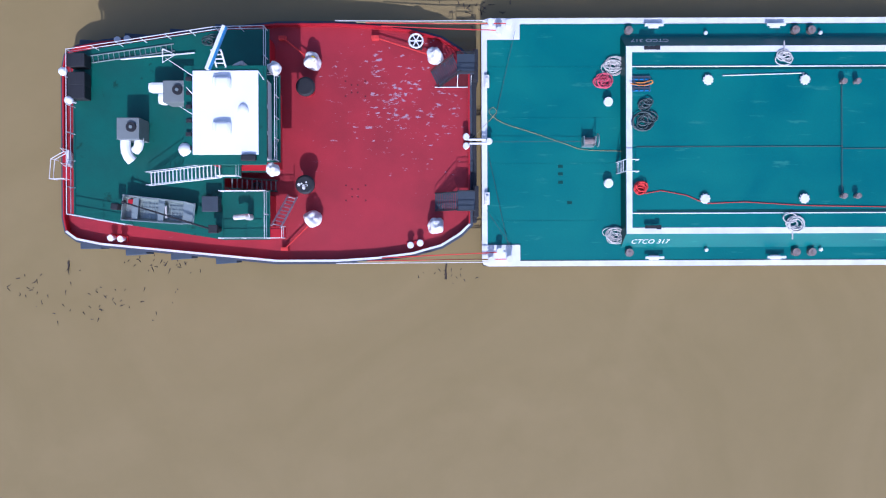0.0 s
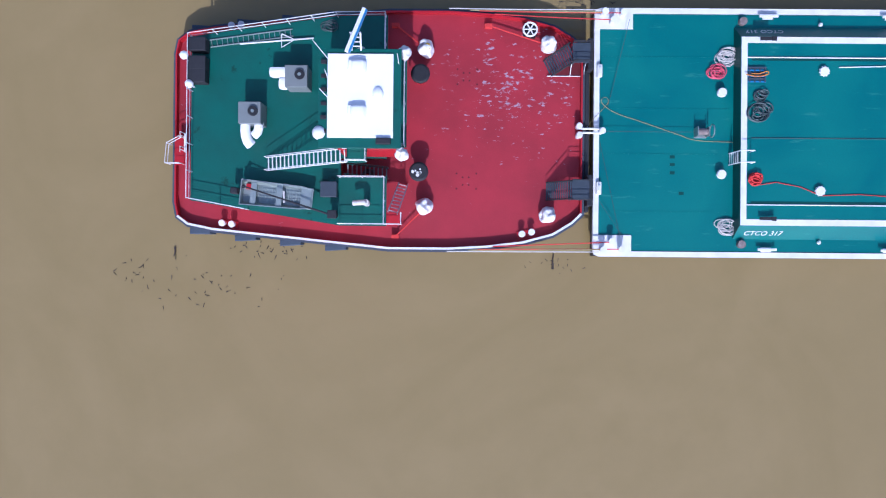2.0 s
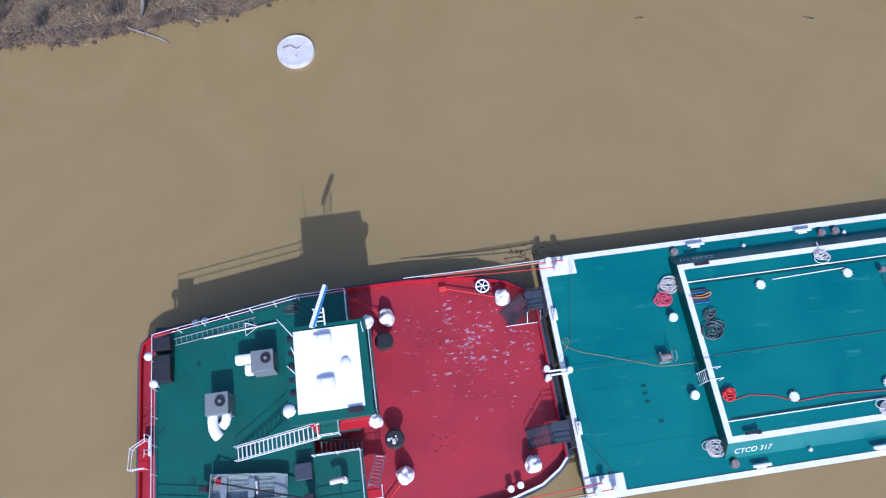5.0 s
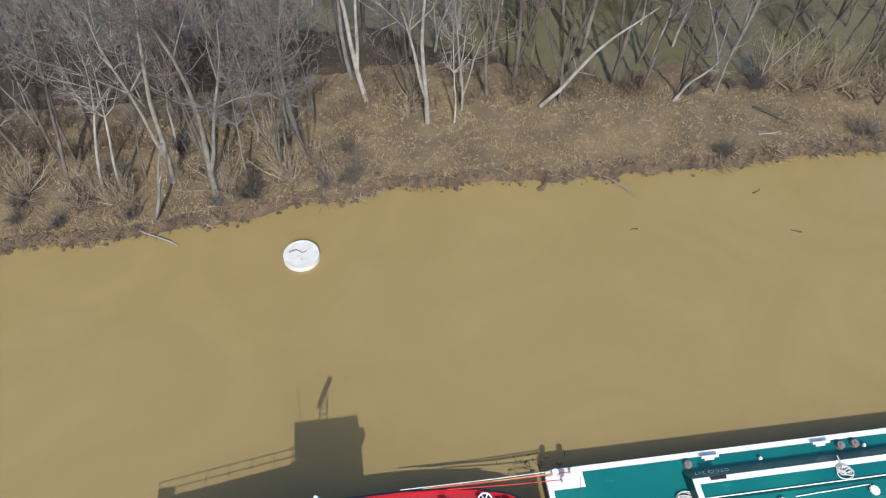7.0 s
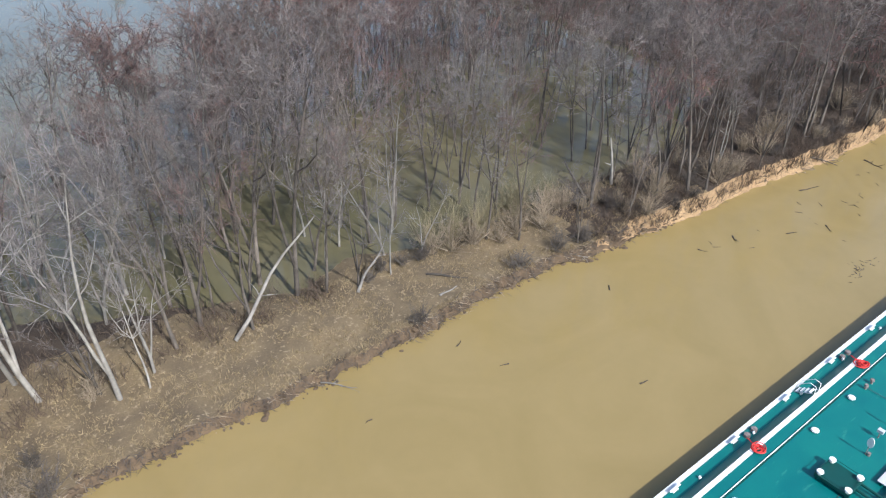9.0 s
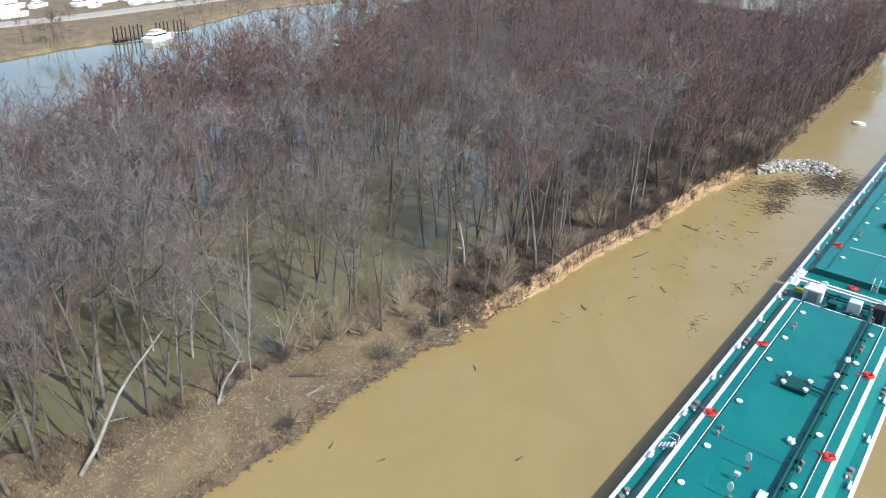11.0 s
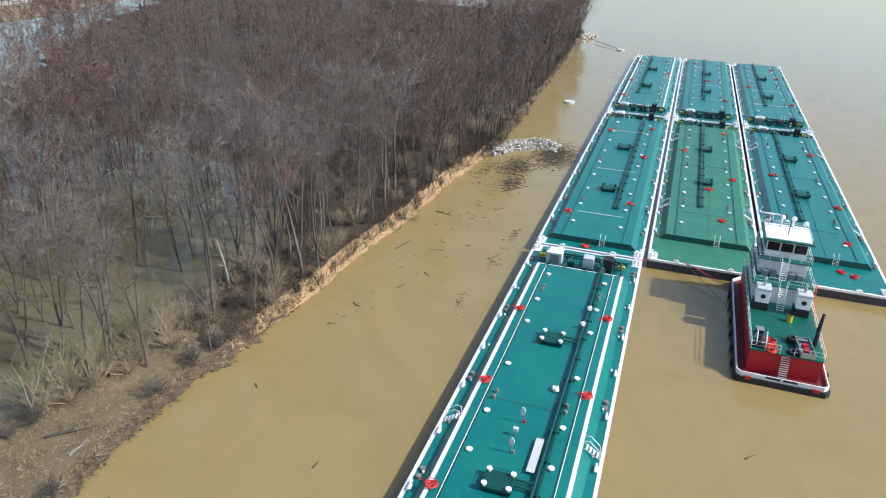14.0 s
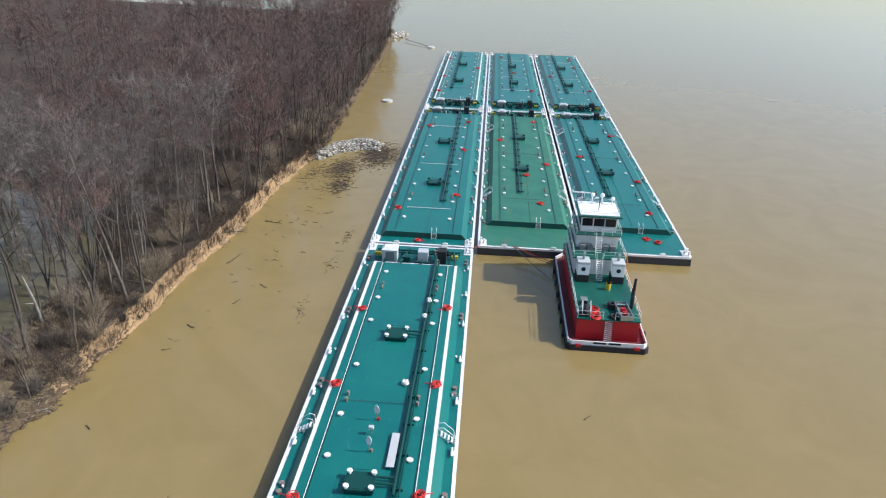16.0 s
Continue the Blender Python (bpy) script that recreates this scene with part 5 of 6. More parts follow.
for pts, m in (([(-0.9, -0.2, 2.6), (0.1, 1.0, 2.1), (0.75, 1.7, 2.03), (0.98, 2.05, 2.03), (0.75, 2.3, 2.03), (0.48, 2.05, 2.05), (0.8, 1.65, 2.05), (1.6, 1.2, 2.04), (3, 0.75, 2.03), (5.5, -0.1, 2.03), (6.8, -0.5, 2.03), (9.2, -0.6, 2.04)], "yellowrope"),
               ([(0.5, -0.02, 2.4), (6.6, 0.0, 2.35)], "wire"), ([(2.2, 7.3, 2.5), (0.9, 1.6, 2.06)], "wire"), ([(0.4, -0.6, 2.06), (1.7, -6.9, 2.4)], "wire"), ([(0.3, -4.5, 2.4), (1.9, -6.9, 2.4)], "wire")):
    bm = bmesh.new()
    tube(bm, smooth_line(pts), 0.014 if m == "wire" else 0.016, 5)
    tagged(part("deck_line", bm, m), "yellow rope lying across the green barge deck" if m == "yellowrope" else "thin steel wire stretched over the barge deck", "rope", "deck lines")
wi = thing("hand_winch", (7.0, 0.0, DECK), "galvanised hand winch with a wheel on green deck", "winch")
bm = bmesh.new()
box(bm, -0.4, 0.4, -0.35, 0.3, 0, 0.1, 0.02)
box(bm, -0.4, -0.34, -0.3, 0.3, 0.1, 0.8, 0.01)
box(bm, 0.34, 0.4, -0.3, 0.3, 0.1, 0.8, 0.01)
part("frame", bm, "alu", wi)
bm = bmesh.new()
bmesh.ops.transform(bm, matrix=pose(0, 0, 0.5, 0, 90, 0), verts=cyl(bm, 0, 0, -0.34, 0.34, 0.2, n=14))
part("drum", bm, "rust", wi)
bm = bmesh.new()
tube(bm, [(0.5, 0.42 * math.cos(a * math.pi / 8), 0.85 + 0.42 * math.sin(a * math.pi / 8)) for a in range(17)], 0.04, 5)
part("wheel", bm, "alu", wi)
for y in (2.6, -2.75):
    bt = thing("mooring_button", (8.3, y, DECK), "white round mooring button on the green deck", "bollard", "mooring buttons")
    bm = bmesh.new()
    cyl(bm, 0, 0, 0, 0.4, 0.2, n=16)
    part("stem", bm, "white", bt)
    bm = bmesh.new()
    cyl(bm, 0, 0, 0.36, 0.5, 0.32, 0.28, n=16)
    part("cap", bm, "white", bt)
bm = bmesh.new()
for x, y in ((5.2, -1.6), (5.2, -2.1), (5.2, -2.65), (5.8, -4.0)):
    bm = bmesh.new()
    box(bm, x - 0.16, x + 0.16, y - 0.1, y + 0.1, DECK + 0.003, DECK + 0.02)
    part("deck_socket", bm, "dkgreen", b1[0]).location = (0, 0, 0)
rope_coil((8.0, 4.1, DECK), 0.55, 12, 0.035, "pinkrope", "pink red rope coil on the green deck", 41)
rope_coil((8.65, 5.0, DECK), 0.62, 13, 0.028, "rope", "white rope coil in loose loops on deck", 42)
rope_coil((8.7, -6.2, DECK), 0.62, 10, 0.03, "rope", "white rope coil beside the barge trunk", 43)
rope_coil((19.6, 5.3, TRUNK + 0.02), 0.55, 8, 0.04, "rope", "grey white rope coil on the trunk edge", 44, (0, 1))
rope_coil((20.1, -5.3, TRUNK + 0.02), 0.6, 8, 0.04, "rope", "white rope coil on the trunk edge", 45, (0, -1))
rope_coil((10.6, 2.3, TRUNK), 0.45, 6, 0.05, "wire", "coil of grey hose on the trunk", 46)
rope_coil((10.6, 1.2, TRUNK), 0.68, 8, 0.05, "wire", "large coil of grey hose on the trunk", 47)
rope_coil((10.3, -3.1, TRUNK), 0.4, 8, 0.06, "redrope", "red hose coil at the trunk end", 48)
bm = bmesh.new()
tube(bm, [(10.4, -3.5, 2.96), (11.6, -3.3, 2.95), (13.2, -3.6, 2.95), (14.5, -4.15, 2.95), (17, -4.05, 2.95), (21, -4.3, 2.95), (26, -4.4, 2.95), (34, -4.3, 2.95)], 0.026, 5)
tagged(part("hose", bm, "redrope"), "long red hose trailing along the trunk", "hose")
bm = bmesh.new()
tube(bm, [(15.6, 4.15, 2.95), (20.9, 4.3, 2.95)], 0.035, 6)
tagged(part("sounding_pole", bm, "white"), "thin white pole lying on the barge trunk", "pole")
pa = thing("pallet", (10.3, 3.62, TRUNK), "dark blue slatted pallet with an orange strap on the barge trunk", "pallet")
for k in range(6):
    bm = bmesh.new()
    box(bm, -0.58, 0.58, -0.5 + k * 0.18, -0.4 + k * 0.18, 0.1, 0.15)
    part("slat", bm, "navy" if k % 2 else "blue", pa)
for x in (-0.5, -0.17, 0.17, 0.5):
    bm = bmesh.new()
    box(bm, x - 0.04, x + 0.04, -0.5, 0.5, 0.152, 0.18)
    part("bearer", bm, "navy", pa)
bm = bmesh.new()
tube(bm, smooth_line([(-0.75, 0.0, 0.22), (-0.2, -0.12, 0.24), (0.3, -0.1, 0.22), (0.7, 0.05, 0.2), (0.6, 0.2, 0.22), (0.1, 0.05, 0.24), (-0.4, 0.05, 0.24)]), 0.035, 6)
part("strap", bm, "orange", pa)
for x, y in ((10.94, 5.9), (10.98, -5.66)):
    lb = thing("navigation_light_box", (x, y, TRUNK + 0.02), "black navigation light box on the white trunk stripe", "light", "light boxes")
    bm = bmesh.new()
    box(bm, -0.5, 0.5, -0.1, 0.1, 0.2, 0.36, 0.02)
    box(bm, 0.2, 0.5, -0.16, 0.12, 0.36, 0.42, 0.02)
    part("screen", bm, "black", lb)
    bm = bmesh.new()
    cyl(bm, 0, 0, 0, 0.22, 0.06, n=8)
    part("stand", bm, "black", lb)
# red coils along the trunk edges
COILS = [(35.4, 5.6, 1), (52.3, 5.4, 1), (68.8, 5.4, 1), (36.8, -5.1, -1), (53.1, -5.3, -1), (70.0, -5.5, -1), (104.6, 5.2, 1), (141, -4.6, -1), (112.3, -4.4, -1), (93.2, 0.7, 1), (160, 4.8, 1), (165, -4.5, -1),
         (110, -19.5, -1), (133, -22, -1), (150, -12.5, 1), (168, -21, -1), (108, -38.5, -1), (125, -39.4, -1), (140, -29.5, 1), (158, -38.5, -1), (97.5, -37.8, -1), (98.5, -36.2, 1), (125.5, -17.5, 1),
         (200, 5.5, 1), (222, 5.3, 1), (238, -5.2, -1), (255, 5.2, 1), (205, -22, -1), (232, -17, -1), (262, -13, 1), (208, -39.5, -1), (228, -29, 1), (246, -38.5, -1), (262, -38.2, -1)]
base = None
for i, (x, y, s) in enumerate(COILS):
    z = DECK if (x < 94 and x > 91) or 97 < x < 99 else TRUNK + 0.02
    if i < 4:
        base = rope_coil((x, y, z), 0.62, 9, 0.05, "redrope", "red rope coil on the barge trunk edge", 60 + i, (0.3, s))
    else:
        o = copy_thing(base, pose(x, y, z, 0, 0, 37 * i))
# bow-side stands, plate and rags on the first barge
for x, y in ((46.6, 0.1), (41.9, 0.1)):
    sg = thing("tank_gauge_sign", (x, y, TRUNK), "white oval board on a post on the trunk", "sign", "gauge boards")
    bm = bmesh.new()
    cyl(bm, 0, 0, 0, 1.0, 0.04, n=8)
    part("post", bm, "rust", sg)
    bm = bmesh.new()
    v = cyl(bm, 0, 0, -0.03, 0.03, 0.35, n=16)
    bmesh.ops.transform(bm, matrix=pose(0, 0, 1.35, 90, 0, 75) @ Matrix.Diagonal((0.8, 1.5, 1, 1)), verts=v)
    part("board", bm, "white", sg)
    bm = bmesh.new()
    cyl(bm, 0.1, -0.2, 0, 0.3, 0.14, n=10)
    part("valve", bm, "redpaint" if x > 45 else "rust", sg)
vs_ = thing("valve_stand", (44.5, 0.3, TRUNK), "small grey valve box on a stand", "valve")
bm = bmesh.new()
cyl(bm, 0, 0, 0, 0.7, 0.05, n=8)
part("stand", bm, "rust", vs_)
bm = bmesh.new()
box(bm, -0.2, 0.2, -0.25, 0.25, 0.65, 0.95, 0.03)
part("valve_box", bm, "ltgrey", vs_)
wp = thing("walkway_plate", (42.1, -2.15, TRUNK), "pale grey walkway plate beside the cargo pipe", "walkway")
bm = bmesh.new()
box(bm, -2.4, 2.4, -0.38, 0.38, 0.3, 0.36, 0.01)
part("plate", bm, "ltgrey", wp)
for x in (-2, 0, 2):
    bm = bmesh.new()
    box(bm, x - 0.05, x + 0.05, -0.3, 0.3, 0, 0.3)
    part("leg", bm, "dkgreen", wp)
for i, (x, y) in enumerate(((53, -2.0), (66.8, -2.75), (70.9, -3.0))):
    tarp((x, y, TRUNK + (0.0 if i == 0 else 0.4)), 0.4 if i == 0 else 0.3, 0.5, 70 + i, "white cloth wrapped round a pipe valve")
# ladders over the trunk slope
for s in (-1, 1):
    for bx0, yc in ((45.4, 0), (115, -17), (160, -17), (115, -34), (160, -34)):
        lt = thing("side_steps", (bx0, yc + s * 6.9, DECK), "white steel steps with hoops over the trunk side", "steps", "trunk side steps", rz=0 if s > 0 else 180)
        for x in (-0.4, 0.4):
            bm = bmesh.new()
            tube(bm, [(x, 0.9, 0), (x, 0.75, 1.0), (x, -0.2, 1.85), (x, -0.75, 1.75), (x, -0.8, 0.9)], 0.035, 6)
            tube(bm, [(x, 0.8, 0.02), (x, -0.7, 0.95)], 0.035, 6)
            part("handrail", bm, "white", lt)
        for k in range(4):
            bm = bmesh.new()
            box(bm, -0.4, 0.4, 0.55 - 0.35 * k, 0.75 - 0.35 * k, 0.16 + 0.22 * k, 0.2 + 0.22 * k)
            part("tread", bm, "white", lt)

# ---- the small towboat ----
tug = thing("towboat", (66.0, -25.6, 0), "small towboat with red stern house and green decks", "towboat", rz=-0.5)
TL = 26.0
HW = 4.9
o2 = [(0, -HW + 0.5), (0.5, -HW), (TL - 1.5, -HW), (TL, -HW + 1.2), (TL, HW - 1.2), (TL - 1.5, HW), (0.5, HW), (0, HW - 0.5)]
bm = bmesh.new()
prism(bm, inset(o2, 0.5), -0.8, 1.3, inset(o2, 0.05))
part("hull", bm, "hull", tug)
bm = bmesh.new()
prism(bm, inset(o2, 0.2), 1.3, 1.34)
part("main_deck", bm, "maroon", tug)
bm = bmesh.new()
band(bm, o2, inset(o2, 0.14), 0.95, 1.8)
part("bulwark", bm, "white", tug)
bm = bmesh.new()
band(bm, [(x + (-0.2 if x < TL / 2 else 0.2), y + (-0.2 if y < 0 else 0.2)) for x, y in o2], o2, 0.5, 1.25)
part("rubber_fender", bm, "black", tug)
for y in (-3.6, 3.6):
    bm = bmesh.new()
    box(bm, -0.25, -0.02, y - 0.35, y + 0.35, 1.0, 1.4, 0.03)
    part("stern_bracket", bm, "redpaint", tug)
for k in range(2):
    bm = bmesh.new()
    box(bm, -0.035, -0.005, -1.75 + 0.15 if k else 0.2, 0.0 - 0.1 if k else 1.75, 1.5, 1.75)
    part("name_bar", bm, "black", tug)
L1 = [(1.3, -3.9), (24.4, -3.9), (24.4, 3.9), (1.3, 3.9)]
bm = bmesh.new()
prism(bm, inset(L1, 0.08), 1.34, 4.1)
part("deckhouse", bm, "redpaint", tug)
bm = bmesh.new()
prism(bm, L1, 4.1, 4.25)
part("upper_deck", bm, "boatgreen", tug)
railing(tug, [[(1.35, 0.75), (1.35, 3.85), (24.0, 3.85)], [(1.35, -0.75), (1.35, -3.85), (24.0, -3.85)]], 4.25)
stair(tug, (0.45, 0.0, 1.34), (1.4, 0.0, 4.2), 0.95, mat="dkgreen", step_mat="ltgrey", rail_h=0)
bm = bmesh.new()
box(bm, 14.0, 23.8, -3.3, 3.3, 4.25, 6.7, 0.03)
part("second_deckhouse", bm, "white", tug)
bm = bmesh.new()
box(bm, 13.6, 24.0, -3.6, 3.6, 6.7, 6.82)
part("second_deck", bm, "boatgreen", tug)
railing(tug, [[(13.7, 0.6), (13.7, 3.5), (23.8, 3.5)], [(13.7, -0.6), (13.7, -3.5), (23.8, -3.5)]], 6.82)
stair(tug, (11.9, 0.0, 4.25), (13.7, 0.0, 6.8), 0.8, rail_h=0.9)
bm = bmesh.new()
box(bm, 17.3, 23.4, -2.9, 2.9, 6.82, 8.95, 0.03)
part("third_deckhouse", bm, "white", tug)
bm = bmesh.new()
box(bm, 16.6, 23.7, -3.2, 3.2, 8.95, 9.07)
part("bridge_deck", bm, "boatgreen", tug)
railing(tug, [[(16.7, 0.6), (16.7, 3.1), (23.5, 3.1)], [(16.7, -0.6), (16.7, -3.1), (23.5, -3.1)]], 9.07, 0.9)
stair(tug, (15.4, 0.0, 6.82), (16.7, 0.0, 9.05), 0.8, rail_h=0.9)
bm = bmesh.new()
box(bm, 17.8, 22.8, -2.5, 2.5, 9.07, 11.4, 0.03)
w2 = part("wheelhouse", bm, "white", tug)
for y in (-1.62, 0, 1.62):
    bm = bmesh.new()
    box(bm, 17.74, 17.79, y - 0.72, y + 0.72, 9.95, 11.1)
    part("window", bm, "glass", w2)
for s in (-1, 1):
    for x in (19, 21.2):
        bm = bmesh.new()
        ya, yb = sorted((s * 2.5, s * 2.54))
        box(bm, x - 0.9, x + 0.9, ya, yb, 9.95, 11.1)
        part("window", bm, "glass", w2)
bm = bmesh.new()
box(bm, 17.2, 23.3, -3.05, 3.05, 11.4, 11.6, 0.04)
part("roof_brim", bm, "boatgreen", tug)
bm = bmesh.new()
box(bm, 17.6, 23.0, -2.75, 2.75, 11.6, 11.7, 0.03)
rf = part("roof", bm, "roofwhite", tug)
railing(rf, [[(17.7, -2.7), (17.7, 2.7), (22.9, 2.7), (22.9, -2.7), (17.7, -2.7)]], 11.7, 0.5)
for x, y, h in ((22.2, 0.7, 1.2), (22.2, -0.7, 1.2), (22.0, -2.2, 0.8)):
    bm = bmesh.new()
    cyl(bm, x, y, 11.7, 11.7 + h, 0.08, n=8)
    bmesh.ops.create_uvsphere(bm, u_segments=14, v_segments=9, radius=0.33, matrix=Matrix.Translation((x, y, 11.8 + h)))
    part("satellite_dome", bm, "roofwhite", rf, smooth=True)
bm = bmesh.new()
tube(bm, [(19.6, 0, 11.7), (19.6, 0, 13.5)], 0.06, 6)
tube(bm, [(19.6, -0.6, 12.8), (19.6, 0.6, 12.8)], 0.04, 6)
part("mast", bm, "black", rf)
bm = bmesh.new()
tube(bm, [(22.4, 2.2, 11.7), (22.4, 2.2, 13.2)], 0.05, 6)
box(bm, 22.3, 22.5, 1.0, 3.4, 13.15, 13.3, 0.03)
part("radar_scanner", bm, "white", rf)
for s in (-1, 1):
    bm = bmesh.new()
    box(bm, 11.3, 13.3, s * 2.35 - 0.85, s * 2.35 + 0.85, 4.25, 5.3, 0.05)
    sb = part("stack_base", bm, "black", tug)
    bm = bmesh.new()
    box(bm, 11.35, 13.2, s * 2.35 - 0.8, s * 2.35 + 0.8, 5.3, 6.9, 0.05)
    sw = part("stack_casing", bm, "roofwhite", sb)
    bm = bmesh.new()
    box(bm, 11.3, 13.25, s * 2.35 - 0.85, s * 2.35 + 0.85, 6.9, 7.25, 0.05)
    part("funnel_cap", bm, "ltgrey", sb)
    bm = bmesh.new()
    v = cyl(bm, 0, 0, -0.03, 0.03, 0.3, n=18)
    bmesh.ops.transform(bm, matrix=pose(11.33, s * 2.35, 6.2, 0, 90, 0), verts=v)
    part("round_vent", bm, "black", sb)
    bm = bmesh.new()
    tube(bm, [(12.4, s * 2.35, 7.2), (12.4, s * 2.35, 8.0), (12.1, s * 2.35, 8.3)], 0.18, 10)
    part("exhaust_pipe", bm, "alu", sb)
    for k in range(2):
        bm = bmesh.new()
        box(bm, 16.2, 17.0, s * (1.1 + k * 1.0) - 0.4, s * (1.1 + k * 1.0) + 0.4, 6.82, 7.6, 0.06)
        part("air_conditioner", bm, "grey", tug)
# gear on its after deck
crane2 = thing("knuckle_crane", (70.8, -28.9, 4.25), "folded black knuckle crane on the green deck", "crane")
bm = bmesh.new()
cyl(bm, 0, 0, 0, 1.5, 0.25, n=12)
part("pedestal", bm, "black", crane2)
bm = bmesh.new()
tube(bm, [(0, 0, 1.3), (0.6, -0.2, 3.9)], 0.22, 6, 0.16)
part("boom", bm, "black", crane2)
bm = bmesh.new()
tube(bm, [(0.6, -0.2, 3.9), (0.2, 0.1, 1.9), (-0.1, 0.1, 1.6)], 0.14, 6)
part("jib", bm, "black", crane2)
rack = thing("work_skiff", (69.0, -27.6, 4.4), "small open work boat with red gear aboard", "boat", rz=5)
bm = bmesh.new()
band(bm, [(-1.9, -0.8), (1.9, -0.8), (1.9, 0.8), (-1.9, 0.8)], [(-1.8, -0.7), (1.8, -0.7), (1.8, 0.7), (-1.8, 0.7)], 0.0, 0.6)
box(bm, -1.85, 1.85, -0.75, 0.75, 0, 0.08)
part("hull", bm, "alu", rack)
for x in (-0.6, 0.3):
    bm = bmesh.new()
    box(bm, x - 0.25, x + 0.25, -0.3, 0.3, 0.1, 0.6, 0.08)
    part("red_can", bm, "redpaint", rack)
bm = bmesh.new()
box(bm, 1.3, 1.7, -0.7, 0.7, 0.4, 0.46)
part("bench", bm, "alu", rack)
rope_coil((68.8, -23.9, 4.25), 0.95, 14, 0.07, "redrope", "heap of orange red rope on after deck", 91)
rope_coil((67.6, -24.0, 4.25), 0.6, 8, 0.07, "redrope", "red hose coil by the after rail", 92)
cap_ = thing("capstan_frame", (69.0, -22.9, 4.25), "white lifting frame over black fenders", "frame")
for s in (-1, 1):
    bm = bmesh.new()
    tube(bm, [(-1.2, s * 0.5, 0), (0, s * 0.5, 1.6), (1.2, s * 0.5, 0)], 0.07, 6)
    part("leg", bm, "white", cap_)
for x in (-0.8, 0.3):
    bm = bmesh.new()
    bmesh.ops.create_uvsphere(bm, u_segments=12, v_segments=8, radius=0.5, matrix=Matrix.Translation((x, 0, 0.45)))
    part("rubber_fender", bm, "black", cap_)
drum = thing("drum", (75.6, -26.6, 4.25), "yellow steel drum on the green deck", "drum")
bm = bmesh.new()
cyl(bm, 0, 0, 0, 0.95, 0.33, n=18)
part("body", bm, "yellow", drum)
for z in (0.3, 0.62, 0.93):
    bm = bmesh.new()
    cyl(bm, 0, 0, z - 0.02, z + 0.02, 0.345, n=18)
    part("hoop", bm, "yellow", drum)
# tyres hung along its sides and lying on the after deck
def tyre_bm(r, w):
    bm = bmesh.new()
    ring = []
    for i in range(16):
        a = i * math.tau / 16
        ring.append([bm.verts.new(((r + w * math.cos(b)) * math.cos(a), w * 0.9 * math.sin(b), (r + w * math.cos(b)) * math.sin(a))) for b in (k * math.tau / 7 for k in range(7))])
    for i in range(16):
        for k in range(7):
            bm.faces.new((ring[i][k], ring[(i + 1) % 16][k], ring[(i + 1) % 16][(k + 1) % 7], ring[i][(k + 1) % 7]))
    return bm


tyre = part("tyre_fender", tyre_bm(0.36, 0.16), "black", tug, smooth=True)
tyre.location = (3.0, HW + 0.33, 0.95)
for x, s in ((6.5, 1), (10.2, 1), (13.6, 1), (17.4, 1), (21, 1), (4, -1), (9, -1), (14, -1), (19, -1)):
    same("tyre_fender", tyre, (x, s * (HW + 0.33), 0.95), tug)
flat_tyre = part("tyre", tyre_bm(0.42, 0.19), "black", smooth=True)
flat_tyre.matrix_basis = pose(68.0, -26.3, 4.43, 90, 0, 0)
tagged(flat_tyre, "old black tyre lying on the green deck", "tyre", "deck tyres")
for x, y, z in ((68.3, -22.4, 4.43), (69.9, -23.9, 4.43), (70.6, -26.4, 4.43), (70.6, -26.4, 4.78)):
    copy_thing(flat_tyre, pose(x, y, z, 90, 0, 40))
bin_ = thing("deck_locker", (71.2, -22.9, 4.25), "dark steel gear locker on the after deck", "locker")
bm = bmesh.new()
box(bm, -0.5, 0.5, -0.4, 0.4, 0, 0.7, 0.03)
part("body", bm, "black", bin_)
bm = bmesh.new()
box(bm, -0.54, 0.54, -0.44, 0.44, 0.7, 0.76, 0.02)
part("lid", bm, "grey", bin_)
# its face wires to the barges
for x0, y0, x1, y1, m in ((87.5, -20.7, 92.8, -14.5, "redrope"), (86.5, -20.7, 92.7, -14.3, "wire"), (80, -20.7, 92.6, -14.4, "wire"), (84.5, -30.5, 92.9, -32.2, "yellowrope"), (80.5, -30.4, 92.9, -32.3, "redrope"), (90.6, -7.6, 93.4, -9.6, "redrope")):
    bm = bmesh.new()
    tube(bm, [(x0, y0, 2.0), ((x0 + x1) / 2, (y0 + y1) / 2, 1.9), (x1, y1, 2.2)], 0.05, 5)
    tagged(part("mooring_line", bm, m), "taut line from the small towboat to a barge", "rope", "face wires")

# ---- floats, debris and rocks on the river ----
fl = thing("mooring_buoy", (-15.85, 29.4, WL), "round white flat mooring buoy with rust stains", "buoy", "mooring buoys")
bm = bmesh.new()
cyl(bm, 0, 0, -0.4, 0.42, 1.55, 1.5, n=36)
part("body", bm, "buoywhite", fl)
bm = bmesh.new()
band(bm, [(1.5 * math.cos(k * math.pi / 16), 1.5 * math.sin(k * math.pi / 16)) for k in range(32)], [(1.38 * math.cos(k * math.pi / 16), 1.38 * math.sin(k * math.pi / 16)) for k in range(32)], 0.42, 0.47)
part("rim", bm, "buoywhite", fl)
bm = bmesh.new()
tube(bm, [(-1.0, 0.3, 0.46), (-0.4, 0.5, 0.47), (0.1, 0.1, 0.46), (0.5, 0.35, 0.45)], 0.08, 5, 0.03)
part("rusty_chain", bm, "rust", fl)
for x, y, s in ((193.6, 19.8, 1.0), (292.6, 15.6, 1.0)):
    copy_thing(fl, Matrix.Translation((x, y, WL)) @ Matrix.Diagonal((s, s, s, 1)))
bm = bmesh.new()
tube(bm, [(294, 17, 0.9), (307, 28, 1.4)], 0.12, 6)
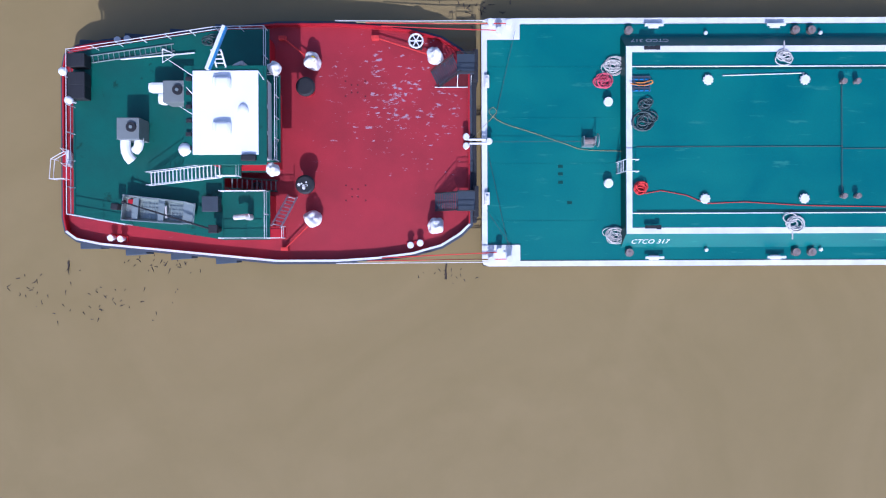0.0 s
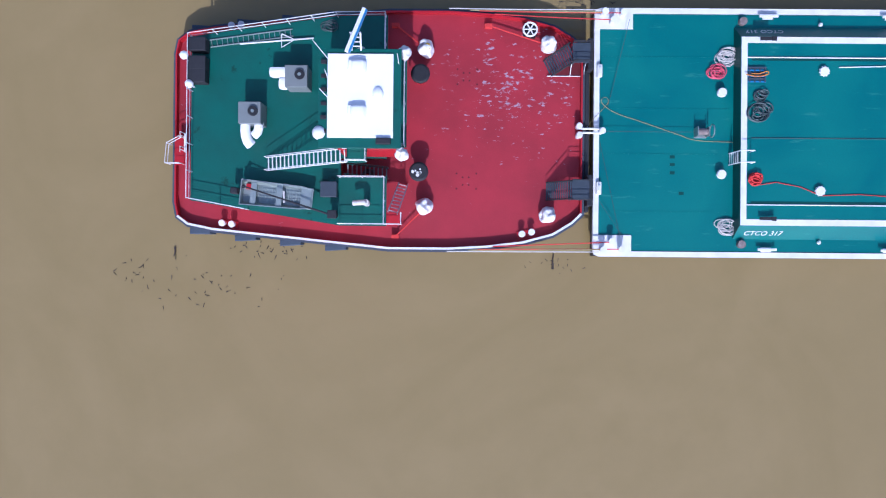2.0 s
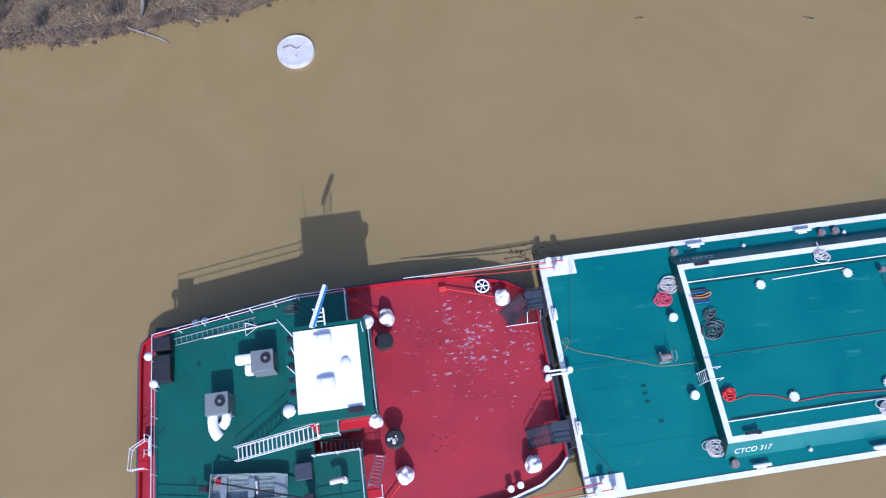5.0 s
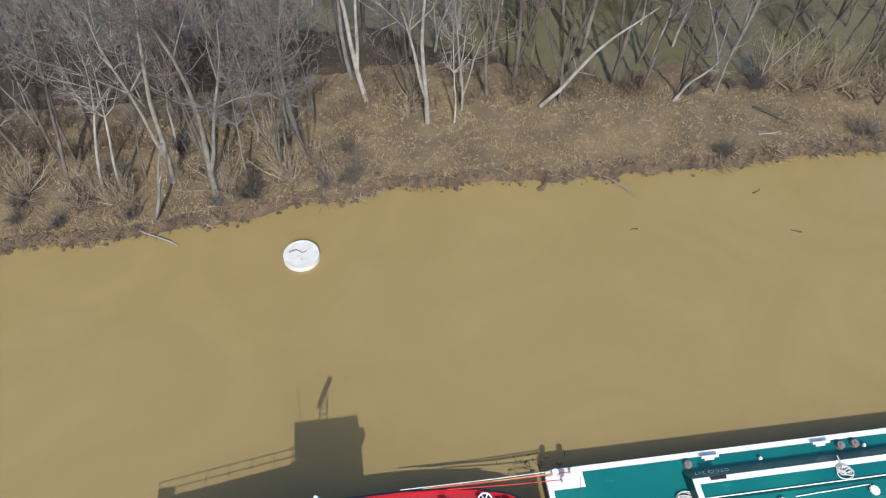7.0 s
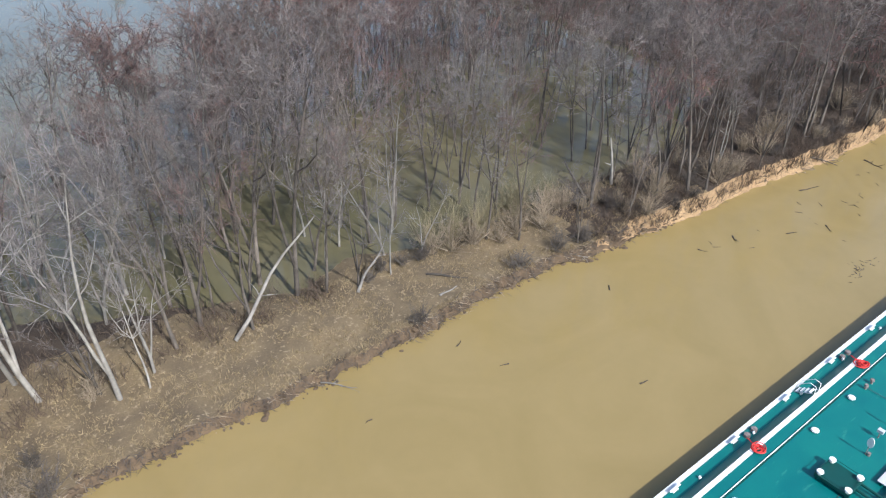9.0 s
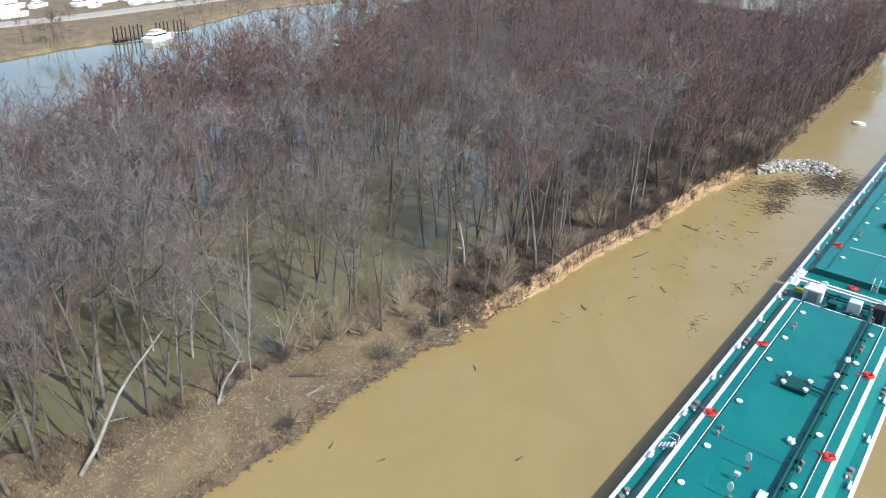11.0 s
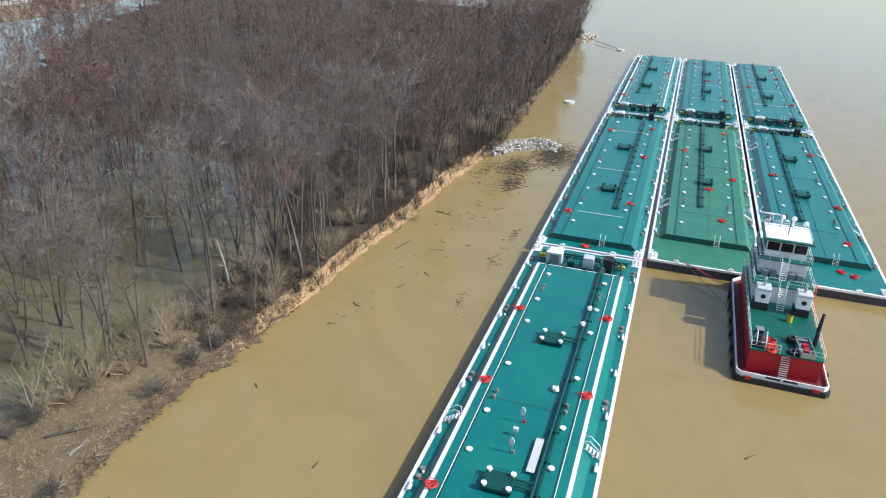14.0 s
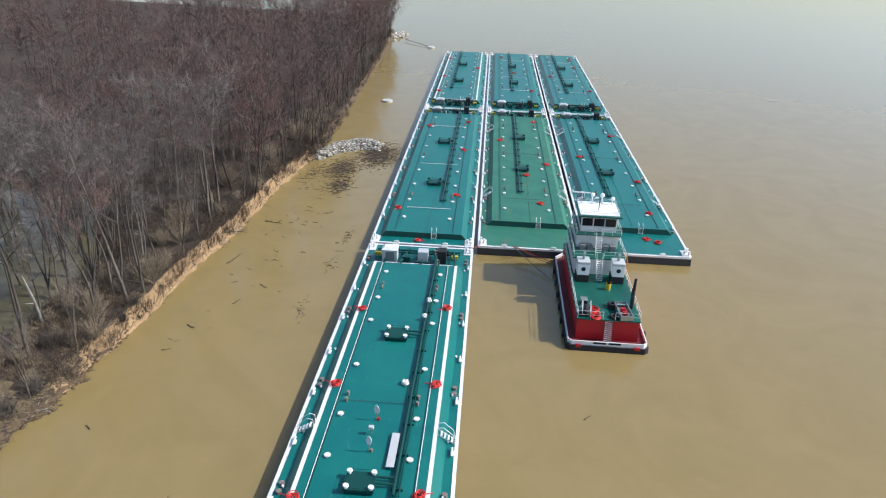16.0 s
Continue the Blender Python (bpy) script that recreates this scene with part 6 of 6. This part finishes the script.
tagged(part("mooring_pole", bm, "rust"), "thin steel boom from the buoy to shore", "boom")


def branchy(seed, n=6, length=2.0, r=0.07):
    """A crooked stick with side twigs."""
    rng = random.Random(seed)
    segs, p, d = [], np.zeros(3), np.array([1.0, 0, 0.02])
    for i in range(n):
        q = p + d * length / n
        segs.append((p, q, r * (1 - 0.8 * i / n), r * (1 - 0.8 * (i + 1) / n)))
        if i and rng.random() < 0.7:
            e = bend(d, rng, 0.8, 0.05)
            segs.append((q, q + e * length * rng.uniform(0.15, 0.4), r * 0.4, 0.0))
        p, d = q, bend(d * np.array([1, 1, 0.4]), rng, 0.25)
    return segs


rng = random.Random(5)
for i, (x, y, ln) in enumerate(((66.1, 27.8, 1.6), (-28.1, -7.5, 0.8), (60, 28.6, 1.2), (84, 29.0, 2.6), (101, 28.2, 3.0), (72, 24, 1.4), (25.5, 32.5, 0.9), (28, 27.5, 1.0), (36, 18, 1.2), (78, 22, 1.6), (52, -21, 1.2), (45, 29.5, 1.0), (13.5, 29.5, 0.7), (-2.4, -8.8, 1.2))):
    vs, fs = cones(branchy(i, 5, ln, 0.06 + 0.03 * ln), 5)
    o = new("driftwood", mesh_of("driftwood", vs, fs, "drift"))
    o.location, o.rotation_euler = (x, y - 0.3, WL + 0.03), (0, 0, rng.uniform(0, 6.28))
    tagged(o, "dark wet piece of driftwood floating on brown water", "driftwood", "floating driftwood")
# rafts of small floating debris
segs = []
def scatter(cx, cy, sx, sy, n, size):
    for _ in range(n):
        x, y, a = rng.gauss(cx, sx), rng.gauss(cy, sy), rng.uniform(0, 6.28)
        if y > bank_edge(x) - 0.3 or y < 8.6 and x > 0:
            continue
        ln = size * rng.uniform(0.3, 1.3)
        p = np.array([x, y, WL + 0.015])
        segs.append((p, p + ln * np.array([math.cos(a), math.sin(a), 0.02]), 0.025 + 0.03 * ln, 0.01))
scatter(142, 14.5, 4.2, 2.2, 3000, 0.6)
scatter(131, 20.5, 3.5, 1.6, 1300, 0.6)
scatter(121, 19, 2.2, 1.2, 350, 0.9)
scatter(127, 26, 4, 1.0, 120, 0.8)
scatter(108, 22, 12, 2.0, 60, 0.9)
scatter(96, 12.8, 2.0, 0.5, 50, 0.7)
scatter(86, 13.2, 1.6, 0.5, 35, 0.7)
scatter(72, 14.5, 1.8, 0.6, 30, 0.6)
scatter(80, 24, 14, 2.5, 16, 0.8)
scatter(-25, -10.3, 2.3, 0.9, 34, 0.26)
scatter(-22, -7.9, 1.4, 0.3, 30, 0.3)
scatter(-30.8, -9.8, 0.8, 0.5, 18, 0.25)
scatter(-2.3, -8.9, 1.2, 0.25, 16, 0.2)
scatter(0, 9.2, 1.2, 0.4, 30, 0.4)
vs, fs = cones(segs, 4)
tagged(new("floating_debris", mesh_of("floating_debris", vs, fs, "drift")), "rafts of dark twigs and bark on the river", "debris", kind="stuff")


def stone(seed):
    bm = bmesh.new()
    bmesh.ops.create_icosphere(bm, subdivisions=1, radius=1)
    for v in bm.verts:
        v.co *= 1 + 0.35 * noise.noise(v.co * 1.3 + Vector((seed * 5.3, 0, 0)))
        v.co.z *= 0.7
    return bm


rocks = thing("riprap_pile", (147.5, 21.7, WL), "heap of pale broken riprap stone at the shore", "rocks", "riprap heaps")
rk = [part("stone", stone(k), "stone", rocks) for k in range(4)]
heap = []
for k in range(1000):
    u, v, w = rng.random(), rng.uniform(-1, 1), rng.random()
    cx, cy = np.interp(u, [0, 0.35, 0.7, 1], [139.5, 147, 151, 148.5]), np.interp(u, [0, 0.35, 0.7, 1], [27.2, 24.5, 19.5, 15.4])
    wide = np.interp(u, [0, 0.35, 0.7, 1], [2.2, 4.2, 4.2, 2.0])
    s = rng.uniform(0.2, 0.46)
    heap.append((cx - 149 + v * wide, cy - 22 + rng.uniform(-0.8, 0.8), max(-0.15, (1 - abs(v) ** 1.5) * 1.5 * rng.uniform(0.75, 1.0) - 0.1), s))
for k, (x, y, z, s) in enumerate(heap[:280]):
    o = rk[k] if k < 4 else same("stone", rk[k % 4], (x, y, z), rocks, rng.uniform(0, 360))
    o.location = (x, y, z)
    o.scale = (s, s * rng.uniform(0.7, 1.1), s)
shapes = []
for r_ in rk:
    shapes.append((np.array([tuple(v.co) for v in r_.data.vertices]), [tuple(p.vertices) for p in r_.data.polygons]))
vs, fs = [], []
for k, (x, y, z, s) in enumerate(heap[280:]):
    v, f = shapes[k % 4]
    n0 = len(vs)
    ang = rng.uniform(0, 6.28)
    for px, py, pz in v:
        vs.append((x + s * (px * math.cos(ang) - py * math.sin(ang)), y + s * (px * math.sin(ang) + py * math.cos(ang)), z + s * pz))
    fs += [tuple(i + n0 for i in q) for q in f]
o = new("loose_stone", mesh_of("loose_stone", vs, fs, "stone"))
o.parent = rocks
tagged(o, kind="stuff")
rocks2 = thing("riprap_pile", (320, 33.5, WL), "far heap of pale stone at the island tip", "rocks", "riprap heaps")
for k in range(90):
    s = rng.uniform(0.4, 0.75)
    x, y = rng.gauss(0, 6), rng.gauss(0, 1.6)
    same("stone", rk[k % 4], (x, y - 0.15 * x, rng.uniform(0, 1.0)), rocks2, rng.uniform(0, 360), (s, s, s))

# ---- bank: logs, shrubs, brush and grass ----
def log(name, p, q, r, mat, label, twigs=0, seed=0):
    rng = random.Random(seed)
    p, q = np.array(p, float), np.array(q, float)
    segs, n = [], 6
    side = np.cross(q - p, (0, 0, 1))
    side = side / np.linalg.norm(side)
    pt = [p + (q - p) * k / n + side * 0.03 * np.linalg.norm(q - p) * math.sin(k * 1.1 + seed) for k in range(n + 1)]
    root = thing(name, (0, 0, WL * 0.9), label, "log", "fallen trunks")
    bm = bmesh.new()
    tube(bm, [tuple(v) for v in pt], r, 7, r * 0.3)
    part("trunk", bm, mat, root, smooth=True)
    for _ in range(twigs):
        k = rng.uniform(0.3, 1)
        s = pt[min(n, int(k * n))]
        e = bend((q - p) / np.linalg.norm(q - p), rng, 0.9, 0.2)
        ln = rng.uniform(0.5, 2.2)
        m = s + e * ln * 0.5
        bm = bmesh.new()
        tube(bm, [tuple(s), tuple(m), tuple(m + bend(e, rng, 0.3) * ln * 0.5)], r * 0.3, 5, r * 0.05)
        part("branch", bm, mat, root)
    return root


log("fallen_tree", (7.9, 45.4, 1.1), (19.5, 49.0, 9.5), 0.24, "bark", "pale leaning dead trunk over the bank", 5, 1)
log("fallen_tree", (21.7, 44.6, 1.1), (26.5, 47.0, 3.6), 0.2, "bark", "pale broken leaning trunk in brush", 6, 2)
log("fallen_log", (29.5, 42.6, 1.3), (33.0, 39.2, 1.25), 0.17, "bark2", "grey log lying on the dry grass", 2, 3)
log("fallen_log", (28.4, 38.6, 1.25), (30.9, 38.8, 1.25), 0.16, "bark", "short grey log at the bank edge", 0, 4)
log("stranded_branch", (-31.5, 35.2, 0.7), (-26.2, 31.6, 0.15), 0.13, "bark", "pale branch hanging into the water", 8, 5)
log("leaning_trunk", (-28.2, 34.2, 0.6), (-26.0, 36.5, 7.5), 0.2, "bark", "pale leaning trunk at the water edge", 4, 6)
log("snag", (61.0, 43.0, 1.4), (60.0, 43.6, 9.0), 0.28, "bark", "broken pale snag on the bank", 2, 7)
log("snag", (55.0, 41.5, 1.4), (51.0, 43.0, 8.5), 0.26, "bark2", "broken leaning snag on the bank", 3, 8)
log("stranded_branch", (12.0, 35.6, 0.5), (14.5, 33.2, 0.2), 0.08, "bark", "thin dead branch drooping into the river", 9, 9)
log("stranded_branch", (45.0, 37.2, 1.2), (47.5, 34.8, 0.4), 0.12, "bark", "bleached forked branch on the bank edge", 8, 10)
log("fallen_log", (62, 40, 2.0), (70, 42, 2.2), 0.22, "bark2", "long fallen log among brush", 6, 11)
log("fallen_log", (96, 36, 2.0), (104, 33.5, 2.1), 0.25, "bark", "pale fallen log along the bank top", 6, 12)
log("stranded_branch", (92, 33.0, 1.6), (96, 29.5, 0.1), 0.16, "bark2", "dead tree top hanging down the clay bank", 14, 13)


def shrub(seed, h, stems, spread, mat, name, label):
    rng = random.Random(seed)
    segs = []
    for _ in range(stems):
        p = np.array([rng.gauss(0, 0.25), rng.gauss(0, 0.25), 0.0])
        d = bend(np.array([0, 0, 1.0]), rng, spread)
        ln = h * rng.uniform(0.5, 1.0)
        q = p + d * ln * 0.5
        e = bend(d, rng, 0.3, 0.15)
        r = 0.016 + 0.009 * ln
        segs.append((p, q, r, r * 0.6))
        segs.append((q, q + e * ln * 0.5, r * 0.6, 0.0))
        for _ in range(16):
            s = p + d * ln * rng.uniform(0.2, 0.5) if rng.random() < 0.4 else q + e * ln * 0.5 * rng.random()
            f = bend(d, rng, 1.1, 0.1)
            segs.append((s, s + f * ln * rng.uniform(0.15, 0.42), 0.018, 0.0))
    vs, fs = cones(segs, 3)
    root = thing(name, (0, 0, -50), label, "shrub", "bank shrubs")
    o = new("crown", mesh_of("crown", vs, fs, mat))
    o.parent = root
    return root


sh = [shrub(1, 6.0, 36, 0.7, "willow", "willow_bush", "budding yellow-green willow bush on the flooded edge"), shrub(2, 5.6, 30, 0.75, "brush", "bare_bush", "pale bare bush on the bank"),
      shrub(3, 2.2, 34, 0.8, "bark2", "brush_pile", "tangled heap of dead brush on the bank"), shrub(4, 3.2, 24, 0.6, "brush", "bare_bush", "straw-coloured bare bush on the island")]
rng = random.Random(15)
places = [(0, 40, 45.5), (0, 43, 47.5), (0, 46, 46), (0, 37.5, 48), (0, 50, 49), (1, 37.5, 44), (1, 40.5, 42.5), (1, 43.5, 43), (1, 35, 45), (1, 46.5, 41.5), (1, 33, 46.2), (1, 48.5, 43.5), (1, 51.5, 44), (0, 34, 48.5), (0, 47.5, 49), (0, 53, 47), (3, 55.5, 41.5), (3, 57.5, 43), (3, 53, 41), (2, 26, 46.5), (2, 28.5, 46), (2, 31, 45.5), (2, 24, 45.5), (2, 57, 41), (2, 63, 40.5),
          (2, -11, 37.2), (2, -13.5, 36.6), (2, -20, 35.9), (2, -23, 35.5), (2, -30, 34.8), (2, -36, 34.4), (2, 45, 37.3), (2, 48.5, 36.6), (2, 39, 37.5), (2, 24, 36.4)]
for _ in range(150):
    x = rng.uniform(48, 175) if rng.random() < 0.7 else rng.uniform(-60, -5)
    places.append((rng.choice((1, 2, 3, 3, 2)), x, bank_edge(x) + rng.uniform(0.8, 9)))
used = set()
for k, x, y in places:
    m = Matrix.Translation((x, y, land_height(x, y) - 0.05)) @ pose(0, 0, 0, 0, 0, rng.uniform(0, 360)) 
    s = rng.uniform(0.7, 1.25)
    m = m @ Matrix.Diagonal((s, s, s, 1))
    if k in used:
        copy_thing(sh[k], m)
    else:
        used.add(k)
        sh[k].matrix_basis = m
# dry grass tufts and leaf litter sticks
segs = []
for _ in range(16000):
    x = rng.uniform(-60, 70)
    d = 0.4 + rng.random() ** 1.3 * 13
    y = bank_edge(x) + d
    z = land_height(x, y)
    if z < WL + 0.15 or noise.noise((x * 0.35, y * 0.35, 2)) < -0.15:
        continue
    for _ in range(2):
        p = np.array([x + rng.uniform(-0.15, 0.15), y + rng.uniform(-0.15, 0.15), z - 0.02])
        e = bend(np.array([0, 0, 0.6]), rng, 0.8)
        e[2] = abs(e[2])
        segs.append((p, p + e * rng.uniform(0.25, 0.65), 0.03, 0.0))
vs, fs = cones(segs, 3)
tagged(new("dry_grass", mesh_of("dry_grass", vs, fs, "grass")), "matted straw-coloured dry grass on the bank", "grass", kind="stuff")
# undergrowth that fills the edge of the woods
segs = []
for _ in range(3000):
    x = rng.choice((rng.uniform(50, 150), rng.uniform(50, 330), rng.uniform(50, 330), rng.uniform(-90, 20)))
    y = bank_edge(x) + (0.3 if x > 48 else 10) + rng.random() ** 1.8 * 24
    z = land_height(x, y)
    if z < WL:
        continue
    h = rng.uniform(0.8, 3.4)
    for _ in range(9):
        p = np.array([x + rng.gauss(0, 0.4), y + rng.gauss(0, 0.4), z - 0.05])
        e = bend(np.array([0, 0, 1.0]), rng, 0.65)
        q = p + e * h * rng.uniform(0.5, 1.0)
        segs.append((p, q, 0.03, 0.0))
        s = p + (q - p) * rng.uniform(0.3, 0.7)
        segs.append((s, s + bend(e, rng, 0.8) * h * 0.4, 0.024, 0.0))
vs, fs = cones(segs, 3)
tagged(new("undergrowth", mesh_of("undergrowth", vs, fs, "thicket")), "tangled brown undergrowth at the edge of the woods", "undergrowth", kind="stuff")
# roots and twigs along the eroded lip
segs = []
for _ in range(6000):
    x = rng.uniform(-70, 180)
    if 58 < x < 132 and rng.random() < 0.85:
        continue
    y = bank_edge(x) + rng.uniform(-0.1, 0.7)
    p = np.array([x, y, max(WL + 0.05, land_height(x, y))])
    e = bend(np.array([0, -0.7, 0.0]), rng, 0.8)
    segs.append((p, p + e * rng.uniform(0.3, 1.5), rng.uniform(0.018, 0.045), 0.0))
vs, fs = cones(segs, 3)
tagged(new("roots", mesh_of("roots", vs, fs, "bark2")), "exposed roots and twigs along the eroded bank", "roots", kind="stuff")

# broken clods of earth along the undercut lip
shape = [stone(k + 20) for k in range(4)]
clod_shapes = []
for bm in shape:
    bm.verts.index_update()
    clod_shapes.append((np.array([tuple(v.co) for v in bm.verts]), [tuple(v.index for v in f.verts) for f in bm.faces]))
    bm.free()
vs, fs = [], []
for k in range(650):
    x = rng.uniform(-48, 66)
    if noise.noise((x * 0.3, 4.4, 1.0)) < -0.2:
        continue
    y = bank_edge(x) + rng.gauss(0.15, 0.4)
    v, f = clod_shapes[k % 4]
    z, r = max(WL, land_height(x, y)), rng.uniform(0.08, 0.22) * (1.8 if rng.random() < 0.12 else 1)
    n0, ang = len(vs), rng.uniform(0, 6.28)
    ca, sa = math.cos(ang), math.sin(ang)
    vs += [(x + r * (1.4 * p * ca - q * sa), y + r * (1.4 * p * sa + q * ca), z + 0.8 * r * h) for p, q, h in v]
    fs += [tuple(i + n0 for i in q) for q in f]
tagged(new("earth_clods", mesh_of("earth_clods", vs, fs, "earth")), "dark broken clods of earth along the bank", "earth", kind="stuff")

# tangles of drift sticks caught on the lip
segs = []
for cx, n in ((-33, 60), (-24, 50), (-13, 70), (-10, 60), (2, 25), (9, 30), (24, 60), (30, 80), (34, 60), (41, 40), (47, 60), (58, 40), (91, 50), (97, 40), (118, 40)):
    for _ in range(n):
        x = cx + rng.gauss(0, 1.1)
        y = bank_edge(x) + rng.gauss(0.25, 0.45)
        p = np.array([x, y, max(WL, land_height(x, y)) + rng.uniform(0, 0.35)])
        e = bend(np.array([0.6, -0.5, 0.0]), rng, 0.9)
        e[2] *= 0.35
        segs.append((p, p + e * rng.uniform(0.4, 1.5), rng.uniform(0.02, 0.045), 0.0))
vs, fs = cones(segs, 4)
tagged(new("drift_tangle", mesh_of("drift_tangle", vs, fs, "brush")), "tangled drift sticks caught along the bank lip", "debris", kind="stuff")

# ---- marina on the far bank ----
def cruiser(loc, length, rz, label, group, wrapped=False):
    t = thing("motor_yacht", loc, label, "boat", group, rz=rz)
    L, w = length, length * 0.15
    bm = bmesh.new()
    o = [(-L / 2, -w), (L * 0.2, -w), (L * 0.42, -w * 0.6), (L / 2, 0), (L * 0.42, w * 0.6), (L * 0.2, w), (-L / 2, w)]
    prism(bm, [(x * 0.92, y * 0.75) for x, y in o], -0.3, L * 0.11, o)
    part("hull", bm, "roofwhite", t)
    bm = bmesh.new()
    c = [(-L * 0.42, -w * 0.8), (L * 0.12, -w * 0.75), (L * 0.24, 0), (L * 0.12, w * 0.75), (-L * 0.42, w * 0.8)]
    prism(bm, c, L * 0.11, L * (0.19 if not wrapped else 0.22), [(x * 0.8, y * 0.75) for x, y in c])
    cab = part("cabin", bm, "roofwhite" if not wrapped else "cloth", t)
    if not wrapped:
        bm = bmesh.new()
        cc = [(x * 0.93, y * 0.99) for x, y in c]
        prism(bm, [(x, y * 0.98) for x, y in cc], L * 0.135, L * 0.165, [(x * 0.95, y * 0.9) for x, y in cc])
        part("windows", bm, "glass", cab)
        bm = bmesh.new()
        box(bm, -L * 0.28, 0, -w * 0.5, w * 0.5, L * 0.24, L * 0.25, 0.03)
        for x in (-L * 0.26, -L * 0.02):
            for y in (-w * 0.45, w * 0.45):
                box(bm, x - 0.05, x + 0.05, y - 0.05, y + 0.05, L * 0.17, L * 0.245)
        part("flybridge_top", bm, "roofwhite", t)


cruiser((128.5, 230.0, WL), 15, 22, "white cabin cruiser moored at a jetty", "moored boats")
rng = random.Random(3)
for k in range(26):
    x = rng.uniform(100, 205)
    y = 300 + 0.1 * (x - 100) + rng.uniform(-7, 26)
    cruiser((x, y, 3.0), rng.uniform(9, 14), rng.uniform(0, 50), "white boat stored ashore under shrink wrap", "stored boats", rng.random() < 0.6)
jt = thing("jetty", (122, 235, WL), "grey timber jetty with tall dark piles", "jetty")
bm = bmesh.new()
box(bm, -8, 14, -0.9, 0.9, 0.7, 0.9, 0.02)
part("deck", bm, "bark2", jt)
bm = bmesh.new()
cyl(bm, 0, 0, -1, 5.0, 0.22, n=8)
pile = None
for x in (-7, -4, -1, 2, 9, 12, 16, 19):
    for y in (-1.2, 1.3):
        if pile is None:
            pile = part("pile", bm, "black", jt)
            pile.location = (x, y, 0)
        else:
            same("pile", pile, (x, y, 0), jt)
gm = thing("floating_dock", (142, 239, WL), "floating dock covered in bright green turf", "dock")
bm = bmesh.new()
box(bm, -3, 3, -1.6, 1.6, 0.1, 0.5, 0.05)
part("float", bm, "ltgrey", gm)
bm = bmesh.new()
box(bm, -2.95, 2.95, -1.55, 1.55, 0.503, 0.53)
part("turf", bm, "green_mat", gm)
bm = bmesh.new()
vs = [(60, 272), (120, 274), (200, 288), (300, 300), (300, 308), (200, 297), (120, 283), (60, 281)]
prism(bm, vs, 1.0, 3.25)
tagged(part("gravel_road", bm, "stone"), "pale gravel road along the far bank", "road", kind="structure")
